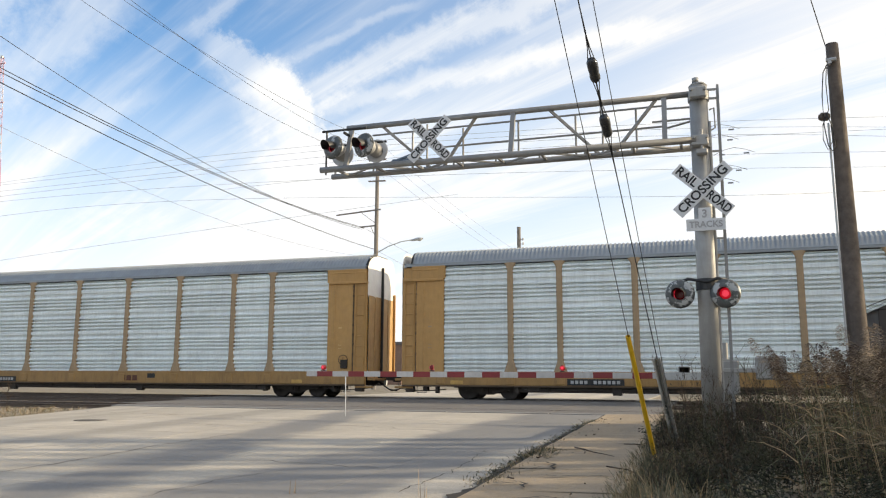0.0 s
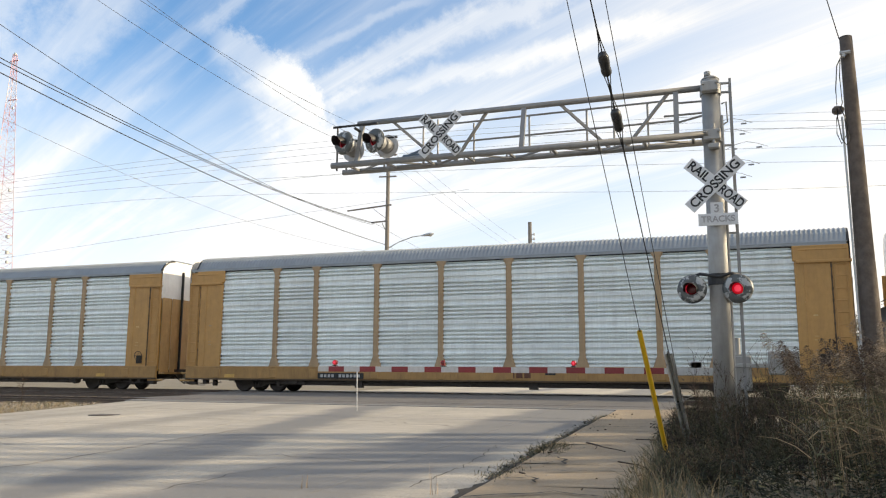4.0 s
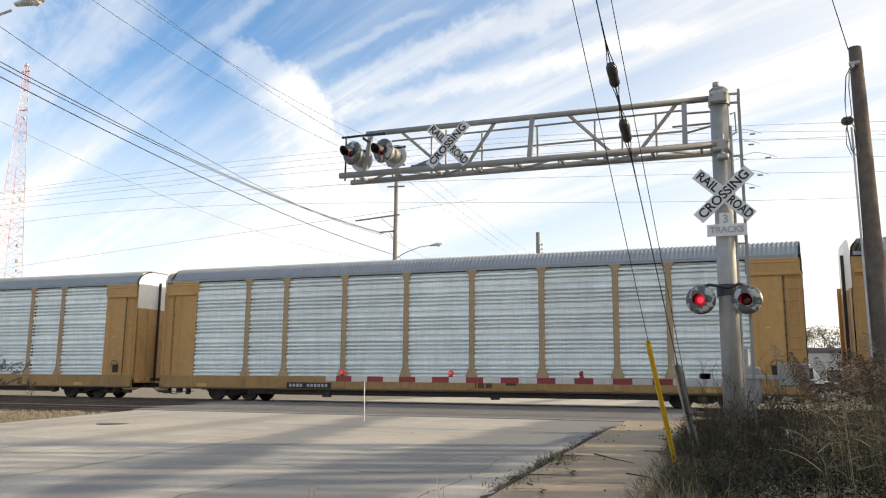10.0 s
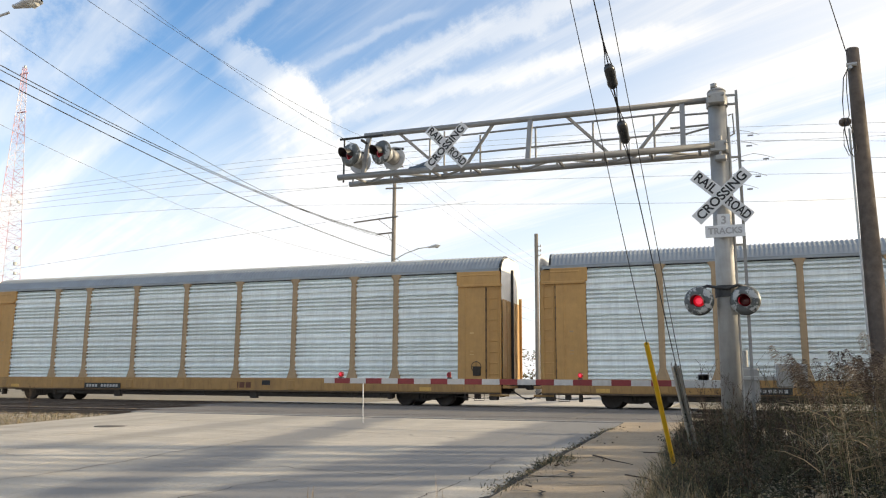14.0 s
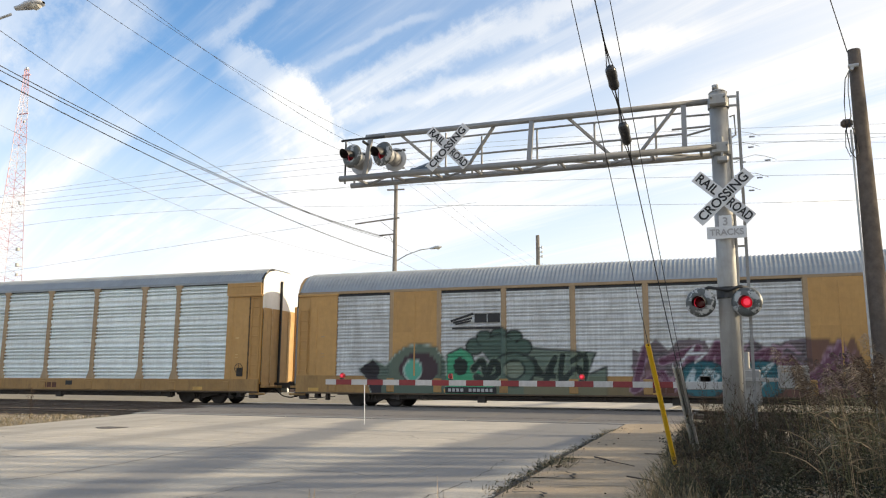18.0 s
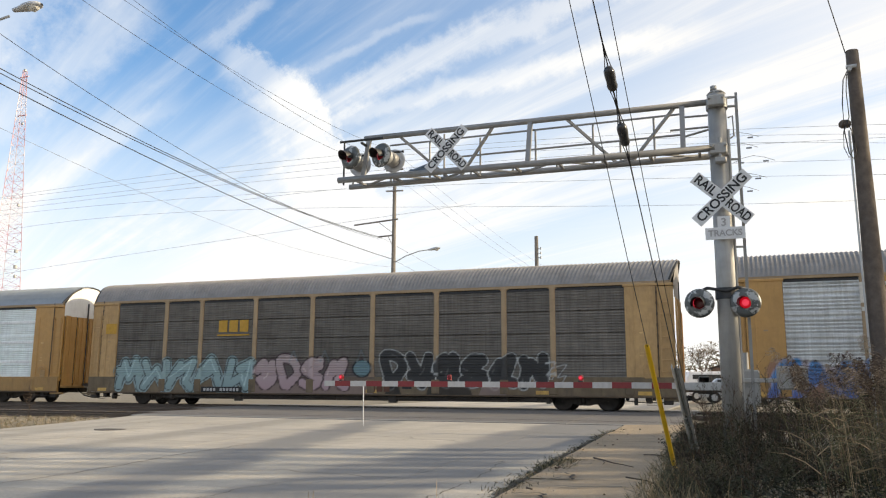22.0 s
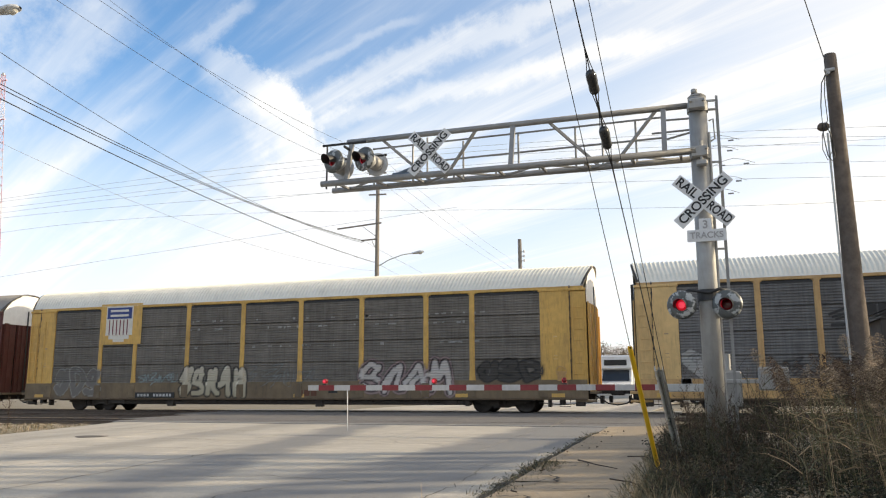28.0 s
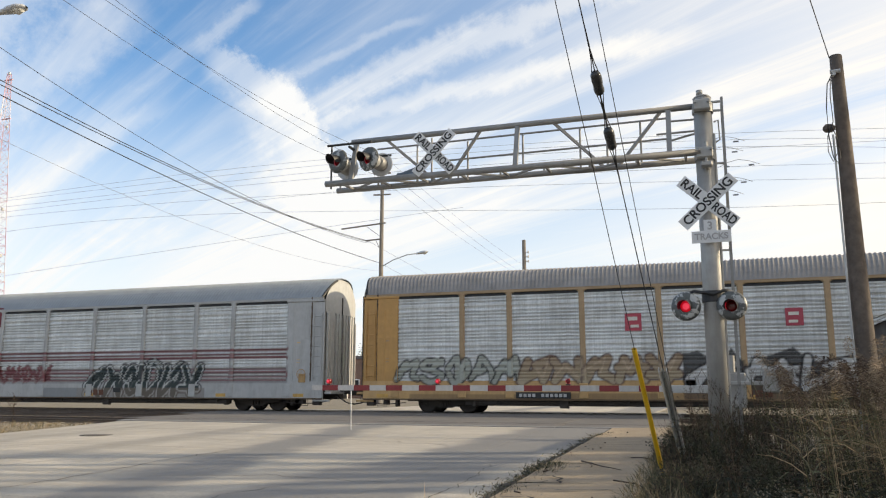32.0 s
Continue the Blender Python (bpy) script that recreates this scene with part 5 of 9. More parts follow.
for hx, hz, r in ((7.9, 2.4, 0.36), (8.3, 2.72, 0.34), (8.9, 2.82, 0.36), (9.5, 2.72, 0.34), (9.85, 2.35, 0.36), (8.9, 2.3, 0.62)):
    disc(cv_forest, hx, hz, r, r * 0.9, (0.07, 0.12, 0.095), rim=GD)
disc(cv_forest, 8.9, 2.35, 0.75, 0.42, (0.075, 0.125, 0.10))
disc(cv_forest, 9.5, 1.5, 0.85, 0.65, G1, rim=GD, w=0.1)
disc(cv_forest, 9.5, 1.5, 0.42, 0.36, (0.20, 0.24, 0.18), rim=GD)
letters(cv_forest, rng, "9", 7.7, 8.9, 0.95, 2.0, 0.26, GD, line=0.03, outline=(0.2, 0.28, 0.2))
shape(cv_forest, ((9.9, 0.42), (14.0, 0.42), (14.0, 0.95), (9.9, 0.95)), (0.17, 0.16, 0.095), 0.75)
ragged(cv_forest, rng, 14.0, 21.6, 0.5, 2.45, (0.085, 0.03, 0.05), 0.8)
shards(cv_forest, rng, 14.3, 21.4, 0.6, 2.35, 34, ((0.33, 0.21, 0.27), (0.035, 0.02, 0.028), (0.20, 0.11, 0.15)), 0.10)
letters(cv_forest, rng, "84721", 14.2, 21.4, 0.7, 2.3, 0.22, (0.13, 0.05, 0.085), outline=(0.30, 0.19, 0.25), line=0.05, lean=0.3, wild=0.16, soft=False, crowd=1.25)
for tx in (16.45, 18.35):
    disc(cv_forest, tx, 1.15, 0.85, 0.66, (0.025, 0.13, 0.16), rim=(0.02, 0.05, 0.06))
    tag_lines(cv_forest, rng, E_ + tx - 0.5, E_ + tx + 0.5, 0.85, 1.55, 2, (0.5, 0.6, 0.62), 0.07)
cv_forest.stroke([(E_ + 15.7, 1.75), (E_ + 16.2, 2.35), (E_ + 16.0, 2.05), (E_ + 16.6, 2.1), (E_ + 16.2, 1.75)], 0.08, (0.6, 0.62, 0.64))

cv_redgreen = Canvas()
ragged(cv_redgreen, rng, 9.9, 18.4, 0.5, 2.05, (0.22, 0.30, 0.09), 0.85, 0.35, (0.16, 0.035, 0.05))
shards(cv_redgreen, rng, 10.2, 18.2, 1.25, 1.95, 26, ((0.26, 0.03, 0.055), (0.02, 0.02, 0.02), (0.30, 0.36, 0.18)), 0.16)
shards(cv_redgreen, rng, 10.4, 18.2, 0.55, 1.5, 26, ((0.27, 0.36, 0.12), (0.02, 0.025, 0.02), (0.42, 0.48, 0.34)), 0.20)
cv_redgreen.stroke([(E_ + 12.0, 1.4), (E_ + 12.5, 1.9), (E_ + 12.9, 1.95), (E_ + 12.5, 1.5)], 0.14, (0.36, 0.02, 0.09))

cv_dark = Canvas()
shape(cv_dark, ((8.9, 0.42), (14.7, 0.42), (14.7, 1.0), (8.9, 1.0)), (0.36, 0.26, 0.24), 0.7)
ragged(cv_dark, rng, 8.9, 14.7, 0.9, 2.1, (0.20, 0.15, 0.15), 0.5)
letters(cv_dark, rng, "42718", 1.5, 8.9, 0.62, 2.06, 0.36, (0.22, 0.32, 0.33), (0.34, 0.46, 0.47), line=0.045, wild=0.05, soft=False, glow=(0.30, 0.40, 0.41))
letters(cv_dark, rng, "9637", 9.0, 13.5, 0.75, 2.05, 0.36, (0.40, 0.28, 0.30), (0.46, 0.38, 0.38), outline=(0.05, 0.025, 0.03), line=0.06)
disc(cv_dark, 14.15, 1.6, 0.42, 0.36, (0.16, 0.26, 0.29), rim=INK)
for fx in (10.9, 12.4, 14.1):
    cv_dark.stroke([(E_ + fx - 0.2, 1.9), (E_ + fx, 2.35), (E_ + fx + 0.2, 1.9)], 0.1, (0.25, 0.30, 0.32), 0.6)
letters(cv_dark, rng, "659372", 15.0, 21.9, 0.8, 2.18, 0.42, (0.028, 0.028, 0.028), (0.05, 0.05, 0.05), outline=(0.5, 0.52, 0.51), line=0.045, wild=0.08)
for a, b, c in ((15.2, 16.0, INK), (17.0, 19.0, INK), (19.2, 20.4, (0.30, 0.22, 0.2))):
    shape(cv_dark, ((a, 0.45), (b, 0.45), (b - 0.2, 0.95), (a + 0.15, 0.95)), c, 0.8)
tag_lines(cv_dark, rng, E_ + 21.9, E_ + 22.6, 1.0, 1.9, 2, ICE, 0.07, 0.8)

cv_violet = Canvas()
ragged(cv_violet, rng, 1.1, 7.2, 0.5, 1.85, (0.36, 0.17, 0.27), 0.5)
letters(cv_violet, rng, "71963", 1.2, 6.3, 0.55, 1.92, 0.28, (0.10, 0.14, 0.40), (0.05, 0.22, 0.46), outline=(0.30, 0.36, 0.58), line=0.04, wild=0.08)
cv_violet.stroke([(E_ + 8.2, 1.35), (E_ + 8.5, 2.15), (E_ + 8.85, 1.3), (E_ + 8.05, 1.85), (E_ + 9.0, 1.8), (E_ + 8.2, 1.35)], 0.06, (0.015, 0.015, 0.015))
letters(cv_violet, rng, "71469", 9.0, 12.0, 1.2, 2.04, 0.13, (0.50, 0.52, 0.52), line=0.05, wild=0.06)
tag_lines(cv_violet, rng, E_ + 12.0, E_ + 12.5, 1.2, 1.7, 2, INK, 0.05)
letters(cv_violet, rng, "GUMP", 14.8, 19.3, 0.5, 2.04, 0.50, (0.012, 0.012, 0.014), outline=(0.50, 0.51, 0.51), line=0.055, wild=0.04)
tag_lines(cv_violet, rng, E_ + 19.6, E_ + 21.6, 1.1, 1.6, 5, (0.12, 0.08, 0.05), 0.08, 0.7)
letters(cv_violet, rng, "4169", 21.9, 24.8, 1.5, 2.12, 0.12, (0.36, 0.37, 0.36), outline=(0.58, 0.58, 0.57), line=0.045)
letters(cv_violet, rng, "74169", 21.8, 24.7, 0.9, 1.5, 0.12, (0.36, 0.36, 0.35), outline=(0.58, 0.58, 0.57), line=0.045)

cv_aqua = Canvas()
AQ, LM, AK = (0.06, 0.33, 0.34), (0.33, 0.44, 0.22), (0.008, 0.026, 0.024)
ragged(cv_aqua, rng, 1.5, 25.2, 0.95, 2.2, (0.26, 0.36, 0.32), 0.6)
ragged(cv_aqua, rng, 14.8, 25.2, 0.5, 1.0, (0.20, 0.30, 0.27), 0.8)
letters(cv_aqua, rng, "DLUKE", 1.5, 10.2, 0.52, 2.1, 0.48, AQ, LM, outline=AK, line=0.12, wild=0.03)
shape(cv_aqua, ((10.2, 1.1), (10.3, 2.1), (11.4, 2.0), (11.6, 1.1)), (0.04, 0.075, 0.12), 0.85)
tag_lines(cv_aqua, rng, E_ + 10.4, E_ + 11.2, 1.2, 1.8, 2, (0.45, 0.5, 0.48), 0.09)
shape(cv_aqua, ((11.7, 1.12), (11.75, 1.95), (13.4, 1.9), (14.9, 2.0), (14.85, 1.1)), AK, 0.95)
letters(cv_aqua, rng, "DEPAES", 11.9, 14.8, 1.2, 1.85, 0.10, (0.32, 0.50, 0.47), outline=AK, line=0.02, soft=False)
for k in range(12):
    cv_aqua.stroke([(E_ + 12.0 + 1.05 * k, 1.95), (E_ + 12.3 + 1.05 * k, 2.25), (E_ + 12.8 + 1.05 * k, 2.05)], 0.16, (0.03, 0.07, 0.11), 0.8)
letters(cv_aqua, rng, "2845", 14.7, 18.0, 0.6, 2.1, 0.36, (0.18, 0.38, 0.34), (0.34, 0.46, 0.38), outline=AK, line=0.10, soft=False, wild=0.08)
letters(cv_aqua, rng, "93617", 17.8, 22.4, 0.55, 2.12, 0.38, (0.08, 0.34, 0.34), (0.32, 0.43, 0.36), outline=AK, line=0.09, wild=0.1)
letters(cv_aqua, rng, "528", 22.2, 25.3, 0.55, 2.0, 0.34, (0.05, 0.16, 0.24), (0.16, 0.36, 0.33), outline=AK, line=0.09, soft=False, lean=0.2)

cv_orange = Canvas()
PU, PB, PL = (0.065, 0.055, 0.105), (0.19, 0.15, 0.15), (0.46, 0.43, 0.41)
tag_lines(cv_orange, rng, E_ + 1.5, E_ + 2.6, 1.3, 1.95, 3, (0.03, 0.03, 0.03), 0.05, 0.85)
shape(cv_orange, ((5.7, 0.45), (19.5, 0.45), (19.3, 1.1), (5.9, 1.05)), (0.20, 0.17, 0.24), 0.8)
for cx, r in ((6.5, 0.22), (7.3, 0.25), (9.2, 0.2), (11.5, 0.24), (12.15, 0.2), (14.2, 0.22), (15.4, 0.24), (18.95, 0.22)):
    disc(cv_orange, cx, 1.32 + 0.5 * (cx in (12.15, 14.2)), r * 1.5, r, INK)
shape(cv_orange, ((7.7, 1.1), (8.64, 2.12), (9.3, 1.5), (9.78, 1.2), (9.7, 1.05)), PB, 0.9, rim=PL, w=0.06)
shape(cv_orange, ((10.6, 1.1), (11.3, 1.45), (12.0, 1.5), (13.2, 1.35), (14.6, 1.5), (16.0, 1.1)), PB, 0.9, rim=PL, w=0.06)
shape(cv_orange, ((14.4, 1.3), (14.8, 2.45), (15.1, 2.1), (15.0, 1.6)), PB, 0.9, rim=PL, w=0.06)
shape(cv_orange, ((16.77, 1.5), (17.2, 1.9), (17.76, 2.33), (17.6, 1.7), (18.2, 1.87), (18.9, 1.35), (16.8, 1.1)), PB, 0.9, rim=PL, w=0.06)
for q in (((9.78, 1.1), (9.82, 2.27), (10.6, 2.55), (10.6, 1.15)), ((12.36, 1.25), (12.36, 2.35), (13.16, 2.55), (14.06, 2.27), (14.0, 1.3)), ((15.98, 1.1), (15.98, 2.51), (16.77, 2.29), (16.76, 1.1))):
    shape(cv_orange, q, PU, 0.95, rim=(0.12, 0.10, 0.13), w=0.05)
for xx in (10.65, 13.18, 15.9):
    cv_orange.stroke([(E_ + xx, 1.2), (E_ + xx, 2.55)], 0.07, PL)

cv_maroon = Canvas()
letters(cv_maroon, rng, "3746193", 13.5, 20.5, 1.1, 1.9, 0.2, (0.33, 0.33, 0.33), (0.45, 0.45, 0.44), outline=(0.08, 0.06, 0.06), line=0.05, wild=0.1)
tag_lines(cv_maroon, rng, E_ + 22.0, E_ + 24.6, 1.2, 2.0, 4, (0.42, 0.40, 0.38), 0.05, 0.8)

cv_soot = Canvas()
letters(cv_soot, rng, "963", 1.6, 4.3, 0.66, 1.95, 0.30, (0.15, 0.14, 0.13), outline=(0.40, 0.39, 0.36), line=0.03)
tag_lines(cv_soot, rng, E_ + 6.4, E_ + 8.5, 1.25, 1.65, 6, (0.34, 0.44, 0.46), 0.06, 0.8)
letters(cv_soot, rng, "93718", 8.6, 12.0, 0.62, 1.95, 0.23, (0.36, 0.32, 0.22), (0.54, 0.50, 0.42), line=0.06, wild=0.08)
tag_lines(cv_soot, rng, E_ + 12.1, E_ + 15.6, 1.2, 1.9, 6, (0.36, 0.42, 0.44), 0.05, 0.6)
letters(cv_soot, rng, "3714", 17.4, 21.3, 0.75, 1.98, 0.20, (0.50, 0.47, 0.45), outline=(0.04, 0.03, 0.03), line=0.07, wild=0.12, glow=(0.3, 0.22, 0.22))
letters(cv_soot, rng, "936", 22.4, 24.9, 1.2, 1.98, 0.22, (0.06, 0.055, 0.05), outline=(0.02, 0.02, 0.02), line=0.06)

cv_bubble = Canvas()
shape(cv_bubble, ((2.15, 1.2), (1.5, 1.75), (1.45, 2.15), (1.8, 2.32), (2.15, 2.15), (2.5, 2.3), (2.85, 2.2), (2.8, 1.8)), (0.46, 0.46, 0.45), 0.85)
tag_lines(cv_bubble, rng, E_ + 1.75, E_ + 2.6, 1.7, 2.1, 2, (0.2, 0.2, 0.2), 0.05)
tag_lines(cv_bubble, rng, E_ + 4.5, E_ + 5.5, 1.4, 1.85, 3, (0.03, 0.03, 0.03), 0.06, 0.9)
tag_lines(cv_bubble, rng, E_ + 6.4, E_ + 7.9, 1.4, 1.82, 5, (0.03, 0.03, 0.03), 0.06, 0.9)
disc(cv_bubble, 8.3, 1.78, 0.2, 0.14, (0.5, 0.5, 0.5))
tag_lines(cv_bubble, rng, E_ + 8.1, E_ + 8.6, 1.25, 1.6, 2, (0.5, 0.5, 0.5), 0.07)
letters(cv_bubble, rng, "3926", 8.6, 13.25, 0.62, 2.22, 0.52, (0.175, 0.175, 0.17), outline=(0.46, 0.46, 0.45), line=0.05, wild=0.03)
disc(cv_bubble, 13.4, 1.65, 0.32, 0.36, (0.25, 0.25, 0.245), rim=(0.44, 0.44, 0.43))
ragged(cv_bubble, rng, 14.7, 17.5, 1.1, 2.2, (0.13, 0.045, 0.05), 0.6)
tag_lines(cv_bubble, rng, E_ + 14.9, E_ + 17.3, 1.2, 2.0, 5, (0.22, 0.08, 0.08), 0.09, 0.6)
letters(cv_bubble, rng, "27", 20.4, 22.6, 0.66, 2.0, 0.24, (0.11, 0.115, 0.105), outline=(0.40, 0.41, 0.39), line=0.03)
tag_lines(cv_bubble, rng, E_ + 22.2, E_ + 24.6, 1.72, 2.0, 8, (0.46, 0.46, 0.46), 0.05, 0.8)
tag_lines(cv_bubble, rng, E_ + 22.6, E_ + 24.6, 1.15, 1.6, 3, (0.30, 0.30, 0.30), 0.04, 0.8)

cv_big = Canvas()
SKY_B = (0.022, 0.12, 0.30)
ragged(cv_big, rng, 4.9, 6.6, 1.35, 2.3, SKY_B, 0.8)
ragged(cv_big, rng, 8.4, 9.6, 1.9, 2.8, SKY_B, 0.7)
ragged(cv_big, rng, 11.4, 15.4, 1.2, 2.4, SKY_B, 0.9)
ragged(cv_big, rng, 15.4, 18.0, 1.6, 2.6, (0.03, 0.13, 0.26), 0.6)
shape(cv_big, ((18.0, 1.1), (18.2, 2.25), (20.0, 2.12), (21.2, 1.85), (22.1, 1.75), (22.2, 1.3), (20.5, 1.15)), SKY_B, 0.9)
shape(cv_big, ((5.9, 0.5), (20.7, 0.5), (20.5, 1.05), (5.8, 1.05)), (0.52, 0.52, 0.51), 0.8)


def big_letter(pts, holes):
    q = [(E_ + a, b) for a, b in pts]
    cv_big.stroke([(a - 0.07, b - 0.04) for a, b in q + q[:1]], 0.34, INK)
    cv_big.fill(q, (0.44, 0.44, 0.43), fade=(0.56, 0.56, 0.55))
    cv_big.stroke(q + q[:1], 0.07, INK)
    for h in holes:
        shape(cv_big, h, (0.03, 0.115, 0.15), rim=INK, w=0.12)


big_letter(((12.2, 1.05), (13.0, 1.9), (13.3, 2.7), (13.6, 3.1), (14.05, 3.1), (14.35, 2.5), (15.0, 1.9), (15.75, 1.2), (15.3, 1.05), (14.5, 1.5), (14.0, 2.2), (13.6, 1.6), (13.2, 1.05)), (((13.6, 1.05), (13.75, 1.5), (13.95, 1.75), (14.2, 1.3), (14.3, 1.05)),))
big_letter(((8.95, 2.7), (9.69, 3.1), (9.9, 2.7), (10.4, 2.42), (11.2, 2.32), (12.25, 2.84), (12.1, 2.1), (12.1, 1.6), (11.4, 1.55), (11.25, 1.05), (10.4, 1.05), (10.2, 1.7), (9.5, 1.85), (9.3, 2.3)), ())
big_letter(((6.1, 1.05), (6.1, 2.2), (6.5, 2.75), (7.36, 3.07), (7.7, 2.65), (8.5, 2.36), (9.1, 2.28), (9.45, 1.9), (9.8, 1.05)), (((7.3, 1.08), (7.25, 1.65), (8.1, 1.8), (8.7, 1.6), (8.75, 1.1)), ((9.95, 1.08), (9.85, 1.5), (10.3, 1.5), (10.35, 1.08))))
big_letter(((14.95, 2.5), (15.3, 2.75), (16.0, 2.8), (17.2, 1.9), (17.53, 1.6), (17.3, 2.55), (18.41, 3.05), (18.3, 2.5), (18.1, 2.1), (18.5, 1.8), (19.1, 1.22), (17.4, 1.05), (16.6, 1.6), (16.2, 1.95), (16.5, 1.1), (15.9, 1.05), (15.7, 1.9)), ())
cv_big.stroke([(E_ + 17.35, 2.5), (E_ + 17.55, 1.7)], 0.3, INK)
tag_lines(cv_big, rng, E_ + 6.0, E_ + 14.0, 0.6, 0.85, 9, (0.3, 0.3, 0.3), 0.05, 0.6)

cv_grey = Canvas()
for z in (2.22, 2.38, 2.55, 1.26, 1.42, 1.58, 1.74):
    shape(cv_grey, ((1.7, z), (25.0, z), (25.0, z + 0.1), (1.7, z + 0.1)), (0.21, 0.045, 0.052), 0.95)
shape(cv_grey, ((1.7, 1.2), (25.0, 1.2), (25.0, 1.95), (1.7, 1.95)), (0.30, 0.22, 0.22), 0.3)
letters(cv_grey, rng, "714825", 7.9, 12.2, 1.2, 2.02, 0.17, (0.19, 0.06, 0.065), outline=(0.30, 0.22, 0.21), line=0.04, soft=False)
letters(cv_grey, rng, "25714", 1.8, 6.1, 1.26, 1.86, 0.07, (0.42, 0.34, 0.22), outline=(0.20, 0.06, 0.06), line=0.02, soft=False)
letters(cv_grey, rng, "729685", 14.4, 20.6, 0.55, 2.02, 0.24, (0.022, 0.035, 0.035), outline=(0.52, 0.54, 0.53), line=0.06, wild=0.08, lean=0.15, glow=(0.03, 0.03, 0.035))
cv_grey.stroke([(E_ + 17.8, 1.9), (E_ + 18.1, 2.25), (E_ + 18.4, 1.85)], 0.12, (0.4, 0.42, 0.42))
shape(cv_grey, ((11.9, 0.5), (13.9, 0.5), (13.9, 1.0), (11.9, 1.0)), (0.22, 0.25, 0.28), 0.6)
shape(cv_grey, ((13.9, 0.5), (20.9, 0.5), (20.9, 1.0), (13.9, 1.0)), (0.20, 0.15, 0.11), 0.5)

cv_last = Canvas()
letters(cv_last, rng, "73914", 1.35, 6.55, 1.12, 2.16, 0.20, (0.34, 0.36, 0.32), (0.42, 0.44, 0.40), line=0.055, wild=0.1)
letters(cv_last, rng, "82745", 6.5, 12.4, 1.15, 2.16, 0.30, (0.42, 0.35, 0.24), (0.34, 0.25, 0.17), outline=(0.12, 0.07, 0.055), line=0.055, soft=False, wild=0.06)
ragged(cv_last, rng, 12.5, 24.0, 0.6, 2.2, (0.03, 0.03, 0.032), 0.9)
letters(cv_last, rng, "748293", 12.6, 23.6, 0.9, 2.05, 0.26, (0.50, 0.51, 0.51), line=0.08, soft=False, wild=0.08)
shape(cv_last, ((2.0, 0.5), (25.0, 0.5), (25.0, 0.8), (2.0, 0.75)), (0.20, 0.13, 0.08), 0.5)

cv_small = Canvas()
tag_lines(cv_small, rng, E_ + 2.0, E_ + 3.3, 1.2, 1.7, 4, (0.03, 0.03, 0.035), 0.06, 0.9)

for m in range(-3, 14):
    CARS[m] = plain_silver(" and brass-coloured posts")
CARS[5] = plain_silver(" and a small black scrawl", canvas=cv_small)
CARS[6] = plain_silver(", teal and lime paint below", canvas=cv_teal)
CARS[8] = plain_silver(" and one pale replaced panel", odd={7: SILVER_NEW})
CARS[12] = plain_silver(", green and blue graffiti", canvas=cv_green)

CARS[14] = dict(kind="B", doors=True, rib="slatted", side=SILVER_B, post=POST_TAN, end=TAN, sill=SILL_OCHRE, roof=ROOF_GALV, canvas=cv_forest, hood=TAN, leaf=GALV, label="silver car carrier with ochre doors, green and purple graffiti")
CARS[15] = dict(kind="B", rib="banded", bands=(1.92, 2.86, 3.86), side=SILVER_B, post=POST_TAN, end=TAN, sill=SILL_OCHRE, roof=ROOF_GALV, canvas=cv_redgreen, label="streaky silver car carrier with ochre ends and red-green graffiti")
CARS[16] = dict(kind="B", rib="banded", bands=(1.92, 2.86, 3.86), side=SILVER, post=POST_TAN, end=TAN, sill=SILL_OCHRE, roof=ROOF_GALV, label="clean silver car carrier with ochre ends and brown emblem", odd={1: SILVER_MID, 7: SILVER_MID})
CARS[17] = dict(kind="B", sill=SILL_DIRTY, rib="sheeted", side=DARK_RACK, post=POST_TAN, end=TAN_OLD, roof=ROOF_DARK, canvas=cv_dark, hood=ROOF_DARK, label="dirty dark brown car carrier with pastel graffiti")
CARS[18] = dict(kind="B", doors=True, rib="slatted", side=SILVER_B, post=POST_TAN, end=TAN, sill=SILL_OCHRE, roof=ROOF_DARK, canvas=cv_violet, hood=TAN, leaf=GREY_RACK, label="silver car carrier with ochre doors and black graffiti")
CARS[19] = dict(kind="B", rib="slatted", side=SILVER_B, post=POST_TAN, end=TAN_OLD, roof=ROOF_GALV, canvas=cv_aqua, label="grimy grey car carrier with aqua green graffiti")
CARS[20] = dict(kind="B", rib="banded", bands=(1.75, 2.72, 3.70), side=GREY_RACK, post=ORANGE, end=ORANGE, sill=ORANGE_DIRTY, roof=ROOF_DARK, canvas=cv_orange, odd={1: SILVER_B}, label="grey car carrier with red-orange ends and posts")
CARS[21] = dict(kind="B", sill=SILL_DIRTY, rib="sheeted", side=DARK_GREY_RACK, post=MAROON, end=MAROON, roof=ROOF_DARK, canvas=cv_maroon, label="dark car carrier with maroon ends and white scrawl")
CARS[22] = dict(kind="B", rib="sheeted", side=DARK_RACK, post=YELLOW_CAR, end=YELLOW_CAR, sill=SILL_DIRTY, roof=ROOF_WHITE, canvas=cv_soot, label="sooty car carrier with yellow ends and a white roof")
CARS[23] = dict(kind="B", rib="sheeted", side=DARK_GREY_RACK, post=TAN_OLD, end=CREAM_YELLOW, sill=TAN_OLD, roof=ROOF_WHITE, canvas=cv_bubble, label="dark sheeted car carrier with cream-yellow ends and cream roof")
CARS[24] = dict(kind="B", rib="sheeted", side=MID_RACK, post=TAN_OLD, end=CREAM_YELLOW, sill=TAN_OLD, roof=ROOF_WHITE, canvas=cv_big, label="grey car carrier with huge white graffiti letters on blue")
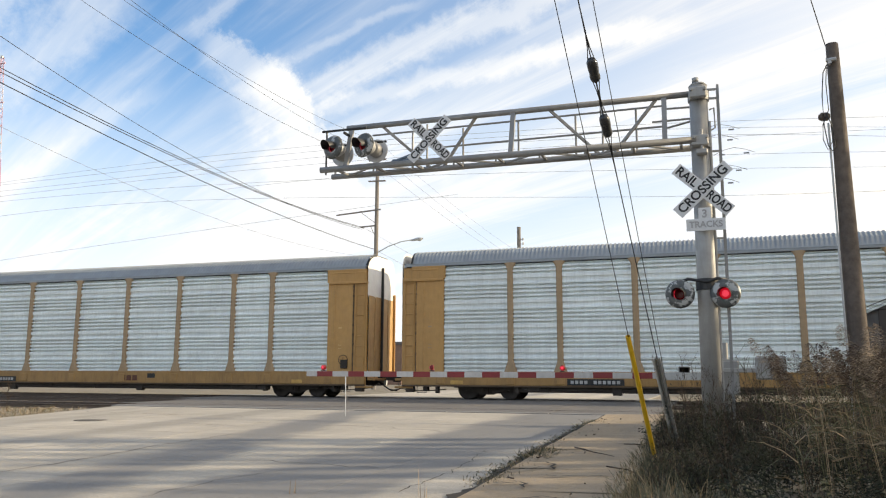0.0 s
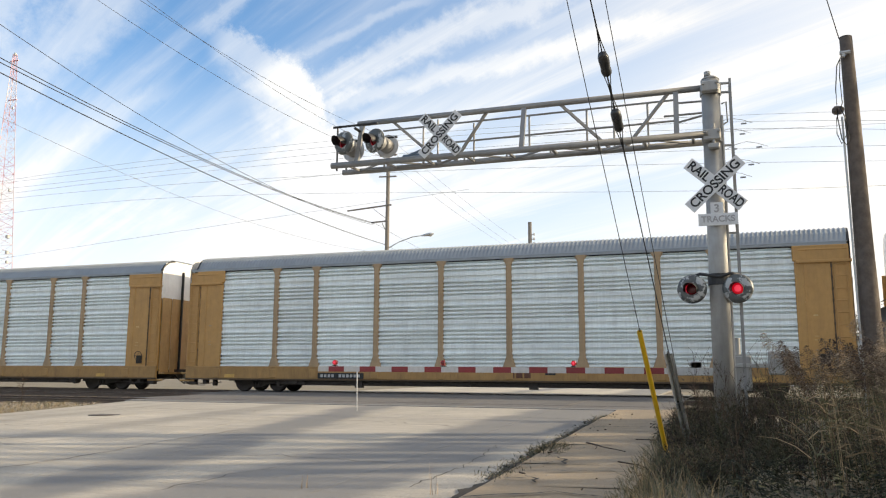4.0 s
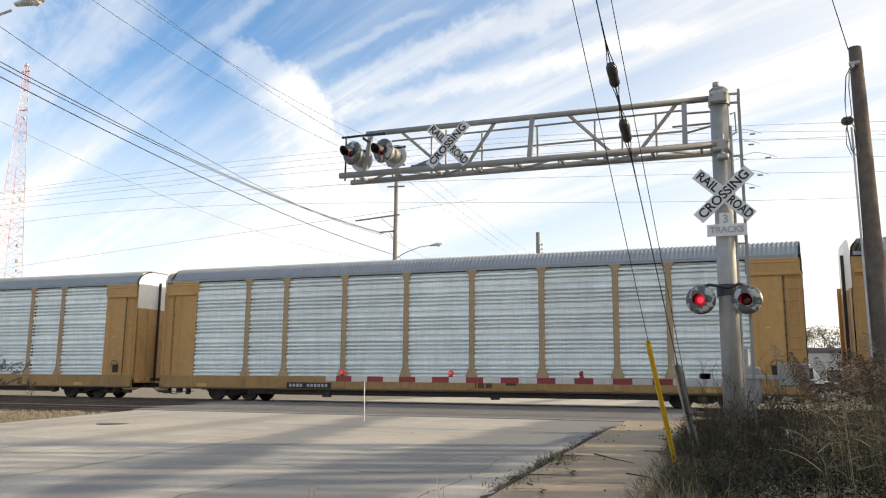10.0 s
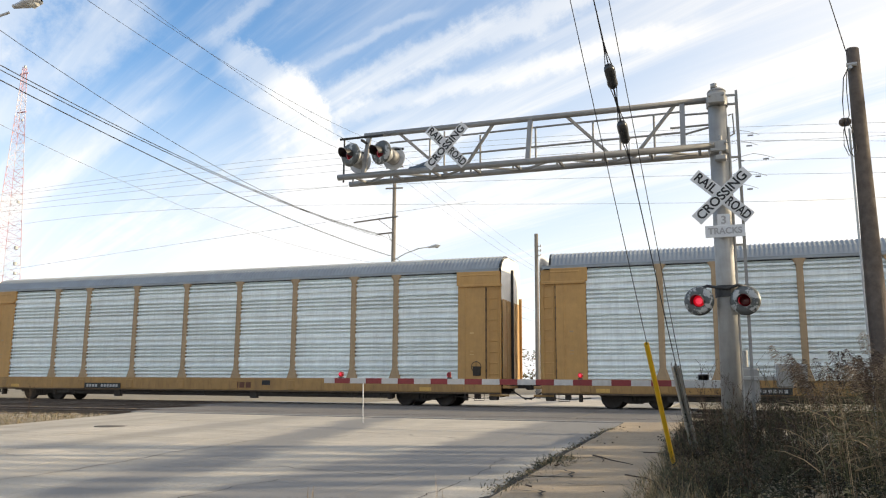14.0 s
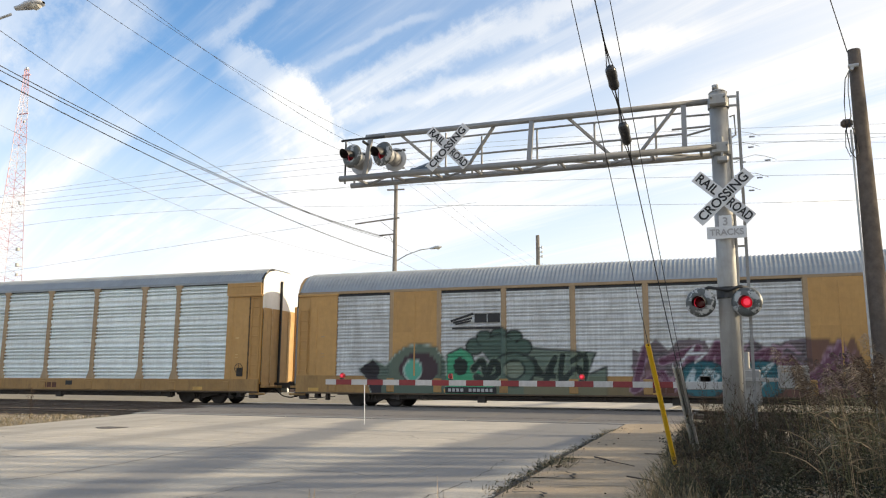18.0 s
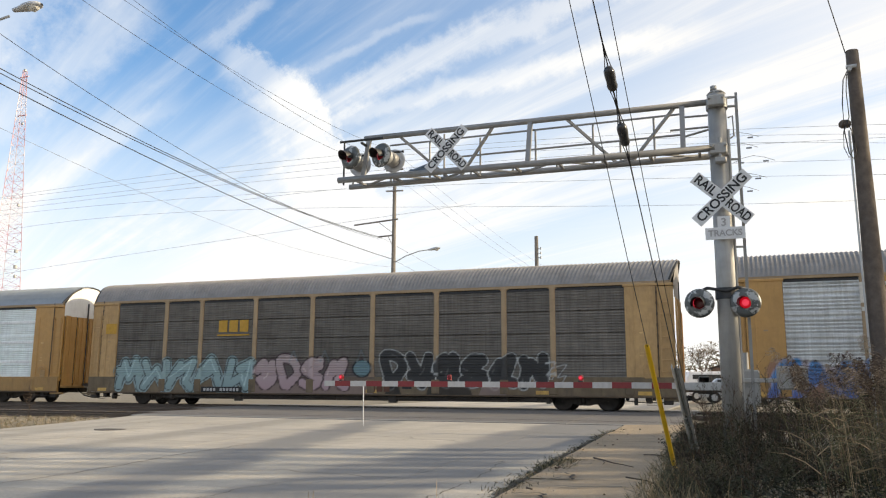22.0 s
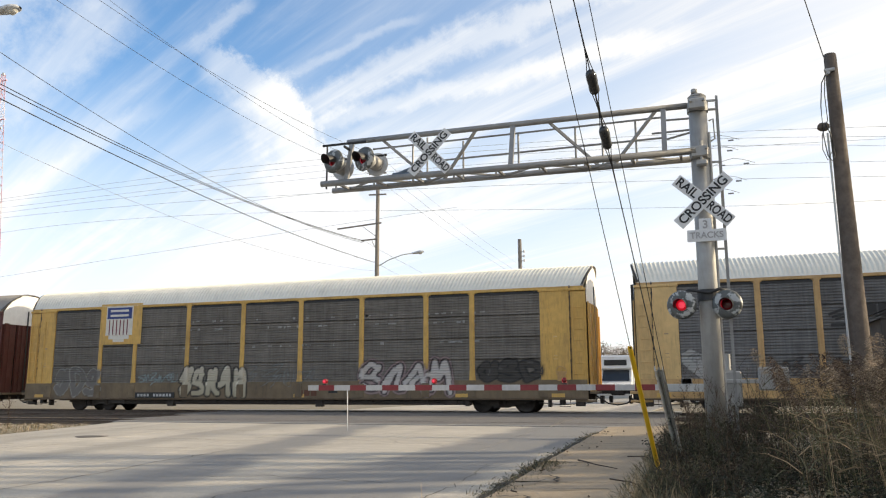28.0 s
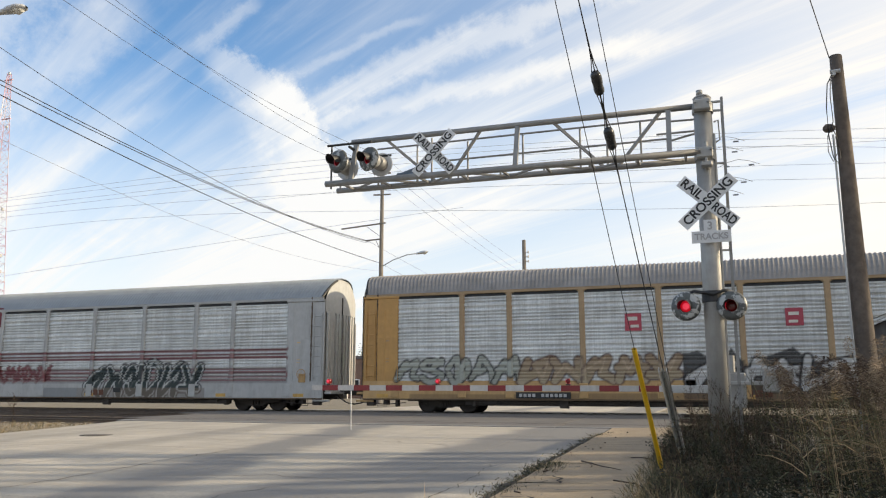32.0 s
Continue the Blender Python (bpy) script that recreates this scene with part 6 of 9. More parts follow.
CARS[25] = dict(kind="B", rib="slatted", hood=GREY_PAINT, leaf=GREY_PAINT, side=SILVER_B, post=GREY_PAINT, end=GREY_PAINT, roof=ROOF_GALV, sill=GREY_PAINT, canvas=cv_grey, label="light grey car carrier with maroon stripes and graffiti")
CARS[26] = dict(kind="B", rib="slatted", side=SILVER_B, post=POST_TAN, end=TAN, sill=TAN_OLD, roof=ROOF_DARK, canvas=cv_last, label="dull silver car carrier with ochre ends and pale graffiti")
CARS[27] = dict(kind="B", rib="slatted", side=SILVER_B, post=POST_TAN, end=TAN, sill=SILL_OCHRE, roof=ROOF_GALV, label="dull silver car carrier with ochre ends")

TRAIN_V, TRAIN_X, TRACK_Y = 24.1804, 17.059, 31.5
# small gains and losses against a steady run: (seconds, metres)
DRIFT = [(0.0, -0.28), (1.5, -0.38), (3.0, -0.38), (4.5, -0.1), (6.0, 0.22), (8.0, 0.16), (10.0, 0.12), (13.0, 0.25), (17.0, 0.31), (20.0, 0.28), (22.0, 0.20), (23.0, 0.18), (25.0, -0.04), (27.5, -0.14), (29.0, -0.3), (30.5, -0.23), (32.0, -0.36)]
built = {}
train = {}
plain_first = None
for m in sorted(CARS):
    spec = CARS[m]
    simple = spec["kind"] == "A" and not spec.get("canvas") and not spec.get("odd")
    if simple and plain_first is not None:
        train[m] = copy_thing(plain_first, Matrix.Identity(4))
    else:
        train[m], bays, info = car_body(spec)
        built[m] = (train[m], bays, info)
        if simple:
            plain_first = train[m]


def train_rows(m):
    x = PITCH * m + TRAIN_X + BODY / 2
    return [(t, pose(x + d - TRAIN_V * t, TRACK_Y, 0)) for t, d in DRIFT]

# ---- crossing signals ----
MAST_Y = 14.7
ARM_LAMPS = []          # (turning lens, its group)


def text_mesh(word, size, depth=0.004):
    c = bpy.data.curves.new("word", "FONT")
    c.body, c.size, c.extrude, c.align_x, c.align_y = word, size, depth, "CENTER", "CENTER"
    c.offset = 0.022 * size
    ob = bpy.data.objects.new("word", c)
    scene.collection.objects.link(ob)
    me = bpy.data.meshes.new_from_object(ob.evaluated_get(bpy.context.evaluated_depsgraph_get()))
    bpy.data.objects.remove(ob)
    bpy.data.curves.remove(c)
    return me


def word_part(word, size, m, material, parent, name="lettering", squeeze=1.0, wide=None):
    """Lettering that faces -y, centred at the pose m."""
    me = text_mesh(word, size)
    if wide:
        span = [v.co.x for v in me.vertices]
        squeeze = wide / (max(span) - min(span))
    me.transform(Matrix.Diagonal((squeeze, 1, 1, 1)))
    me.materials.clear()
    me.materials.append(material)
    ob = new(name, me)
    ob.parent = parent
    ob.matrix_basis = m
    return ob


def crossbuck(parent, x, y, z, length, width, angle=43.0):
    """Two crossed white blades with black words, facing the road."""
    s = parent
    for k, (ang, word) in enumerate(((-angle, ("RAIL", "ROAD")), (angle, ("CROSSING",)))):
        bm = bmesh.new()
        box(bm, -length / 2, length / 2, -0.004, 0.004, -width / 2, width / 2, 0.003)
        b = part("blade", bm, SIGN_WHITE, s)
        yy = y - 0.012 * k
        b.matrix_basis = pose(x, yy, z, 0, -ang, 0)
        if len(word) == 2:
            for w, u, ws in ((word[0], -length * 0.295, length * 0.345), (word[1], length * 0.29, length * 0.385)):
                word_part(w, width * 0.98, pose(u, -0.006, 0, 90, 0, 0), BLACK, b, wide=ws)
        else:
            word_part(word[0], width * 0.98, pose(0, -0.006, 0, 90, 0, 0), BLACK, b, wide=length * 0.89)


LENS_TURN = 88.0


def drum_lens(r, d, dome):
    """A dark and a lit lens side by side on a small drum that turns about its upright axis, d behind each lens."""
    bm = bmesh.new()
    n0 = 0
    for k in range(2):
        m = Matrix.Rotation(math.radians(-LENS_TURN * k), 4, "Z") @ Matrix.Translation((0, -d, 0)) @ Matrix.Rotation(math.radians(90), 4, "X")
        lathe(bm, [(r, 0.0), (r * 0.97, dome * 0.2), (r * 0.6, dome * 0.8), (0.0, dome)], m, 24)
        bm.faces.ensure_lookup_table()
        for i, fc in enumerate(list(bm.faces)[n0:]):
            fc.material_index = k if i < 48 or not k else 2
        n0 = len(bm.faces)
    return bm


def flasher(parent, x, y, z, facing=-1, r=0.255, lens_r=0.098, group=None):
    """A round black background with hood, housing and a two-sided turning lens."""
    f = new("flasher")
    f.parent = parent
    f.matrix_basis = pose(x, y, z, 0, 0, 0 if facing < 0 else 180)
    bm = bmesh.new()
    m = Matrix.Rotation(math.radians(90), 4, "X")
    lathe(bm, [(lens_r + 0.012, 0.045), (r * 0.7, 0.05), (r * 0.9, 0.035), (r, 0.0), (r, -0.01), (r * 0.85, 0.018), (lens_r + 0.012, 0.008)], m, 28)
    part("background", bm, PEELING if facing < 0 else SIGN_WHITE, f)
    bm = bmesh.new()
    lathe(bm, [(lens_r + 0.014, 0.0), (0.15, -0.012), (0.152, -0.2), (lens_r * 0.9, -0.28), (0.03, -0.30), (0.0, -0.30)], m, 20)
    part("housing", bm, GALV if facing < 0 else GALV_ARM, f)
    # hood over the lens
    bm = bmesh.new()
    rows = []
    for i in range(8):
        u = i / 7
        row = []
        for k in range(19):
            a = math.radians(-25 + 230 * k / 18)
            keep = 0.5 + 0.5 * math.sin(a)
            d = 0.02 + 0.30 * u * (0.45 + 0.55 * keep)
            row.append(((lens_r + 0.014) * math.cos(a), -d, (lens_r + 0.014) * math.sin(a) - 0.03 * u))
        rows.append(row)
    strip(bm, rows)
    part("hood", bm, BLACK_DULL, f, smooth=True)
    lens = part("lens", drum_lens(lens_r, 0.105, 0.014), [DARK_RED, LIT_RED, LIT_CORE], f, "red lens, dark or lit as it flashes")
    lens.location = (0, 0.105, 0)
    if group:
        ARM_LAMPS.append((lens, group))
    return f


mast = thing("cantilever_signal", "grey steel cantilever railroad signal with crossbucks and flashing red lamps", "railroad signal", (0.02, MAST_Y, -0.35))
BZ = 0.35


def mpart(name, bm, material=GALV_MAST, label="", smooth=False):
    bmesh.ops.translate(bm, verts=bm.verts[:], vec=(-0.02, -MAST_Y, BZ))
    return part(name, bm, material, mast, label, smooth)


bm = bmesh.new()
rod(bm, (0.02, MAST_Y, -0.35), (0.02, MAST_Y, 6.2), 0.185, 0.16, 24)
rod(bm, (0.02, MAST_Y, 6.2), (0.02, MAST_Y, 6.25), 0.168, 0.12, 20)
rod(bm, (-0.02, MAST_Y - 0.06, 6.26), (-0.02, MAST_Y - 0.06, 6.34), 0.06, seg=10)
mpart("mast", bm, GALV_MAST, "", True)
bm = bmesh.new()
box(bm, -0.28, 0.32, MAST_Y - 0.3, MAST_Y + 0.3, -0.35, -0.18, 0.03)
mpart("footing", bm, CONCRETE)
XL = -7.65
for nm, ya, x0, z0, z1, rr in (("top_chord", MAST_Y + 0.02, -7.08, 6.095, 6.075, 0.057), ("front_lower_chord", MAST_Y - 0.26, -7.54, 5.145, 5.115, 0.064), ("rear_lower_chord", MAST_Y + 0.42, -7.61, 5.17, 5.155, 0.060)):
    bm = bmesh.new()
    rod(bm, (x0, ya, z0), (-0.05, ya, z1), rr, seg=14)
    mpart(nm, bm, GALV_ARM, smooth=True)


def chord(x, which):
    """A point on a chord of the truss."""
    u = (x - XL) / (0 - XL)
    if which == "t":
        return (x, MAST_Y + 0.02, 6.095 - 0.02 * u)
    if which == "f":
        return (x, MAST_Y - 0.26, 5.145 - 0.03 * u)
    return (x, MAST_Y + 0.42, 5.17 - 0.015 * u)


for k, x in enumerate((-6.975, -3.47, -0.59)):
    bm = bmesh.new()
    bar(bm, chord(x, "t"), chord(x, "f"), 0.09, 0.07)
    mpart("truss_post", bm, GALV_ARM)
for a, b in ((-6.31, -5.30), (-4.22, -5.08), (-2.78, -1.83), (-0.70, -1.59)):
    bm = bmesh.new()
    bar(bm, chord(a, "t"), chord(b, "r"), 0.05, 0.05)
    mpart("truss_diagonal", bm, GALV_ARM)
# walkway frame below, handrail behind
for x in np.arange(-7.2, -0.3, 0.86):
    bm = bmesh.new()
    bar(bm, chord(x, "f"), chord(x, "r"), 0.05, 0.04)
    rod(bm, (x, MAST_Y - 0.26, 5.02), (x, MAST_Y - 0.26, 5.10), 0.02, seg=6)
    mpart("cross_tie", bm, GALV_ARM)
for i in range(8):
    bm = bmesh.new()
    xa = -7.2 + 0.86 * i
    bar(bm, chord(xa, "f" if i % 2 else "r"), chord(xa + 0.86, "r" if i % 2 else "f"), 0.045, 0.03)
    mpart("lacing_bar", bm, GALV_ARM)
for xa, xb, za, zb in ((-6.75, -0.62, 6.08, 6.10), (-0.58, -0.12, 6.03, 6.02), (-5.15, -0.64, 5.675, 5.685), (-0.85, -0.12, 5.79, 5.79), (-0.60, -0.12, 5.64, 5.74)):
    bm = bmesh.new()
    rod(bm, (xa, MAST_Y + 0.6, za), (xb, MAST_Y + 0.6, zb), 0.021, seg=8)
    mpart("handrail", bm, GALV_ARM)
for x, zt in ((-5.81, 6.08), (-5.48, 6.2), (-4.68, 6.04), (-3.50, 6.08), (-2.33, 6.09), (-1.80, 6.16), (-1.15, 6.09)):
    bm = bmesh.new()
    rod(bm, (x, MAST_Y + 0.58, 5.15), (x, MAST_Y + 0.58, zt), 0.021, seg=8)
    mpart("handrail_post", bm, GALV_ARM)
# clamps on the mast
for z in (6.0, 5.1):
    bm = bmesh.new()
    rod(bm, (0.02, MAST_Y, z - 0.09), (0.02, MAST_Y, z + 0.09), 0.188, seg=20)
    box(bm, -0.14, 0.16, MAST_Y - 0.3, MAST_Y - 0.16, z - 0.1, z + 0.1, 0.02)
    for dx in (-0.1, 0.13):
        rod(bm, (dx, MAST_Y - 0.36, z + 0.04), (dx, MAST_Y - 0.3, z + 0.04), 0.025, seg=6)
    mpart("clamp", bm)
bm = bmesh.new()
box(bm, -0.06, 0.14, MAST_Y - 0.33, MAST_Y - 0.18, 4.83, 4.93, 0.02)
rod(bm, (0.04, MAST_Y - 0.25, 4.9), (0.04, MAST_Y - 0.25, 5.3), 0.03, seg=8)
mpart("jack_plate", bm)
# ladder up the mast
bm = bmesh.new()
for x, yo in ((0.36, 0.0), (0.36, 0.36)):
    bar(bm, (x, MAST_Y + yo, 0.1), (x, MAST_Y + yo, 6.2), 0.045, 0.02)
mpart("ladder_rail", bm, GALV_ARM)
for i in range(19):
    bm = bmesh.new()
    z = 0.4 + i * 0.305
    rod(bm, (0.36, MAST_Y, z), (0.36, MAST_Y + 0.36, z), 0.014, seg=6)
    mpart("ladder_rung", bm)
for z in (1.2, 3.35, 4.95, 5.95, 6.12):
    bm = bmesh.new()
    bar(bm, (0.15, MAST_Y, z), (0.36, MAST_Y + 0.02, z), 0.05, 0.03)
    mpart("ladder_bracket", bm)
bm = bmesh.new()
tube(bm, [(0.2, MAST_Y + 0.05, 5.75), (0.28, MAST_Y + 0.05, 5.78), (0.29, MAST_Y + 0.05, 5.4), (0.22, MAST_Y + 0.02, 5.35)], 0.016)
rod(bm, (0.195, MAST_Y - 0.05, 0.3), (0.195, MAST_Y - 0.05, 5.5), 0.022, seg=8)
mpart("conduit", bm)
# crossbuck and track-count sign on the mast
sign = new("crossbuck")
sign.parent = mast
sign.location = (-0.02, -MAST_Y, BZ)
crossbuck(sign, 0.022, MAST_Y - 0.26, 4.193, 1.22, 0.23)
bm = bmesh.new()
box(bm, -0.075, 0.14, MAST_Y - 0.236, MAST_Y - 0.228, 3.64, 3.87, 0.004)
n3 = part("count_plate", bm, SIGN_WHITE, sign)
word_part("3", 0.20, pose(0.03, MAST_Y - 0.240, 3.755, 90, 0, 0), SIGN_FADED, n3)
bm = bmesh.new()
box(bm, -0.285, 0.375, MAST_Y - 0.244, MAST_Y - 0.236, 3.455, 3.67, 0.004)
tp = part("tracks_plate", bm, SIGN_WHITE, sign)
word_part("TRACKS", 0.155, pose(0.045, MAST_Y - 0.248, 3.563, 90, 0, 0), SIGN_FADED, tp, squeeze=0.98)
# lamps on the mast
bm = bmesh.new()
tube(bm, [(-0.46, MAST_Y - 0.14, 2.55), (-0.3, MAST_Y - 0.2, 2.61), (0.02, MAST_Y - 0.22, 2.55), (0.2, MAST_Y - 0.2, 2.61), (0.34, MAST_Y - 0.14, 2.58)], 0.03)
rod(bm, (0.02, MAST_Y, 2.42), (0.02, MAST_Y, 2.62), 0.2, seg=18)
mpart("lamp_bracket", bm, BLACK_DULL)


def mast_lamp(x, y, z, facing, group, turn=0.0):
    f = flasher(mast, x - 0.02, y - MAST_Y, z + BZ, facing, group=group)
    f.matrix_basis = f.matrix_basis @ pose(0, 0, 0, 0, 0, turn)
    return f


mast_lamp(-0.445, MAST_Y - 0.22, 2.348, -1, "L", -8)
mast_lamp(0.31, MAST_Y - 0.22, 2.338, -1, "R", -8)
# lamps on the arm, two to each side, on the end post
bm = bmesh.new()
rod(bm, (-7.5, MAST_Y - 0.3, 5.96), (-6.5, MAST_Y - 0.3, 5.96), 0.026, seg=8)
rod(bm, (-7.45, MAST_Y - 0.2, 5.05), (-7.45, MAST_Y - 0.2, 5.98), 0.02, seg=8)
rod(bm, (-7.0, MAST_Y - 0.3, 5.9), (-7.0, MAST_Y + 0.3, 5.9), 0.03, seg=8)
rod(bm, (-7.3, MAST_Y + 0.3, 5.82), (-6.3, MAST_Y + 0.3, 5.82), 0.026, seg=8)
mpart("arm_lamp_bracket", bm, BLACK_DULL)
mast_lamp(-7.23, MAST_Y - 0.34, 5.595, -1, None, -16)
mast_lamp(-6.53, MAST_Y - 0.34, 5.580, -1, None, -16)
mast_lamp(-7.30, MAST_Y + 0.28, 5.60, 1, None)
mast_lamp(-6.51, MAST_Y + 0.28, 5.62, 1, None)
bm = bmesh.new()
box(bm, -6.1, -5.7, MAST_Y + 0.1, MAST_Y + 0.4, 5.28, 5.36, 0.02)
bar(bm, (-6.25, MAST_Y + 0.1, 5.24), (-5.65, MAST_Y + 0.1, 5.42), 0.05, 0.04)
mpart("terminal_box", bm, mat("blue_grey_box_paint", (0.12, 0.17, 0.24), 0.5, 0, 0.1, 8))
crossbuck2 = new("crossbuck")
crossbuck2.parent = mast
crossbuck2.location = (-0.02, -MAST_Y, BZ)
crossbuck(crossbuck2, -5.107, MAST_Y - 0.34, 5.572, 1.13, 0.205, 46)

# gate behind the mast
GATE_Y = 17.1
gate = thing("crossing_gate", "lowered red-and-white striped crossing gate with lamps", "crossing gate", (0.9, GATE_Y, -0.2))


def gpart(name, bm, material, label=""):
    bmesh.ops.translate(bm, verts=bm.verts[:], vec=(-0.9, -GATE_Y, 0.2))
    return part(name, bm, material, gate, label)


ARM_Z0, ARM_Z1 = 0.93, 0.95


def arm_z(x):
    return ARM_Z0 + (ARM_Z1 - ARM_Z0) * (-0.69 - x) / 8.45


xa = -9.14
stripe = 0.4064
first = -1.14                 # a red stripe begins here
k = 0
x = first + 2 * stripe
while x > xa + 0.02:
    w = stripe
    x0 = max(xa, x - w)
    h = 0.062
    bm = bmesh.new()
    box(bm, x0, x, GATE_Y - 0.02, GATE_Y + 0.02, arm_z(x) - h, arm_z(x) + h, 0.004)
    if x - w / 2 < -0.6:
        gpart("stripe", bm, RED_STRIPE if k % 2 == 0 else ARM_WHITE)
    else:
        bm.free()
    x -= w
    k += 1
bm = bmesh.new()
box(bm, -0.95, 0.15, GATE_Y - 0.035, GATE_Y + 0.035, 0.84, 1.0, 0.01)
gpart("arm_root", bm, GALV)
bm = bmesh.new()
rod(bm, (0.3, GATE_Y + 0.2, -0.2), (0.3, GATE_Y + 0.2, 1.6), 0.06, seg=12)
gpart("gate_mast", bm, GALV_MAST)
bm = bmesh.new()
box(bm, 0.1, 0.55, GATE_Y + 0.05, GATE_Y + 0.45, 0.55, 1.25, 0.03)
gpart("gate_mechanism", bm, GALV_MAST)
bm = bmesh.new()
box(bm, 0.1, 1.15, GATE_Y - 0.12, GATE_Y - 0.07, 1.0, 1.08, 0.01)
box(bm, 0.85, 1.42, GATE_Y - 0.14, GATE_Y - 0.05, 0.86, 1.32, 0.03)
gpart("counterweight", bm, GALV_MAST)
bm = bmesh.new()
for z in (0.2, 0.45, 0.7):
    box(bm, -0.62, -0.4, GATE_Y - 0.03, GATE_Y + 0.03, 0.98 + z * 0.0, 1.12, 0.02)
gpart("arm_hinge", bm, GALV_ARM)
# drooping tip wand
bm = bmesh.new()
rod(bm, (-8.12, GATE_Y, 0.9), (-8.10, GATE_Y, -0.02), 0.014, 0.008, 6)
gpart("tip_wand", bm, SIGN_WHITE)
for x, grp in ((-8.70, "T"), (-5.97, "L"), (-3.01, "R")):
    bm = bmesh.new()
    box(bm, x - 0.05, x + 0.05, GATE_Y - 0.04, GATE_Y + 0.04, arm_z(x) + 0.066, arm_z(x) + 0.09)
    gpart("arm_lamp_base", bm, BLACK_DULL)
    bm = bmesh.new()
    rod(bm, (x, GATE_Y, arm_z(x) + 0.09), (x, GATE_Y, arm_z(x) + 0.21), 0.042, 0.036, 12)
    gpart("arm_lamp_can", bm, RED_STRIPE)
    lens = part("lens", drum_lens(0.048, 0.05, 0.012), [DARK_RED, LIT_RED, LIT_CORE], gate, "small red arm lamp, dark or lit as it flashes")
    lens.location = (x - 0.9, 0.0, arm_z(x) + 0.15 + 0.2)
    if grp == "T":
        lens.rotation_euler = (0, 0, radians(LENS_TURN))
    else:
        ARM_LAMPS.append((lens, grp + " arm"))

def flash_rows():
    """Each drum swings its lit lens to the road and back again in a thirtieth of a second."""
    half, step = 1.297 / 2, 1.0 / 30
    t, left = -0.17 * 1.297, False
    marks = []
    while t < 31.9:
        marks.append((max(t, 0.0), left))
        t += half
        left = not left
    for lens, group in ARM_LAMPS:
        base = lens.matrix_basis.copy()
        rows = []
        for i, (t, left) in enumerate(marks):
            ang = LENS_TURN if left == (group[0] == "L") else 0.0
            if i == 0:
                rows.append((0.0, base @ pose(0, 0, 0, 0, 0, ang)))
            else:
                t0 = math.floor((t - (0.074 if len(group) > 1 else 0.0)) / step) * step
                rows.append((t0, base @ pose(0, 0, 0, 0, 0, LENS_TURN - ang)))
                rows.append((t0 + step, base @ pose(0, 0, 0, 0, 0, ang)))
        rows.append((32.0, base @ pose(0, 0, 0, 0, 0, ang)))
        walk(lens, rows)

# ---- poles and wires ----


def wire(name, a, b, sag, r, material, parent, n=24, label=""):
    """One hanging wire as a thin tube."""
    a, b = Vector(a), Vector(b)
    bm = bmesh.new()
    pts = []
    for i in range(n + 1):
        u = i / n
        p = a.lerp(b, u)
        p.z -= 4 * sag * u * (1 - u)
        pts.append(p)
    tube(bm, pts, r, 4)
    return part(name, bm, material, parent, label)


def wood_pole(bm, base, top, r0, r1, seg=14):
    base, top = Vector(base), Vector(top)
    rows = []
    for i in range(9):
        u = i / 8
        c = base.lerp(top, u)
        r = r0 + (r1 - r0) * u
        rows.append([(c.x + r * math.cos(2 * math.pi * k / seg) * (1 + 0.03 * math.sin(5 * k + i)), c.y + r * math.sin(2 * math.pi * k / seg), c.z) for k in range(seg + 1)])
    strip(bm, rows)
    f = bmesh.ops.contextual_create(bm, geom=[v for v in bm.verts if abs(v.co.z - top.z) < 1e-5])
    bmesh.ops.remove_doubles(bm, verts=bm.verts[:], dist=1e-5)


# dark stub pole among the reeds
stub = thing("utility_pole", "dark creosoted wooden stub pole with a coiled wire", "utility pole", (2.16, 14.0, -0.3))
bm = bmesh.new()
wood_pole(bm, (0.10, 0, 0), (0.026, 0, 6.74), 0.175, 0.098)
part("pole", bm, CREOSOTE, stub, smooth=True)
bm = bmesh.new()
rod(bm, (-0.10, -0.13, 6.42), (0.06, -0.15, 6.42), 0.035, seg=8)
rod(bm, (-0.05, -0.12, 6.36), (-0.05, -0.2, 6.36), 0.03, seg=8)
part("bolt_clamp", bm, GALV, stub)
bm = bmesh.new()
box(bm, -0.26, -0.08, -0.09, 0.05, 5.42, 5.55, 0.04)
part("bracket", bm, CREOSOTE, stub)
bm = bmesh.new()
tube(bm, [(-0.08, -0.14, 6.36), (-0.16, -0.16, 6.2), (-0.2, -0.16, 5.8), (-0.2, -0.16, 5.3), (-0.16, -0.16, 4.95), (-0.1, -0.16, 4.85), (-0.05, -0.16, 4.95), (-0.09, -0.16, 5.3), (-0.16, -0.16, 5.5)], 0.009, 5)
tube(bm, [(-0.1, -0.14, 6.3), (-0.13, -0.17, 6.0), (-0.12, -0.17, 5.55), (-0.22, -0.17, 5.3), (-0.23, -0.17, 5.05), (-0.17, -0.17, 4.87), (-0.09, -0.15, 5.02), (-0.1, -0.15, 5.3)], 0.008, 5)
part("coiled_wire", bm, WIRE, stub)
bm = bmesh.new()
rod(bm, (-0.09, -0.10, 0.2), (-0.125, -0.08, 5.35), 0.018, seg=6)
part("ground_conduit", bm, GALV, stub)
wire("span_wire", (-0.07, 0.0, 6.72), (-4.6, -14.4, 12.2), -0.25, 0.008, WIRE, stub)

# guy wires from the pole behind the camera down to two anchors
GUY_A, GUY_B, GUY_C = (-1.248, 7.0, 4.476), (-1.025, 7.0, 4.438), (-0.885, 7.0, 4.405)


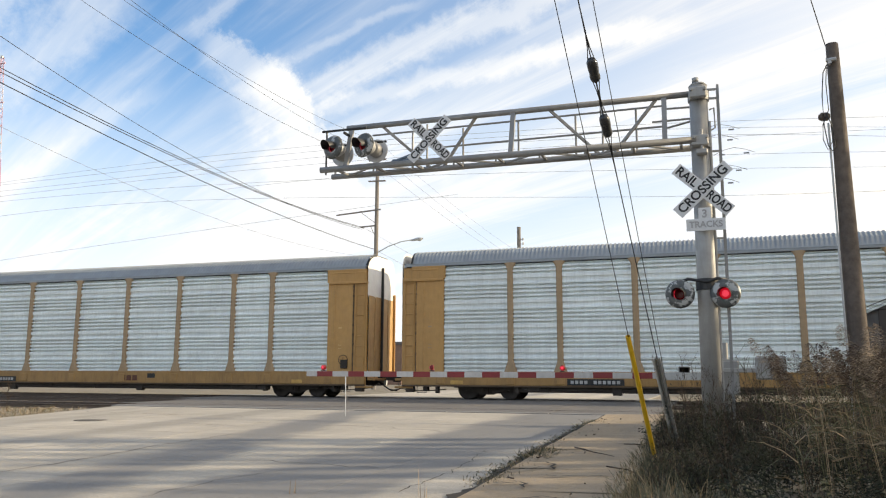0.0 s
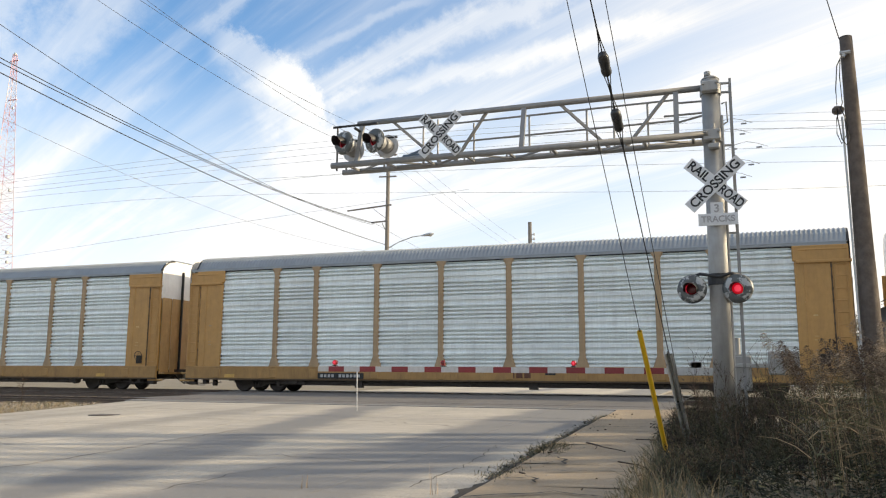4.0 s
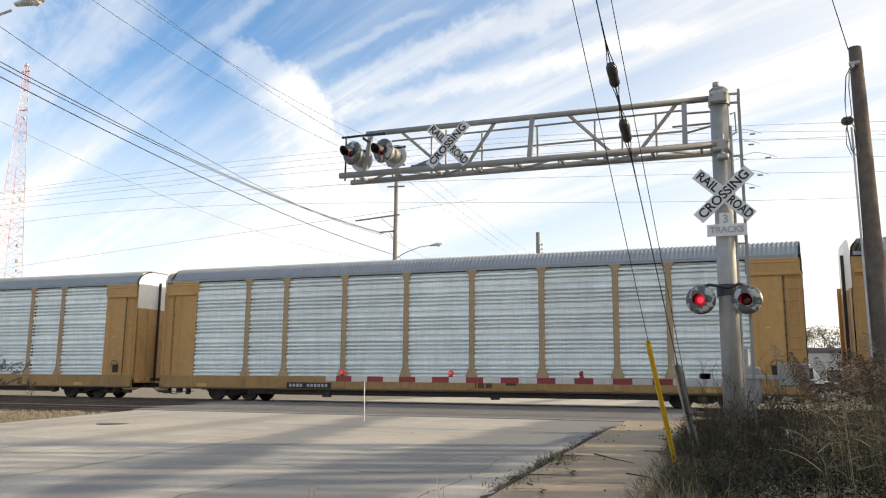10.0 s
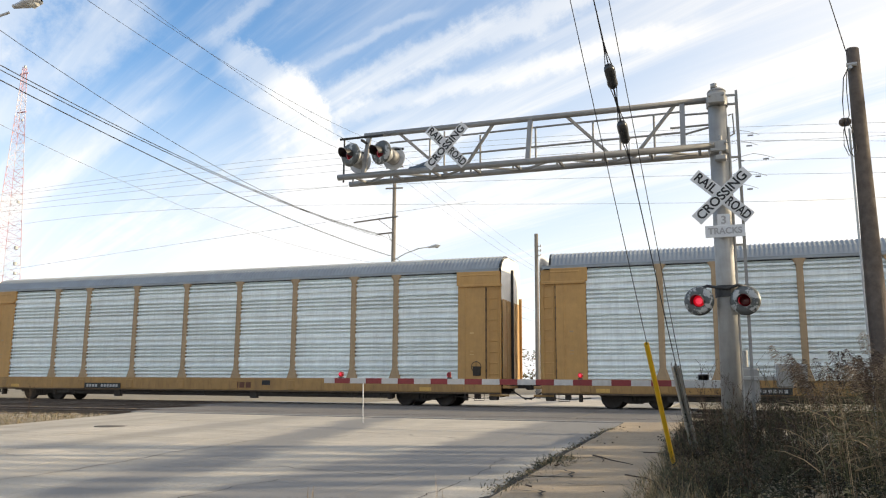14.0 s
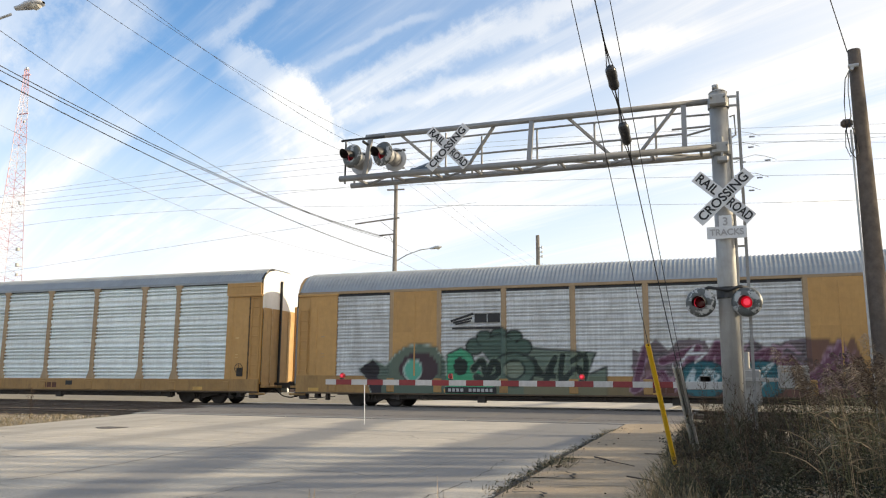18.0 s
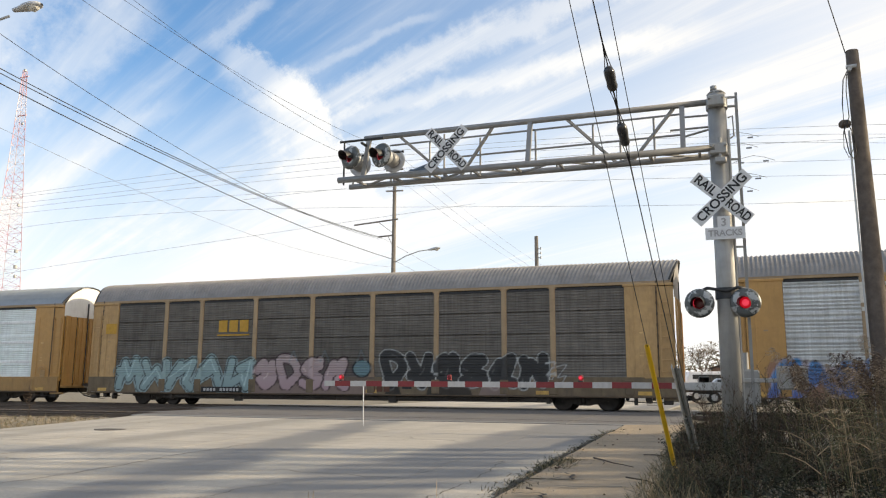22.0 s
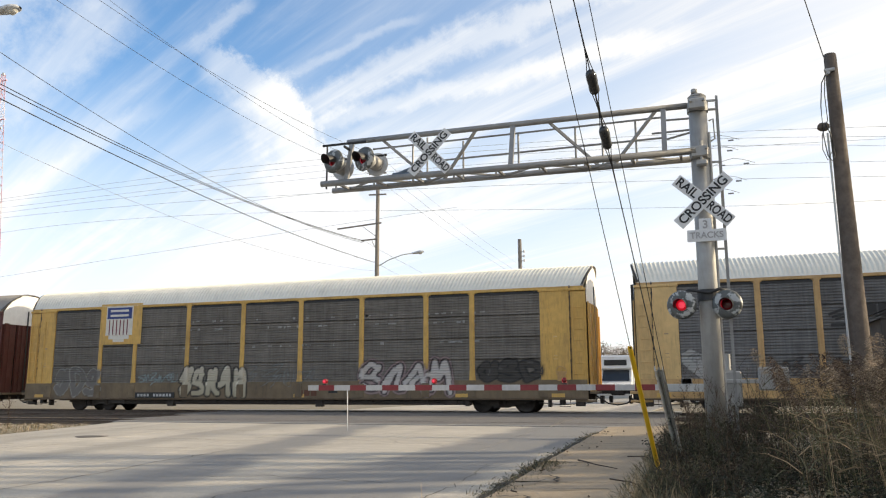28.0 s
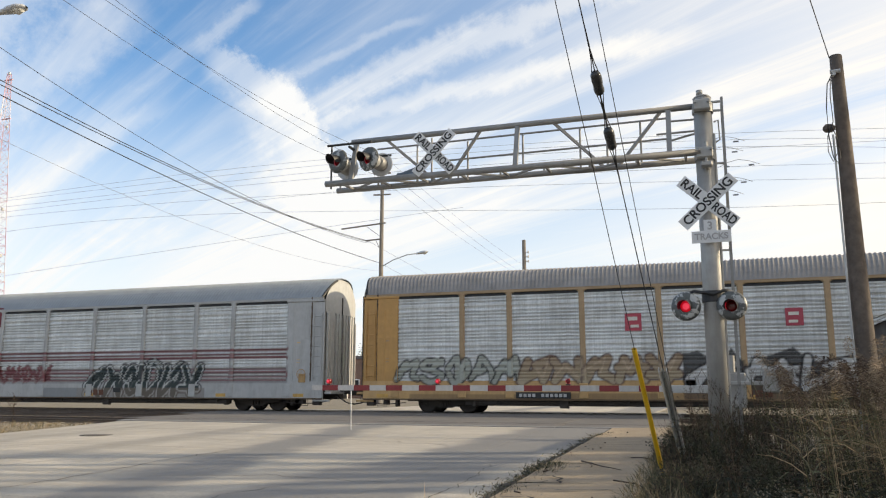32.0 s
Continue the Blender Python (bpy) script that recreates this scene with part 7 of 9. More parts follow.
def guy_anchor(name, label, base, top, guard_r, material, category, channel):
    g = thing(name, label, category, base)
    b, t = Vector((0, 0, 0)), Vector(top) - Vector(base)
    bm = bmesh.new()
    d = t.normalized()
    if channel:
        # a folded channel: two flanges with a groove between them, open at the back
        r = guard_r
        section = [(-0.8, 0.9), (-1.0, 0.1), (-0.85, -0.55), (-0.4, -0.7), (-0.18, -0.5), (-0.1, 0.3), (0.1, 0.3), (0.18, -0.5), (0.4, -0.7), (0.85, -0.55), (1.0, 0.1), (0.8, 0.9)]
        section = [(r * u, r * v) for u, v in section]
        section += [(u * 0.93, v + 0.004) for u, v in section[::-1]]
    else:
        section = [(guard_r * math.cos(math.pi * k / 6), guard_r * math.sin(math.pi * k / 6)) for k in range(13)]
        section += [(u * 0.82, v * 0.82) for u, v in section[::-1]]
    section.append(section[0])
    side = Vector((1, 0, 0))
    face = d.cross(side).normalized()
    side = face.cross(d).normalized()
    strip(bm, [[b.lerp(t, i / 6) + side * u + face * v for u, v in section] for i in range(7)])
    strip(bm, [[t + side * u + face * v for u, v in section[:len(section) // 2]], [t + side * u + face * v for u, v in section[-2:len(section) // 2 - 1:-1]]])
    part("guard", bm, material, g, smooth=not channel)
    bm = bmesh.new()
    rod(bm, b - d * 0.15, b + d * 0.25, 0.012, seg=6)
    part("anchor_rod", bm, GALV, g)
    return g


A_BASE, B_BASE = Vector((-0.726, 11.05, -0.25)), Vector((-0.494, 12.35, -0.25))
A_TOP, B_TOP = Vector((-0.912, 9.66, 1.38)), Vector((-0.669, 10.79, 1.163))
ga = guy_anchor("guy_guard", "bright yellow plastic guy-wire guard leaning out of weeds", A_BASE, A_TOP, 0.031, YELLOW_PLASTIC, "guy guard", False)
gb = guy_anchor("guy_guard", "galvanised steel guy-wire guard leaning beside the yellow one", B_BASE, B_TOP, 0.058, GALV_BRIGHT, "guy guard", True)
# dark rod added along the guard; its colour stands for the groove's shade
bm = bmesh.new()
rod(bm, B_BASE - gb.location + Vector((0.016, -0.047, 0.0)), B_TOP - gb.location + Vector((0.016, -0.047, 0.0)), 0.011, seg=8)
part("guard_groove", bm, GALV_ARM, gb, "dark rod standing in for the guard's shaded groove")
ends = {}


def guy(parent, base, via, r, breaks=()):
    """A straight guy wire from its anchor through a point high up, with strain insulators on the way."""
    base, via = Vector(base), Vector(via)
    far = base + (via - base) * ((base.y + 0.4) / (base.y - via.y))
    o = parent.location
    bm = bmesh.new()
    rod(bm, base - o, far - o, r * 0.62, seg=6)
    part("guy_wire", bm, WIRE, parent)
    for u in breaks:
        c = base.lerp(via, u) - o
        d = (via - base).normalized()
        m = Matrix.Translation(c) @ d.to_track_quat("Z", "Y").to_matrix().to_4x4()
        bm = bmesh.new()
        lathe(bm, [(0.0, -0.135), (0.03, -0.13), (0.050, -0.105), (0.055, -0.08), (0.050, -0.03), (0.056, 0.03), (0.055, 0.085), (0.046, 0.11), (0.03, 0.13), (0.0, 0.135)], m, 8)
        part("strain_insulator", bm, PORCELAIN, parent, "dark strain insulator")
        for s in (-1, 1):
            bm = bmesh.new()
            for k in (-1, 1):
                off = Vector((0.034 * k, 0, 0))
                tube(bm, [c + off * 0.9, c + d * 0.12 * s + off, c + d * 0.24 * s + off * 0.4, c + d * 0.42 * s], 0.005, 5)
            rod(bm, c + d * 0.40 * s, c + d * 0.70 * s, 0.009, 0.006, seg=6)
            part("wire_grip", bm, WIRE, parent)


guy(ga, A_BASE, GUY_A, 0.007)
guy(gb, B_BASE, GUY_B, 0.010, (0.89, 0.798))
guy(gb, B_BASE + Vector((0.02, 0, 0)), GUY_C, 0.007)
guyed = thing("utility_pole", "tall creosoted wooden pole held by guy wires", "utility pole", (-1.95, -0.55, -0.6))
bm = bmesh.new()
wood_pole(bm, (0, 0, 0), (0, 0, 13.6), 0.18, 0.13)
part("pole", bm, CREOSOTE, guyed)

# line of poles along the far side of the road
FX, FY = -21.65, 50.0
far_pole = thing("utility_pole", "weathered grey utility pole with crossarms and a street light", "utility pole", (FX, FY, 0))
bm = bmesh.new()
wood_pole(bm, (0, 0, 0), (0, 0, 17.4), 0.19, 0.12, 10)
part("pole", bm, GREY_WOOD, far_pole)
for (xa, za), (xb, zb), nm in (((-3.03, 12.15), (0.35, 12.38), "crossarm"), ((-1.15, 11.2), (0.1, 11.25), "crossarm"), ((-0.6, 14.45), (0.7, 14.4), "crossarm"), ((-0.6, 15.95), (0.7, 15.95), "crossarm")):
    bm = bmesh.new()
    bar(bm, (xa, -0.15, za), (xb, -0.15, zb), 0.09, 0.09)
    if nm == "crossarm" and xa < -1:
        bar(bm, (xa * 0.35, -0.15, za + 0.05), (0, -0.12, za - 0.75), 0.05, 0.03)
    part(nm, bm, GREY_WOOD, far_pole)
bm = bmesh.new()
tube(bm, [(0, 0, 9.3), (0.9, 0, 9.75), (1.9, 0, 10.05), (2.7, 0, 10.12)], 0.035, 6)
part("lamp_arm", bm, GALV, far_pole)


def cobra_head(parent, x, y, z, s=1.0, turn=0.0):
    bm = bmesh.new()
    rows = []
    for u, w, h0, h1 in ((0.0, 0.07, -0.05, 0.05), (0.18, 0.10, -0.07, 0.07), (0.34, 0.16, -0.08, 0.10), (0.55, 0.18, -0.06, 0.11), (0.72, 0.13, -0.05, 0.07), (0.78, 0.05, -0.03, 0.03)):
        rows.append([(u * s, w * s * math.cos(a), (h1 if math.sin(a) > 0 else -h0) * s * math.sin(a)) for a in [2 * math.pi * k / 12 for k in range(13)]])
    strip(bm, rows)
    h = part("lamp_head", bm, LAMP_GREY, parent, smooth=True)
    h.matrix_basis = pose(x, y, z, 0, -6, turn)
    bm = bmesh.new()
    rows = []
    for u, w, h0 in ((0.36, 0.06, 0.07), (0.42, 0.09, 0.09), (0.54, 0.14, 0.15), (0.66, 0.1, 0.11), (0.71, 0.04, 0.05)):
        rows.append([(u * s, w * s * math.cos(a), h0 * s * math.sin(a)) for a in [math.pi + math.pi * k / 8 for k in range(9)]])
    strip(bm, rows)
    l = part("refractor", bm, mat("clear_ribbed_refractor", (0.55, 0.55, 0.52), 0.25, 0, 0.05, 8), parent)
    l.matrix_basis = pose(x, y, z, 0, -6, turn)


cobra_head(far_pole, 2.6, 0, 10.1, 1.1)
lines = thing("overhead_wires", "dark power lines along the road", "power line", (FX, FY, 12))
NEAR_Y = -4.0


def road_wire(dx, z18, z30, z50, r, material=WIRE):
    """A wire beside the road in the upright plane dx from the pole, through its heights at three places."""
    c = np.polyfit((18.0, 30.0, 50.0), (z18, z30, z50), 2)
    bm = bmesh.new()
    tube(bm, [(dx, y - FY, float(np.polyval(c, y)) - 12) for y in np.linspace(NEAR_Y, FY, 31)], r, 4)
    part("wire", bm, material, lines)
    return float(np.polyval(c, NEAR_Y))


ZN = [road_wire(-1.1, 12.73, 11.17, 11.07, 0.013), road_wire(-1.05, 11.47, 10.78, 11.22, 0.018), road_wire(-0.95, 11.25, 10.65, 11.12, 0.018), road_wire(-0.2, 10.53, 9.76, 9.63, 0.02), road_wire(0.1, 8.96, 8.14, 9.0, 0.007, WIRE_PALE),
      road_wire(-0.5, 15.37, 14.79, 15.98, 0.011), road_wire(0.05, 15.98, 15.70, 17.29, 0.010), road_wire(0.6, 16.09, 15.21, 15.99, 0.010)]
for dx, z in ((-0.5, 15.98), (0.05, 17.29), (0.6, 15.99), (-1.0, 11.2), (-0.2, 9.65)):
    wire("wire", (dx, 0, z - 12), (dx * 0.6, 62, z - 12 - 1.0), 0.8, 0.012, WIRE_PALE, lines)
near_pole = thing("utility_pole", "tall grey wooden utility pole carrying the road wires", "utility pole", (FX - 0.4, NEAR_Y, -0.55))
bm = bmesh.new()
wood_pole(bm, (0, 0, 0), (0, 0, max(ZN) + 1.0), 0.2, 0.13, 10)
bar(bm, (-1.2, 0, max(ZN) + 0.3), (1.4, 0, max(ZN) + 0.3), 0.08, 0.08)
part("pole", bm, GREY_WOOD, near_pole)
# street lamp at the road's left side
lamp = thing("street_lamp", "grey cobra-head street lamp on a wooden pole", "street lamp", (-22.4, 16.6, -0.2))
bm = bmesh.new()
wood_pole(bm, (0, 0, 0), (0, 0, 12.3), 0.17, 0.12, 10)
part("pole", bm, GREY_WOOD, lamp)
bm = bmesh.new()
tube(bm, [(0, 0, 11.2), (0.8, 0.1, 11.75), (1.6, 0.2, 12.1), (2.1, 0.3, 12.25)], 0.04, 6)
part("lamp_arm", bm, GALV, lamp)
cobra_head(lamp, 2.28, 0.28, 12.40, 1.25, 8)

# short pole with insulators beyond the tracks, and further ones
p2 = thing("utility_pole", "short grey pole with insulator brackets", "utility pole", (-11.5, 50.0, 0))
bm = bmesh.new()
wood_pole(bm, (0, 0, 0), (0, 0, 10.6), 0.16, 0.12, 10)
part("pole", bm, GREY_WOOD, p2)
bm = bmesh.new()
for z in (9.2, 9.5, 9.8):
    rod(bm, (0, 0, z), (0.28, 0, z - 0.05), 0.025, seg=6)
    rod(bm, (0.28, 0, z - 0.1), (0.28, 0, z + 0.06), 0.05, seg=8)
part("insulator_bracket", bm, GALV, p2)
far_lamp = thing("street_lamp", "distant twin-arm street lamp", "street lamp", (-38.0, 70.0, 0))
bm = bmesh.new()
rod(bm, (0, 0, 0), (0, 0, 10.9), 0.09, 0.06, 8)
part("pole", bm, GALV, far_lamp)
bm = bmesh.new()
tube(bm, [(0, 0, 10.7), (0.8, 0, 10.9), (1.6, 0, 10.85)], 0.05, 6)
part("lamp_arm", bm, GALV, far_lamp)
cobra_head(far_lamp, 1.5, 0, 10.85, 1.1)

# transmission wires beyond the tracks
trans = thing("transmission_wires", "thin pale transmission wires running along the tracks", "power line", (0, 50, 14))
for knots in (((-56.4, 16.96), (-41.6, 17.3), (-28.6, 17.61), (-9.8, 17.07), (4.5, 16.26), (8.9, 16.06)), ((-59.6, 16.7), (-41.6, 16.83), (-28.6, 17.22), (-9.8, 16.72), (4.5, 15.74), (8.9, 15.52)),
              ((-59.5, 16.19), (-41.5, 16.27), (-28.6, 16.74), (-9.8, 16.33), (4.5, 15.22), (8.9, 15.02)), ((-59.4, 15.74), (-41.5, 15.76), (-28.6, 16.22), (-9.8, 16.03), (4.5, 15.3)),
              ((-59.4, 15.28), (-41.4, 15.02), (-28.5, 15.36), (-9.8, 14.0), (-2.7, 13.78), (4.3, 13.35), (8.7, 13.05)), ((-56.0, 14.11), (-41.3, 13.83), (-28.5, 14.2), (-9.9, 12.26), (-2.8, 12.01), (4.2, 11.78), (8.6, 11.56)),
              ((-28.5, 14.9), (-10.6, 14.94), (-2.7, 14.54), (4.4, 14.15), (8.8, 13.98)), ((-54.3, 10.34), (-41.1, 11.37), (-31.5, 12.01), (-21.7, 12.72))):
    c = np.polyfit([k[0] for k in knots], [k[1] for k in knots], 3 if len(knots) > 5 else 2)
    bm = bmesh.new()
    tube(bm, [(x, 0, float(np.polyval(c, x)) - 14) for x in np.linspace(knots[0][0] - 6, knots[-1][0] + 6, 40)], 0.010, 4)
    part("wire", bm, WIRE_PALE, trans)
for x, z in ((1.2, 15.95), (1.1, 15.3), (2.0, 14.4), (1.5, 13.35), (1.0, 12.6)):
    bm = bmesh.new()
    tube(bm, [(x - 1.2, 0, z - 14), (x - 0.6, 0, z + 0.28 - 14), (x, 0, z + 0.4 - 14), (x + 0.6, 0, z + 0.25 - 14), (x + 1.2, 0, z - 14)], 0.015, 4)
    for k in (-0.7, 0.7):
        rod(bm, (x + k - 0.16, 0, z - 14), (x + k + 0.16, 0, z - 14), 0.05, seg=6)
    part("jumper_loop", bm, WIRE_PALE, trans)

# lattice radio tower
tower = thing("radio_tower", "tall red-and-white steel lattice radio tower", "radio tower", (-172.5, 150.0, 0))
# both tower paints are tinted toward the sky: distance haze put into the colour
TOWER_RED = mat("faded_tower_red", (0.60, 0.36, 0.42), 0.6, 0, 0.1, 0.5)
TOWER_WHITE = mat("tower_white", (0.70, 0.62, 0.66), 0.6, 0, 0.08, 0.5)
H = 83.0


def tower_w(z):
    return 5.2 * (1 - z / H) ** 1.05 + 0.55


for sec in range(12):
    za, zb = H * sec / 12, H * (sec + 1) / 12
    bm = bmesh.new()
    n = 3
    for j in range(n):
        z0, z1 = za + (zb - za) * j / n, za + (zb - za) * (j + 1) / n
        c0 = [Vector((tower_w(z0) * math.cos(a), tower_w(z0) * math.sin(a), z0)) for a in (0.4, 2.49, 4.59)]
        c1 = [Vector((tower_w(z1) * math.cos(a), tower_w(z1) * math.sin(a), z1)) for a in (0.4, 2.49, 4.59)]
        for k in range(3):
            bar(bm, c0[k], c1[k], 0.13, 0.13)
            bar(bm, c0[k], c0[(k + 1) % 3], 0.055, 0.055)
            bar(bm, c0[k], c1[(k + 1) % 3], 0.05, 0.05)
            bar(bm, c0[(k + 1) % 3], c1[k], 0.05, 0.05)
    part("lattice_section", bm, TOWER_RED if sec % 2 else TOWER_WHITE, tower)
for z, s in ((82.8, 0.6), (46, 0.6), (34, 0.8), (30, 0.8), (27.5, 0.6), (68, 0.5)):
    bm = bmesh.new()
    rod(bm, (tower_w(z) + 0.2, -0.6, z - s / 2), (tower_w(z) + 0.2, -0.6, z + s / 2), s * 0.6, seg=12)
    part("antenna", bm, GALV, tower)
for xa, xb, z in ((-1.4, 1.4, 81.3), (-0.9, 2.0, 70.5)):
    bm = bmesh.new()
    rod(bm, (xa, 0, z), (xb, 0, z), 0.2, seg=6)
    part("platform_arm", bm, TOWER_RED, tower)

# ---- weeds, reeds and grass ----


class Stuff:
    """Gathers many small faces for one mesh."""

    def __init__(self):
        self.v, self.f, self.m = [], [], []

    def blade(self, base, d, length, width, bend, mi=0, seg=3, rng=random):
        """A tapering blade that bends over as it grows."""
        p, d = Vector(base), Vector(d).normalized()
        side = d.cross(Vector((rng.uniform(-1, 1), rng.uniform(-1, 1), 0.2))).normalized()
        n = len(self.v)
        for i in range(seg + 1):
            w = width * (1 - i / seg) ** 0.7 * 0.5 + 0.0006
            self.v += [tuple(p - side * w), tuple(p + side * w)]
            d = (d + Vector((0, 0, -bend / seg))).normalized()
            p = p + d * (length / seg)
        for i in range(seg):
            a = n + 2 * i
            self.f.append((a, a + 1, a + 3, a + 2))
            self.m.append(mi)

    def stem(self, pts, r0, r1, mi=0):
        n = len(self.v)
        k = len(pts)
        for i, p in enumerate(pts):
            r = r0 + (r1 - r0) * i / (k - 1)
            for a in (0.0, 2.094, 4.189):
                self.v.append((p[0] + r * math.cos(a), p[1] + r * math.sin(a), p[2]))
        for i in range(k - 1):
            for a in range(3):
                b = (a + 1) % 3
                self.f.append((n + 3 * i + a, n + 3 * i + b, n + 3 * i + 3 + b, n + 3 * i + 3 + a))
                self.m.append(mi)

    def make(self, name, materials, label, category):
        me = bpy.data.meshes.new(name)
        me.from_pydata(self.v, [], self.f)
        for m in materials:
            me.materials.append(m)
        me.polygons.foreach_set("material_index", self.m)
        ob = new(name, me)
        return tagged(ob, label, category, kind="stuff")


def leaf_mat(name, colour, spread=0.45, rough=0.8):
    """Leaf or straw: tone differs from piece to piece."""
    m = mat(name, colour, rough, 0, 0.2, 12)
    nt = m.node_tree
    bs = nt.nodes["Principled BSDF"]
    src = bs.inputs["Base Color"].links[0].from_socket
    g = nt.nodes.new("ShaderNodeNewGeometry")
    mr = nt.nodes.new("ShaderNodeMapRange")
    mr.inputs["To Min"].default_value, mr.inputs["To Max"].default_value = 1 - spread, 1 + spread
    nt.links.new(g.outputs["Random Per Island"], mr.inputs["Value"])
    mx = nt.nodes.new("ShaderNodeMixRGB")
    mx.blend_type = "MULTIPLY"
    mx.inputs[0].default_value = 1
    nt.links.new(src, mx.inputs[1])
    nt.links.new(mr.outputs[0], mx.inputs[2])
    nt.links.new(mx.outputs[0], bs.inputs["Base Color"])
    return m


STRAW = leaf_mat("pale_reed_straw", (0.195, 0.146, 0.088), 0.65)
PLUME = leaf_mat("brown_reed_plume", (0.090, 0.060, 0.038))
PLUME_PALE = leaf_mat("silvery_reed_plume", (0.33, 0.25, 0.17), 0.3)
BROWN_TWIG = leaf_mat("red_brown_dry_twig", (0.064, 0.041, 0.026))
DARK_TWIG = leaf_mat("dark_dead_twig", (0.024, 0.02, 0.016))
OLIVE_TWIG = leaf_mat("olive_dry_weed", (0.034, 0.037, 0.017))
REED_GREEN = leaf_mat("fading_green_reed_leaf", (0.078, 0.078, 0.036))
SHRUB = leaf_mat("dark_green_shrub_leaf", (0.0165, 0.022, 0.0085), 0.5)
GRASS_DRY = leaf_mat("dry_yellow_grass", (0.25, 0.19, 0.11))
GRASS_GREY = leaf_mat("grey_green_grass", (0.10, 0.10, 0.06))
SEED_DARK = leaf_mat("dark_seed_head", (0.06, 0.04, 0.03))


def land(x, y):
    return road_z(y) + (-0.01 if x > -1.2 else -0.06)


def reed(st, rng, x, y, h, plume, lean):
    z = land(x, y)
    a = rng.uniform(0, 2 * math.pi)
    lx, ly = lean * math.cos(a) - 0.10, lean * math.sin(a)
    pts = []
    for i in range(6):
        u = i / 5
        pts.append((x + lx * h * u * (0.5 + 0.5 * u), y + ly * h * u * (0.5 + 0.5 * u), z + h * u * (1 - 0.06 * u)))
    st.stem(pts, 0.0045, 0.0022, 3 if rng.random() < 0.4 else 0)
    for k in range(rng.randint(2, 5)):
        u = rng.uniform(0.15, 0.9)
        i = min(4, int(u * 5))
        p = Vector(pts[i]).lerp(Vector(pts[i + 1]), u * 5 - i)
        b = rng.uniform(0, 2 * math.pi)
        st.blade(p, (math.cos(b), math.sin(b), rng.uniform(0.6, 1.4)), rng.uniform(0.25, 0.6), rng.uniform(0.008, 0.016), rng.uniform(0.6, 2.0), 3 if rng.random() < 0.6 else 0, 3, rng)
    if plume:
        tip = Vector(pts[-1])
        axis = (tip - Vector(pts[-2])).normalized()
        axis = (axis + Vector((rng.uniform(-0.35, 0.05), 0.0, 0.25))).normalized()
        mi = plume
        ln = rng.uniform(0.30, 0.48)
        for k in range(340):
            u = rng.random()
            b = rng.uniform(0, 2 * math.pi)
            r = 0.09 * math.sin(math.pi * min(1.0, 0.12 + u * 0.9)) ** 0.7 * rng.random()
            p = tip + axis * (ln * (u - 0.25)) + Vector((r * math.cos(b), r * math.sin(b), 0))
            st.blade(p, axis * 0.7 + Vector((math.cos(b), math.sin(b), rng.uniform(-0.3, 0.5))), rng.uniform(0.03, 0.065), 0.008, 0.9, mi, 1, rng)


rng = random.Random(21)
reeds = Stuff()
n = 0
while n < 900:
    x, y = rng.uniform(0.3, 6.5), rng.uniform(8.2, 14.6)
    bear = math.degrees(math.atan2(x, y))
    # none near the signal mast, dense toward the stub pole
    dens = 0.03 + 0.97 * min(1.0, max(0.0, (bear - 3.6) / 3.0))
    if rng.random() > dens:
        continue
    reed(reeds, rng, x, y, rng.uniform(0.75, 1.38), 0, rng.uniform(0.03, 0.22))
    n += 1
# few of them still carry plumes
for k in range(104):
    y = rng.uniform(9.0, 14.2)
    bear = 4.4 + 12 * rng.random() ** 0.8
    top = math.radians(rng.uniform(0.9, 2.5)) * y + 0.9
    x = y * math.tan(math.radians(bear))
    reed(reeds, rng, x, y, max(0.9, top - land(x, y) - 0.25), 1 if rng.random() < 0.85 else 2, rng.uniform(0.02, 0.14))
for x, y, h in ((1.95, 12.2, 1.72), (2.15, 11.8, 1.66), (2.4, 12.6, 1.7), (1.7, 12.3, 1.3), (0.95, 12.0, 1.5)):
    reed(reeds, rng, x, y, h, 2, 0.10)
reeds.make("reed_bed", [STRAW, PLUME, PLUME_PALE, REED_GREEN], "dry brown reeds with a few feathery plumes beside the crossing", "reeds")

# dock with dark seed heads
dock = Stuff()
for x, y, h in ((1.42, 12.2, 1.55), (1.75, 12.0, 1.5), (1.9, 12.5, 1.55), (2.2, 11.6, 1.45), (1.6, 11.4, 1.35), (2.4, 12.4, 1.5), (2.0, 10.9, 1.3)):
    z = land(x, y)
    st = [(x + 0.03 * i * rng.uniform(-1, 1), y, z + h * i / 5) for i in range(6)]
    dock.stem(st, 0.008, 0.004, 0)
    for k in range(190):
        u = rng.uniform(0.72, 1.02)
        w = 0.075 * math.sin(math.pi * min(1.0, (u - 0.70) / 0.34)) + 0.012
        a = rng.uniform(0, 2 * math.pi)
        p = Vector((st[-1][0] + w * rng.uniform(0.2, 1) * math.cos(a), y + w * math.sin(a), z + h * u))
        dock.blade(p, (math.cos(a), math.sin(a), 0.6), 0.035, 0.022, 0.5, 1, 1, rng)
dock.make("dock_weed", [BROWN_TWIG, SEED_DARK], "dry dock stalks with dark seed heads", "weeds")

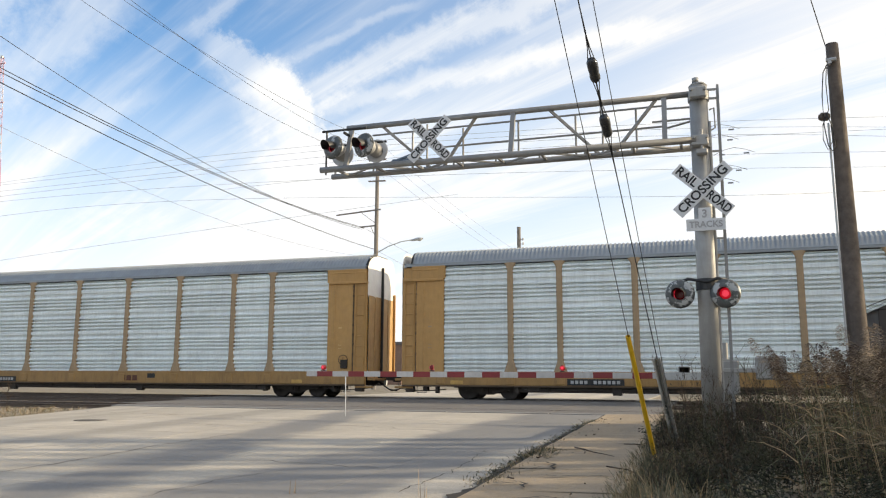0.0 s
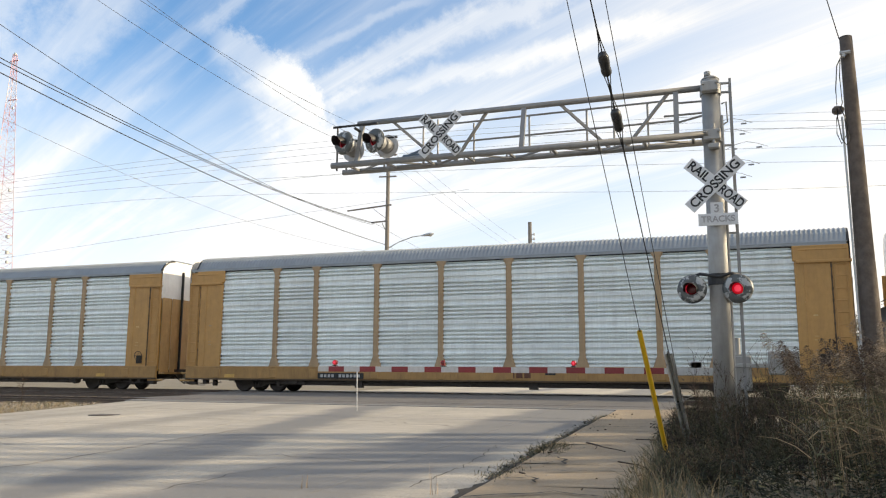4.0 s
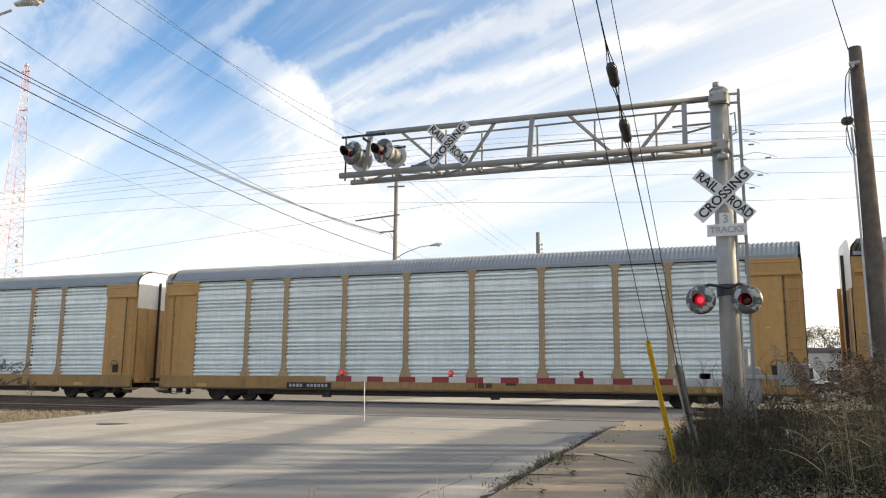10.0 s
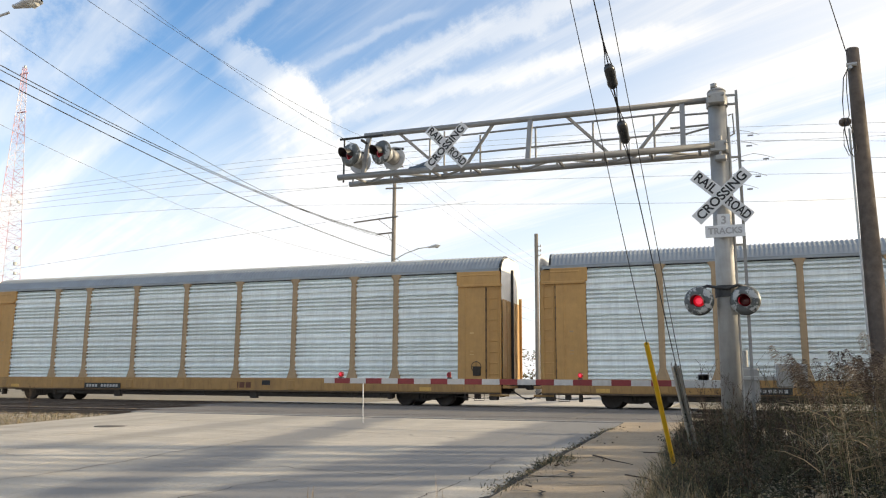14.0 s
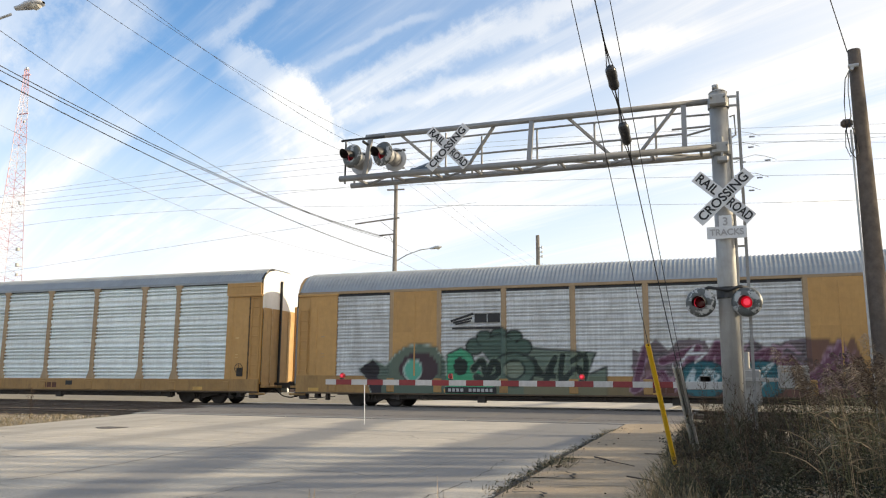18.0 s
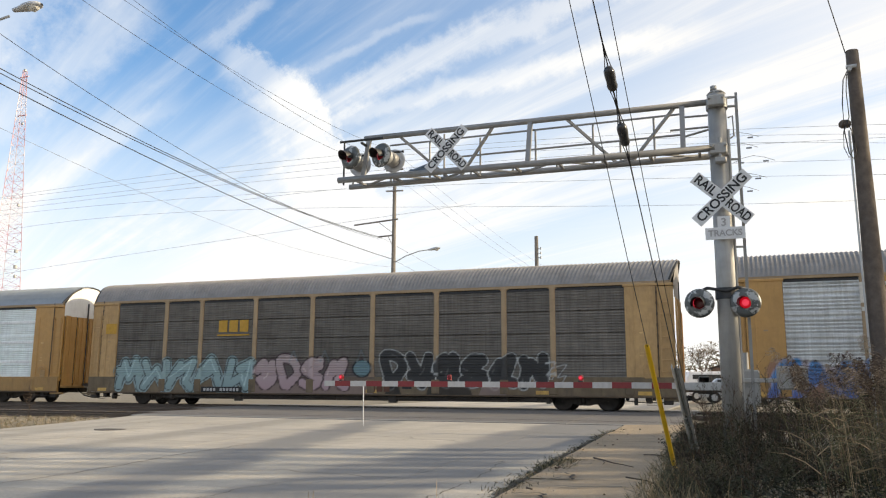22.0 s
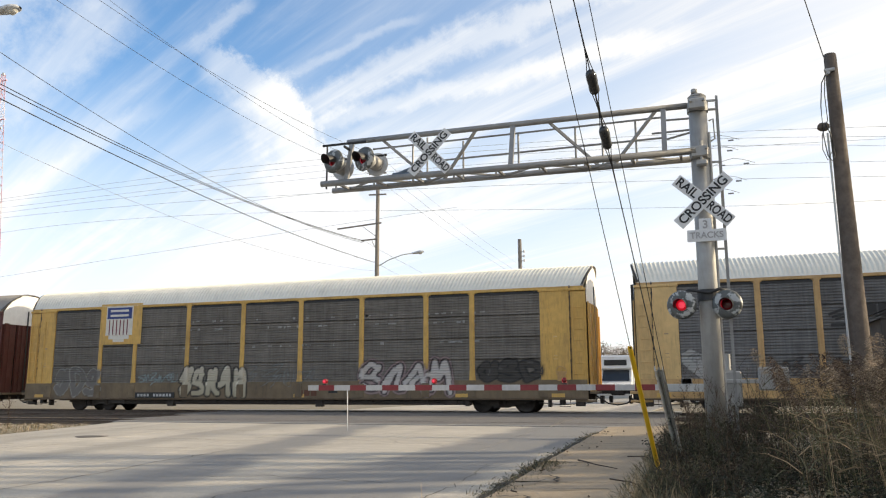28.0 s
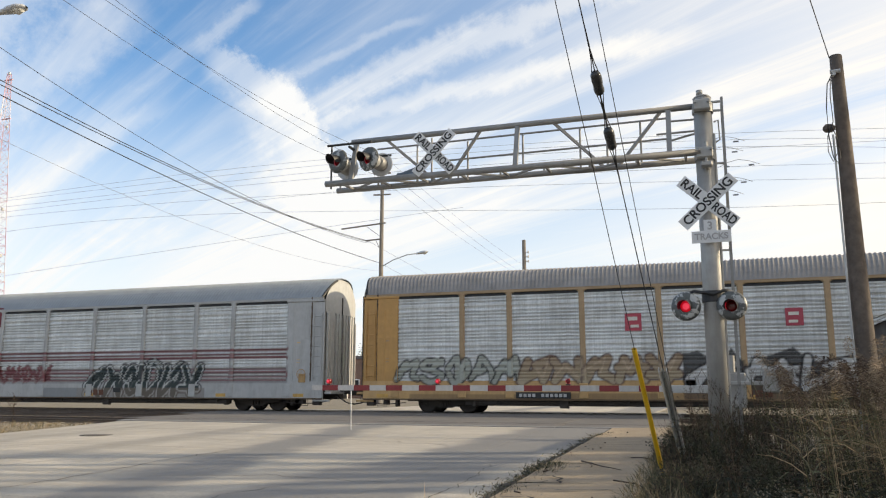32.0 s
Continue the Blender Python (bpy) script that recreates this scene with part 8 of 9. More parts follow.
# low dark shrubs at the pavement's edge
shrub = Stuff()
mounds = []
for k in range(70):
    y = rng.uniform(6.2, 13.6)
    x = rng.uniform(-0.7, 5.5)
    if x < -0.2 and y < 9.8:
        x += 0.6
    mounds.append((x, y, rng.uniform(0.28, 0.55), rng.uniform(0.22, 0.52)))
for x, y, r, h in mounds:
    z = land(x, y)
    for k in range(12):
        a = rng.uniform(0, 2 * math.pi)
        shrub.stem([(x, y, z), (x + 0.4 * r * math.cos(a), y + 0.4 * r * math.sin(a), z + 0.6 * h), (x + 0.8 * r * math.cos(a), y + 0.8 * r * math.sin(a), z + h * rng.uniform(0.8, 1.5))], 0.006, 0.002, 1)
    for k in range(640):
        a, u = rng.uniform(0, 2 * math.pi), math.sqrt(rng.random())
        v = rng.random() ** 0.6
        px, py = x + r * u * math.cos(a), y + r * u * math.sin(a)
        pz = z + h * v * (1 - 0.5 * u * u) + rng.uniform(-0.05, 0.06)
        shrub.blade((px, py, pz), (math.cos(a), math.sin(a), rng.uniform(-0.2, 0.9)), rng.uniform(0.03, 0.06), rng.uniform(0.011, 0.02), 0.8, 0, 1, rng)
for k in range(5200):
    y = rng.uniform(6.6, 11.5)
    x = rng.uniform(-0.6 if y > 9.8 else 0.0, 4.2)
    z = land(x, y) + rng.uniform(0.02, 0.36) * (0.5 if x < -0.3 else 1.0)
    a = rng.uniform(0, 2 * math.pi)
    shrub.blade((x, y, z), (math.cos(a), math.sin(a), rng.uniform(0.1, 1.0)), rng.uniform(0.04, 0.085), rng.uniform(0.014, 0.024), 0.9, 0, 2, rng)
shrub.make("low_shrub", [SHRUB, BROWN_TWIG], "low dark green shrubs along the pavement", "shrub")

# dense twiggy brown weeds round the mast
twig = Stuff()
for k in range(500):
    y = rng.uniform(8.6, 16.4)
    edge = -0.75 + 0.35 * noise.noise((y * 0.9, 0.0, 3.0))
    x = edge + abs(rng.gauss(0, 1.1)) if rng.random() < 0.8 else rng.uniform(0.6, 5.0)
    z = land(x, y)
    bear = math.degrees(math.atan2(x, y))
    h = rng.uniform(0.35, 0.82) * (0.6 if y < 11 else 1.0) * (0.5 if x < edge + 0.25 else 1.0) * (1.12 if bear > 1.5 else 0.9)
    if rng.random() < 0.07:
        h *= 1.35
    if x < -0.1 and y < 12.8:
        h *= 0.55
    lean = (rng.uniform(-0.3, 0.2), rng.uniform(-0.25, 0.25))
    pts = [(x + lean[0] * h * u * u, y + lean[1] * h * u, z + h * u) for u in (0, 0.35, 0.7, 1.0)]
    tone = rng.choice((0, 0, 1, 2, 2, 2))
    twig.stem(pts, 0.006, 0.002, tone)
    for b in range(rng.randint(8, 15)):
        u = rng.uniform(0.2, 0.98)
        p = Vector((x + lean[0] * h * u * u, y + lean[1] * h * u, z + h * u))
        a = rng.uniform(0, 2 * math.pi)
        e = p + Vector((math.cos(a), math.sin(a), rng.uniform(0.5, 1.7))).normalized() * rng.uniform(0.1, 0.34)
        twig.stem([tuple(p), tuple(p.lerp(e, 0.5)), tuple(e)], 0.003, 0.0012, tone)
        for q in range(4):
            c = p.lerp(e, rng.uniform(0.2, 1.0))
            twig.blade(c, (rng.uniform(-1, 1), rng.uniform(-1, 1), rng.uniform(-0.6, 0.8)), rng.uniform(0.02, 0.055), 0.012, 0.6, tone if rng.random() < 0.7 else 1, 1, rng)
for k in range(34):
    x, y = rng.uniform(-0.6, 1.6), rng.uniform(11.5, 15.0)
    z, h, lx = land(x, y), rng.uniform(0.95, 1.5), rng.uniform(-0.3, 0.15)
    twig.stem([(x + lx * u * u * h + rng.uniform(-0.015, 0.015), y, z + h * u) for u in (0, 0.2, 0.4, 0.6, 0.8, 1.0)], 0.006, 0.0025, 0)
    for b in range(rng.randint(3, 7)):
        u = rng.uniform(0.45, 0.98)
        p = Vector((x + lx * u * u * h, y, z + h * u))
        e = p + Vector((rng.uniform(-1, 1), rng.uniform(-1, 1), rng.uniform(0.8, 2.0))).normalized() * rng.uniform(0.1, 0.3)
        twig.stem([tuple(p), tuple(e)], 0.003, 0.0015, 0)
        for q in range(3):
            twig.blade(p.lerp(e, rng.random()), (rng.uniform(-1, 1), rng.uniform(-1, 1), 0.5), 0.03, 0.012, 0.5, 0, 1, rng)
twig.make("dry_weed", [BROWN_TWIG, DARK_TWIG, OLIVE_TWIG], "dense brown dry twiggy weeds round the signal mast", "weeds")

# grass: at the pavement, in the road's edge joint and on the left verge
grass = Stuff()
for k in range(5600):
    y = rng.uniform(5.5, 17.5)
    x = -1.05 + abs(rng.gauss(0, 0.55)) + (0.12 if y > 14 else 0.0)
    h = rng.uniform(0.10, 0.42) * (0.55 if x < -0.85 else 1.0)
    grass.blade((x, y, land(x, y) - 0.01), (rng.uniform(-0.5, 0.3), rng.uniform(-0.5, 0.5), 1.0), h, 0.008, rng.uniform(0.3, 1.3), 1 if rng.random() < 0.6 else 0, 3, rng)
for k in range(5200):
    # tufts in the joint, thick in places
    c = rng.choice((9.1, 9.6, 10.2, 10.7, 11.2, 11.7, 11.9, 12.5, 13.3, 14.2, 15.3, 16.2, 16.8, 17.6))
    y = rng.gauss(c, 0.22)
    x = -2.48 + rng.gauss(0.05, 0.12) + (0.05 if 11 < y < 12.4 else 0.0)
    big = 1.5 if 10.9 < y < 12.2 else 0.8
    grass.blade((x, y, road_z(y)), (rng.uniform(-0.9, 0.9), rng.uniform(-0.9, 0.9), 1.0), rng.uniform(0.04, 0.11) * big, 0.009, rng.uniform(0.5, 1.6), rng.choice((0, 1, 2, 2)), 2, rng)
for k in range(3600):
    y = rng.uniform(12.5, 18.8)
    x = -16.35 - 0.10 * max(0, y - 14) - abs(rng.gauss(0, 2.3))
    grass.blade((x, y, road_z(y) - 0.05), (rng.uniform(-0.5, 0.5), rng.uniform(-0.5, 0.5), 1.0), rng.uniform(0.04, 0.2), 0.010, rng.uniform(0.3, 2.2), rng.choice((0, 0, 1)), 2, rng)
# lone pale stalks in the road's cracks
for x, y, h in ((-2.82, 7.7, 0.34), (-4.25, 7.62, 0.22), (-4.2, 7.66, 0.15), (-2.78, 7.75, 0.2)):
    for k in range(2):
        grass.blade((x + 0.02 * k, y, road_z(y)), (rng.uniform(-0.12, 0.12), rng.uniform(-0.1, 0.1), 1.0), h * (1 - 0.35 * k), 0.009, 0.12, 3, 4, rng)
grass.make("grass", [GRASS_DRY, GRASS_GREY, SHRUB, PLUME_PALE], "dry and grey-green grass tufts at the road's edges", "grass")

# lone dead stalk on the left verge
dead = Stuff()
bx, by = -18.6, 17.4
dead.stem([(bx, by, -0.12), (bx + 0.02, by, 0.35), (bx, by, 0.75)], 0.012, 0.004, 0)
for k in range(16):
    u = rng.uniform(0.35, 0.95)
    a = rng.uniform(0, 6.28)
    p = Vector((bx, by, -0.12 + 0.85 * u))
    e = p + Vector((math.cos(a) * 0.18, math.sin(a) * 0.18, 0.22))
    dead.stem([tuple(p), tuple(e)], 0.004, 0.001, 0)
    for q in range(6):
        dead.blade(p.lerp(e, rng.random()), (rng.uniform(-1, 1), rng.uniform(-1, 1), 0.4), 0.04, 0.014, 0.5, 0, 1, rng)
dead.make("dead_weed", [PLUME], "single dry weed stalk by the tracks", "weeds")

# loose stones and litter on pavement and verge
peb = Stuff()
for k in range(420):
    if k < 120:
        x, y = rng.uniform(-2.4, -1.0), rng.uniform(7.5, 19)
        z = road_z(y) + 0.035
    else:
        x, y = -16.8 - abs(rng.gauss(0, 3)), rng.uniform(16.5, 19.2)
        z = road_z(y) - 0.05
    r = rng.uniform(0.006, 0.02) if k < 120 else rng.uniform(0.02, 0.05)
    c = Vector((x, y, z))
    pts = [c + Vector((r * math.cos(a) * rng.uniform(0.7, 1.2), r * math.sin(a) * rng.uniform(0.7, 1.2), 0)) for a in (0, 1.57, 3.14, 4.71)]
    t = c + Vector((0, 0, r * 0.8))
    for i in range(4):
        n0 = len(peb.v)
        peb.v += [tuple(pts[i]), tuple(pts[(i + 1) % 4]), tuple(t)]
        peb.f.append((n0, n0 + 1, n0 + 2))
        peb.m.append(0)
peb.make("gravel", [mat("pale_gravel", (0.30, 0.27, 0.23), 0.9, 0, 0.3, 12)], "loose pale gravel and grit", "gravel")

# dead sticks fallen on the pavement
for pts, r in ((((-1.94, 12.0), (-1.78, 11.75), (-1.62, 11.5), (-1.45, 11.35), (-1.28, 11.1)), 0.012), (((-1.8, 11.8), (-1.72, 11.55), (-1.7, 11.35)), 0.007), (((-1.25, 10.1), (-1.0, 9.9), (-0.85, 9.6)), 0.010), (((-2.2, 8.9), (-2.1, 8.8)), 0.010), (((-1.0, 12.6), (-1.15, 12.75), (-1.3, 12.7)), 0.009)):
    bm = bmesh.new()
    tube(bm, [(x + rng.uniform(-0.02, 0.02), y, road_z(y) + 0.062 + r + rng.uniform(0, 0.012)) for x, y in pts], [r * (1 - 0.15 * i) for i in range(len(pts))], 6)
    tagged(part("fallen_stick", bm, BROWN_TWIG), "dead brown stick lying on the pavement", "stick", "sticks on the pavement")

# dead leaves blown along the pavement and the road's edge
litter = Stuff()
for k in range(60):
    y = rng.uniform(6.5, 18.5)
    x = -2.46 + abs(rng.gauss(0, 0.35)) if k % 2 else -0.92 - abs(rng.gauss(0, 0.3))
    if not -2.7 < x < -0.9:
        continue
    a = rng.uniform(0, 2 * math.pi)
    litter.blade((x, y, road_z(y) + 0.062), (math.cos(a), math.sin(a), rng.uniform(0.05, 0.35)), rng.uniform(0.03, 0.07), rng.uniform(0.02, 0.035), 0.25, rng.choice((0, 0, 1)), 2, rng)
litter.make("leaf_litter", [BROWN_TWIG, PLUME], "dead brown leaves scattered along the pavement", "leaves")

# ---- beyond the tracks and at the edges ----
BARK = mat("grey_brown_bark", (0.10, 0.08, 0.065), 0.9, 0, 0.25, 6)
OLIVE = leaf_mat("olive_autumn_leaf", (0.11, 0.10, 0.05), 0.4)
BROWN_LEAF = leaf_mat("brown_autumn_leaf", (0.15, 0.11, 0.07), 0.4)


def tree(rng, x, y, h, w, material, leaves, label, spread=1.0, leaf=1.0):
    """Tapered trunk, forking limbs, and a broken crown of small leaves."""
    t = thing("tree", label, "tree", (x, y, -0.1), "trees beyond the tracks")
    trunk = Stuff()
    tips = []

    def limb(p, d, length, r, depth):
        pts = [p]
        for i in range(3):
            d = (d + Vector((rng.uniform(-0.18, 0.18), rng.uniform(-0.18, 0.18), 0.05))).normalized()
            pts.append(pts[-1] + d * length / 3)
        trunk.stem([tuple(q) for q in pts], r, r * 0.6, 0)
        if depth == 0:
            tips.append((pts[-1], d))
            tips.append((pts[-2], d))
            return
        for k in range(rng.randint(2, 4)):
            a = rng.uniform(0, 2 * math.pi)
            nd = (d + Vector((math.cos(a), math.sin(a), rng.uniform(-0.1, 0.4))) * 0.75 * spread).normalized()
            limb(pts[rng.choice((2, 3))], nd, length * rng.uniform(0.55, 0.78), r * 0.55, depth - 1)

    limb(Vector((0, 0, 0)), Vector((0, 0, 1)), h * 0.36, h * 0.018 + 0.05, 3)
    crown = Stuff()
    for p, d in tips:
        for k in range(leaves):
            q = p + Vector((rng.gauss(0, w), rng.gauss(0, w), rng.gauss(0, w * 0.8)))
            crown.blade(q, (rng.uniform(-1, 1), rng.uniform(-1, 1), rng.uniform(-0.8, 0.6)), rng.uniform(0.14, 0.3) * leaf, 0.10 * leaf, 0.5, 0, 1, rng)
    for nm, s, m in (("trunk", trunk, BARK), ("crown", crown, material)):
        if not s.v:
            continue
        me = bpy.data.meshes.new(nm)
        me.from_pydata(s.v, [], s.f)
        me.materials.append(m)
        ob = new(nm, me)
        ob.parent = t
    return t


rng = random.Random(4)
for x, y, h, w, m, lv in ((4.6, 70, 7.6, 0.30, OLIVE, 10), (7.2, 78, 7.0, 0.35, OLIVE, 8), (-10.5, 92, 8.0, 0.4, BROWN_LEAF, 7), (-7.2, 98, 7.2, 0.4, BROWN_LEAF, 6), (-14.0, 96, 8.6, 0.4, BROWN_LEAF, 5), (0.5, 105, 7.5, 0.4, BROWN_LEAF, 6),
                          (-26, 95, 9, 0.4, BROWN_LEAF, 4), (-40, 90, 8, 0.4, OLIVE, 5), (-3.4, 110, 8, 0.4, BROWN_LEAF, 5), (12, 84, 8.5, 0.4, OLIVE, 8), (-55, 100, 9, 0.4, BROWN_LEAF, 4)):
    tree(rng, x, y, h, w, m, lv * 4, "thinning autumn tree with olive-brown leaves beyond the tracks", 1.0, 0.8)
# unseen thinning trees, added on the sunny side so long shadows stripe the road
for x, y, h, lv, w in ((9.8, 17.4, 13.0, 9, 0.35), (12.4, 15.2, 15.0, 9, 0.4), (15.0, 18.2, 17.0, 9, 0.4), (17.5, 15.8, 18.0, 8, 0.4), (20.5, 18.4, 20.0, 8, 0.45), (16.0, 12.2, 15.0, 8, 0.4), (23.5, 16.4, 22.0, 7, 0.45), (12.5, 10.0, 6.0, 9, 0.3), (22.0, 12.6, 19.0, 6, 0.4)):
    tree(rng, x, y, h, w, BROWN_LEAF, lv // 4, "thinning autumn tree out of view, added for its shadow", 0.75, 1.5)

# far hedge and low woods along the horizon
woods = Stuff()
for k in range(9000):
    a = rng.uniform(-66, 40)
    d = rng.uniform(150, 240)
    x, y = d * math.sin(math.radians(a)), d * math.cos(math.radians(a))
    hgt = 3.2 + 2.2 * noise.noise((x * 0.03, y * 0.03, 2.0)) + 1.2 * noise.noise((x * 0.13, y * 0.13, 5.0))
    z = rng.random() * max(1.2, hgt)
    woods.blade((x, y, z - 0.2), (rng.uniform(-1, 1), rng.uniform(-1, 1), rng.uniform(0, 1)), rng.uniform(0.5, 1.2), 0.5, 0.4, 0 if rng.random() < 0.6 else 1, 1, rng)
# a taller broken belt where the far road runs on
for k in range(7000):
    a = rng.gauss(-1.0, 7.0)
    d = rng.uniform(125, 190)
    x, y = d * math.sin(math.radians(a)), d * math.cos(math.radians(a))
    if -15.5 < x < -3.0 and y < 140:
        continue
    hgt = 7.2 + 3.0 * noise.noise((x * 0.06, y * 0.05, 8.0)) + 1.6 * noise.noise((x * 0.3, y * 0.3, 1.0))
    z = rng.random() ** 0.8 * max(1.2, hgt)
    woods.blade((x, y, z - 0.2), (rng.uniform(-1, 1), rng.uniform(-1, 1), rng.uniform(0.2, 1.2)), rng.uniform(0.4, 1.1), 0.28, 0.4, 0 if rng.random() < 0.65 else 1, 1, rng)
woods.make("distant_woods", [BROWN_LEAF, OLIVE], "low brown woods along the horizon", "woods")

BRICK = mat("dull_brick_wall", (0.24, 0.15, 0.11), 0.85, 0, 0.15, 3, 0.2, (0.12, 0.09, 0.08), True)
SHED_SIDING = mat("pale_metal_siding", (0.46, 0.46, 0.44), 0.6, 0.1, 0.08, 2, 0.2, (0.28, 0.26, 0.24), True)
SHINGLE = mat("grey_shingle_roof", (0.13, 0.12, 0.12), 0.9, 0, 0.15, 4)
GLASS = mat("dark_window_glass", (0.03, 0.035, 0.04), 0.08, 0, 0.1, 3)


def low_building(name, label, x, y, w, d, h, wall_m, pitched, nwin):
    b = thing(name, label, "building", (x, y, 0))
    bm = bmesh.new()
    box(bm, -w / 2, w / 2, 0, d, -0.1, h)
    part("wall", bm, wall_m, b)
    bm = bmesh.new()
    if pitched:
        strip(bm, [[(-w / 2 - 0.4, -0.4, h - 0.05), (0, -0.4, h + w * 0.17), (w / 2 + 0.4, -0.4, h - 0.05)], [(-w / 2 - 0.4, d + 0.4, h - 0.05), (0, d + 0.4, h + w * 0.17), (w / 2 + 0.4, d + 0.4, h - 0.05)]])
        bm.faces.new([bm.verts.new(c) for c in ((-w / 2, -0.01, h), (w / 2, -0.01, h), (0, -0.01, h + w * 0.16))])
    else:
        box(bm, -w / 2 - 0.2, w / 2 + 0.2, -0.2, d + 0.2, h, h + 0.35, 0.03)
    part("roof", bm, SHINGLE, b)
    for i in range(nwin):
        cx = -w / 2 + w * (i + 0.5) / nwin
        bm = bmesh.new()
        box(bm, cx - 0.6, cx + 0.6, -0.06, 0.02, 1.0, 2.1, 0.02)
        wi = part("window", bm, WHITE_PAINT, b)
        bm = bmesh.new()
        box(bm, cx - 0.5, cx + 0.5, -0.075, -0.05, 1.1, 2.0)
        part("pane", bm, GLASS, wi)
    return b


low_building("house", "low house with a grey shingle roof", -8.8, 78, 7.5, 8, 2.9, SHED_SIDING, True, 3)
low_building("warehouse", "pale metal warehouse beyond the tracks", 16, 66, 22, 18, 3.3, SHED_SIDING, False, 5)
low_building("warehouse", "brick warehouse far along the road", -48, 84, 30, 20, 4.4, BRICK, False, 7)
low_building("house", "small brick house with a shingle roof", 2.2, 92, 8, 9, 3.0, BRICK, True, 3)

CAR_WHITE = mat("white_vehicle_paint", (0.72, 0.73, 0.74), 0.3, 0, 0.04, 3)
CAR_SILVER = mat("silver_vehicle_paint", (0.42, 0.43, 0.45), 0.3, 0.5, 0.05, 3)
CAR_RED = mat("red_stripe_paint", (0.45, 0.04, 0.03), 0.35, 0, 0.05, 3)
TYRE = mat("tyre_rubber", (0.02, 0.02, 0.02), 0.85, 0, 0.15, 8)


def wheel_set(v, xs, half, r):
    for wx in xs:
        for s in (-1, 1):
            bm = bmesh.new()
            rod(bm, (wx, s * half - 0.1, r), (wx, s * half + 0.1, r), r, seg=18)
            w = part("wheel", bm, TYRE, v)
            bm = bmesh.new()
            rod(bm, (wx, s * (half + 0.005) - 0.1, r), (wx, s * (half + 0.005) + 0.1, r), r * 0.58, seg=14)
            part("rim", bm, GALV, w)


# rental box truck that faces the crossing (local +x is its front)
truck = thing("box_truck", "white rental box truck with a red stripe, facing the crossing", "truck", (-5.75, 52.0, 0))
truck.rotation_euler = (0, 0, radians(-90))
bm = bmesh.new()
box(bm, -4.6, 0.0, -1.05, 1.05, 0.75, 3.0, 0.05)
box(bm, -0.02, 1.1, -1.03, 1.03, 2.12, 2.98, 0.08)
part("cargo_box", bm, CAR_WHITE, truck)
bm = bmesh.new()
rows = [[(-0.0, y_, 0.55), (1.9, y_, 0.55), (1.95, y_, 1.15), (1.15, y_, 1.35), (0.75, y_, 2.1), (0.0, y_, 2.1), (0.0, y_, 0.55)] for y_ in (-0.95, 0.95)]
strip(bm, rows)
for y_ in (-0.95, 0.95):
    bm.faces.new([bm.verts.new(p) for p in ((-0.0, y_, 0.55), (1.9, y_, 0.55), (1.95, y_, 1.15), (1.15, y_, 1.35), (0.75, y_, 2.1), (0.0, y_, 2.1))])
part("cab", bm, CAR_WHITE, truck)
bm = bmesh.new()
strip(bm, [[(1.16, -0.85, 1.38), (0.80, -0.8, 2.06)], [(1.16, 0.85, 1.38), (0.80, 0.8, 2.06)]])
bmesh.ops.translate(bm, verts=bm.verts[:], vec=(0.015, 0, 0.01))
part("windscreen", bm, GLASS, truck)
bm = bmesh.new()
box(bm, 1.1, 1.115, -0.7, 0.7, 2.35, 2.7)
part("name_bar", bm, BLACK, truck, "dark bar of the name over the cab")
bm = bmesh.new()
box(bm, -4.4, -0.1, -1.065, -1.045, 1.5, 1.9)
box(bm, -4.4, -0.1, 1.045, 1.065, 1.5, 1.9)
part("stripe", bm, CAR_RED, truck)
bm = bmesh.new()
box(bm, 1.9, 2.02, -0.95, 0.95, 0.5, 0.72, 0.03)
part("bumper", bm, GALV, truck)
bm = bmesh.new()
box(bm, 1.9, 1.97, -0.55, 0.55, 0.8, 1.08, 0.02)
part("grille", bm, BLACK, truck)
for s in (-1, 1):
    bm = bmesh.new()
    box(bm, 1.9, 1.98, s * 0.75 - 0.14, s * 0.75 + 0.14, 0.82, 1.05, 0.03)
    part("headlight", bm, GLASS, truck)
wheel_set(truck, (-3.5, 1.1), 0.88, 0.4)


def car_shape(name, label, x, y, turn, paint, van):
    v = thing(name, label, "vehicle", (x, y, 0))
    v.rotation_euler = (0, 0, radians(turn))
    prof = [(-2.2, 0.35), (-2.25, 0.9), (-2.15, 1.05), (-1.75, 1.95), (1.0, 1.98), (1.55, 1.15), (2.3, 0.98), (2.4, 0.4)] if van else [(-2.2, 0.35), (-2.25, 0.8), (-1.7, 0.95), (-1.2, 1.42), (0.4, 1.45), (1.1, 0.98), (2.1, 0.82), (2.2, 0.38)]
    bm = bmesh.new()
    rows = []
    for yy, k in ((-0.9, 0.97), (-0.82, 1.0), (0.82, 1.0), (0.9, 0.97)):
        rows.append([(px, yy if pz < 1.1 else yy * 0.9, pz * k) for px, pz in prof + prof[:1]])
    strip(bm, rows)
    for yy in (-0.9, 0.9):
        bm.faces.new([bm.verts.new((px, yy if pz < 1.1 else yy * 0.9, pz * 0.97)) for px, pz in prof])
    part("body", bm, paint, v)
    for s in (-1, 1):
        bm = bmesh.new()
        if van:
            box(bm, -1.6, 1.15, s * 0.845 - 0.012, s * 0.845 + 0.012, 1.2, 1.75)
        else:
            box(bm, -1.2, 0.6, s * 0.835 - 0.012, s * 0.835 + 0.012, 1.0, 1.32)
        part("side_window", bm, GLASS, v)
    wheel_set(v, (-1.4, 1.4), 0.82, 0.33)
    return v


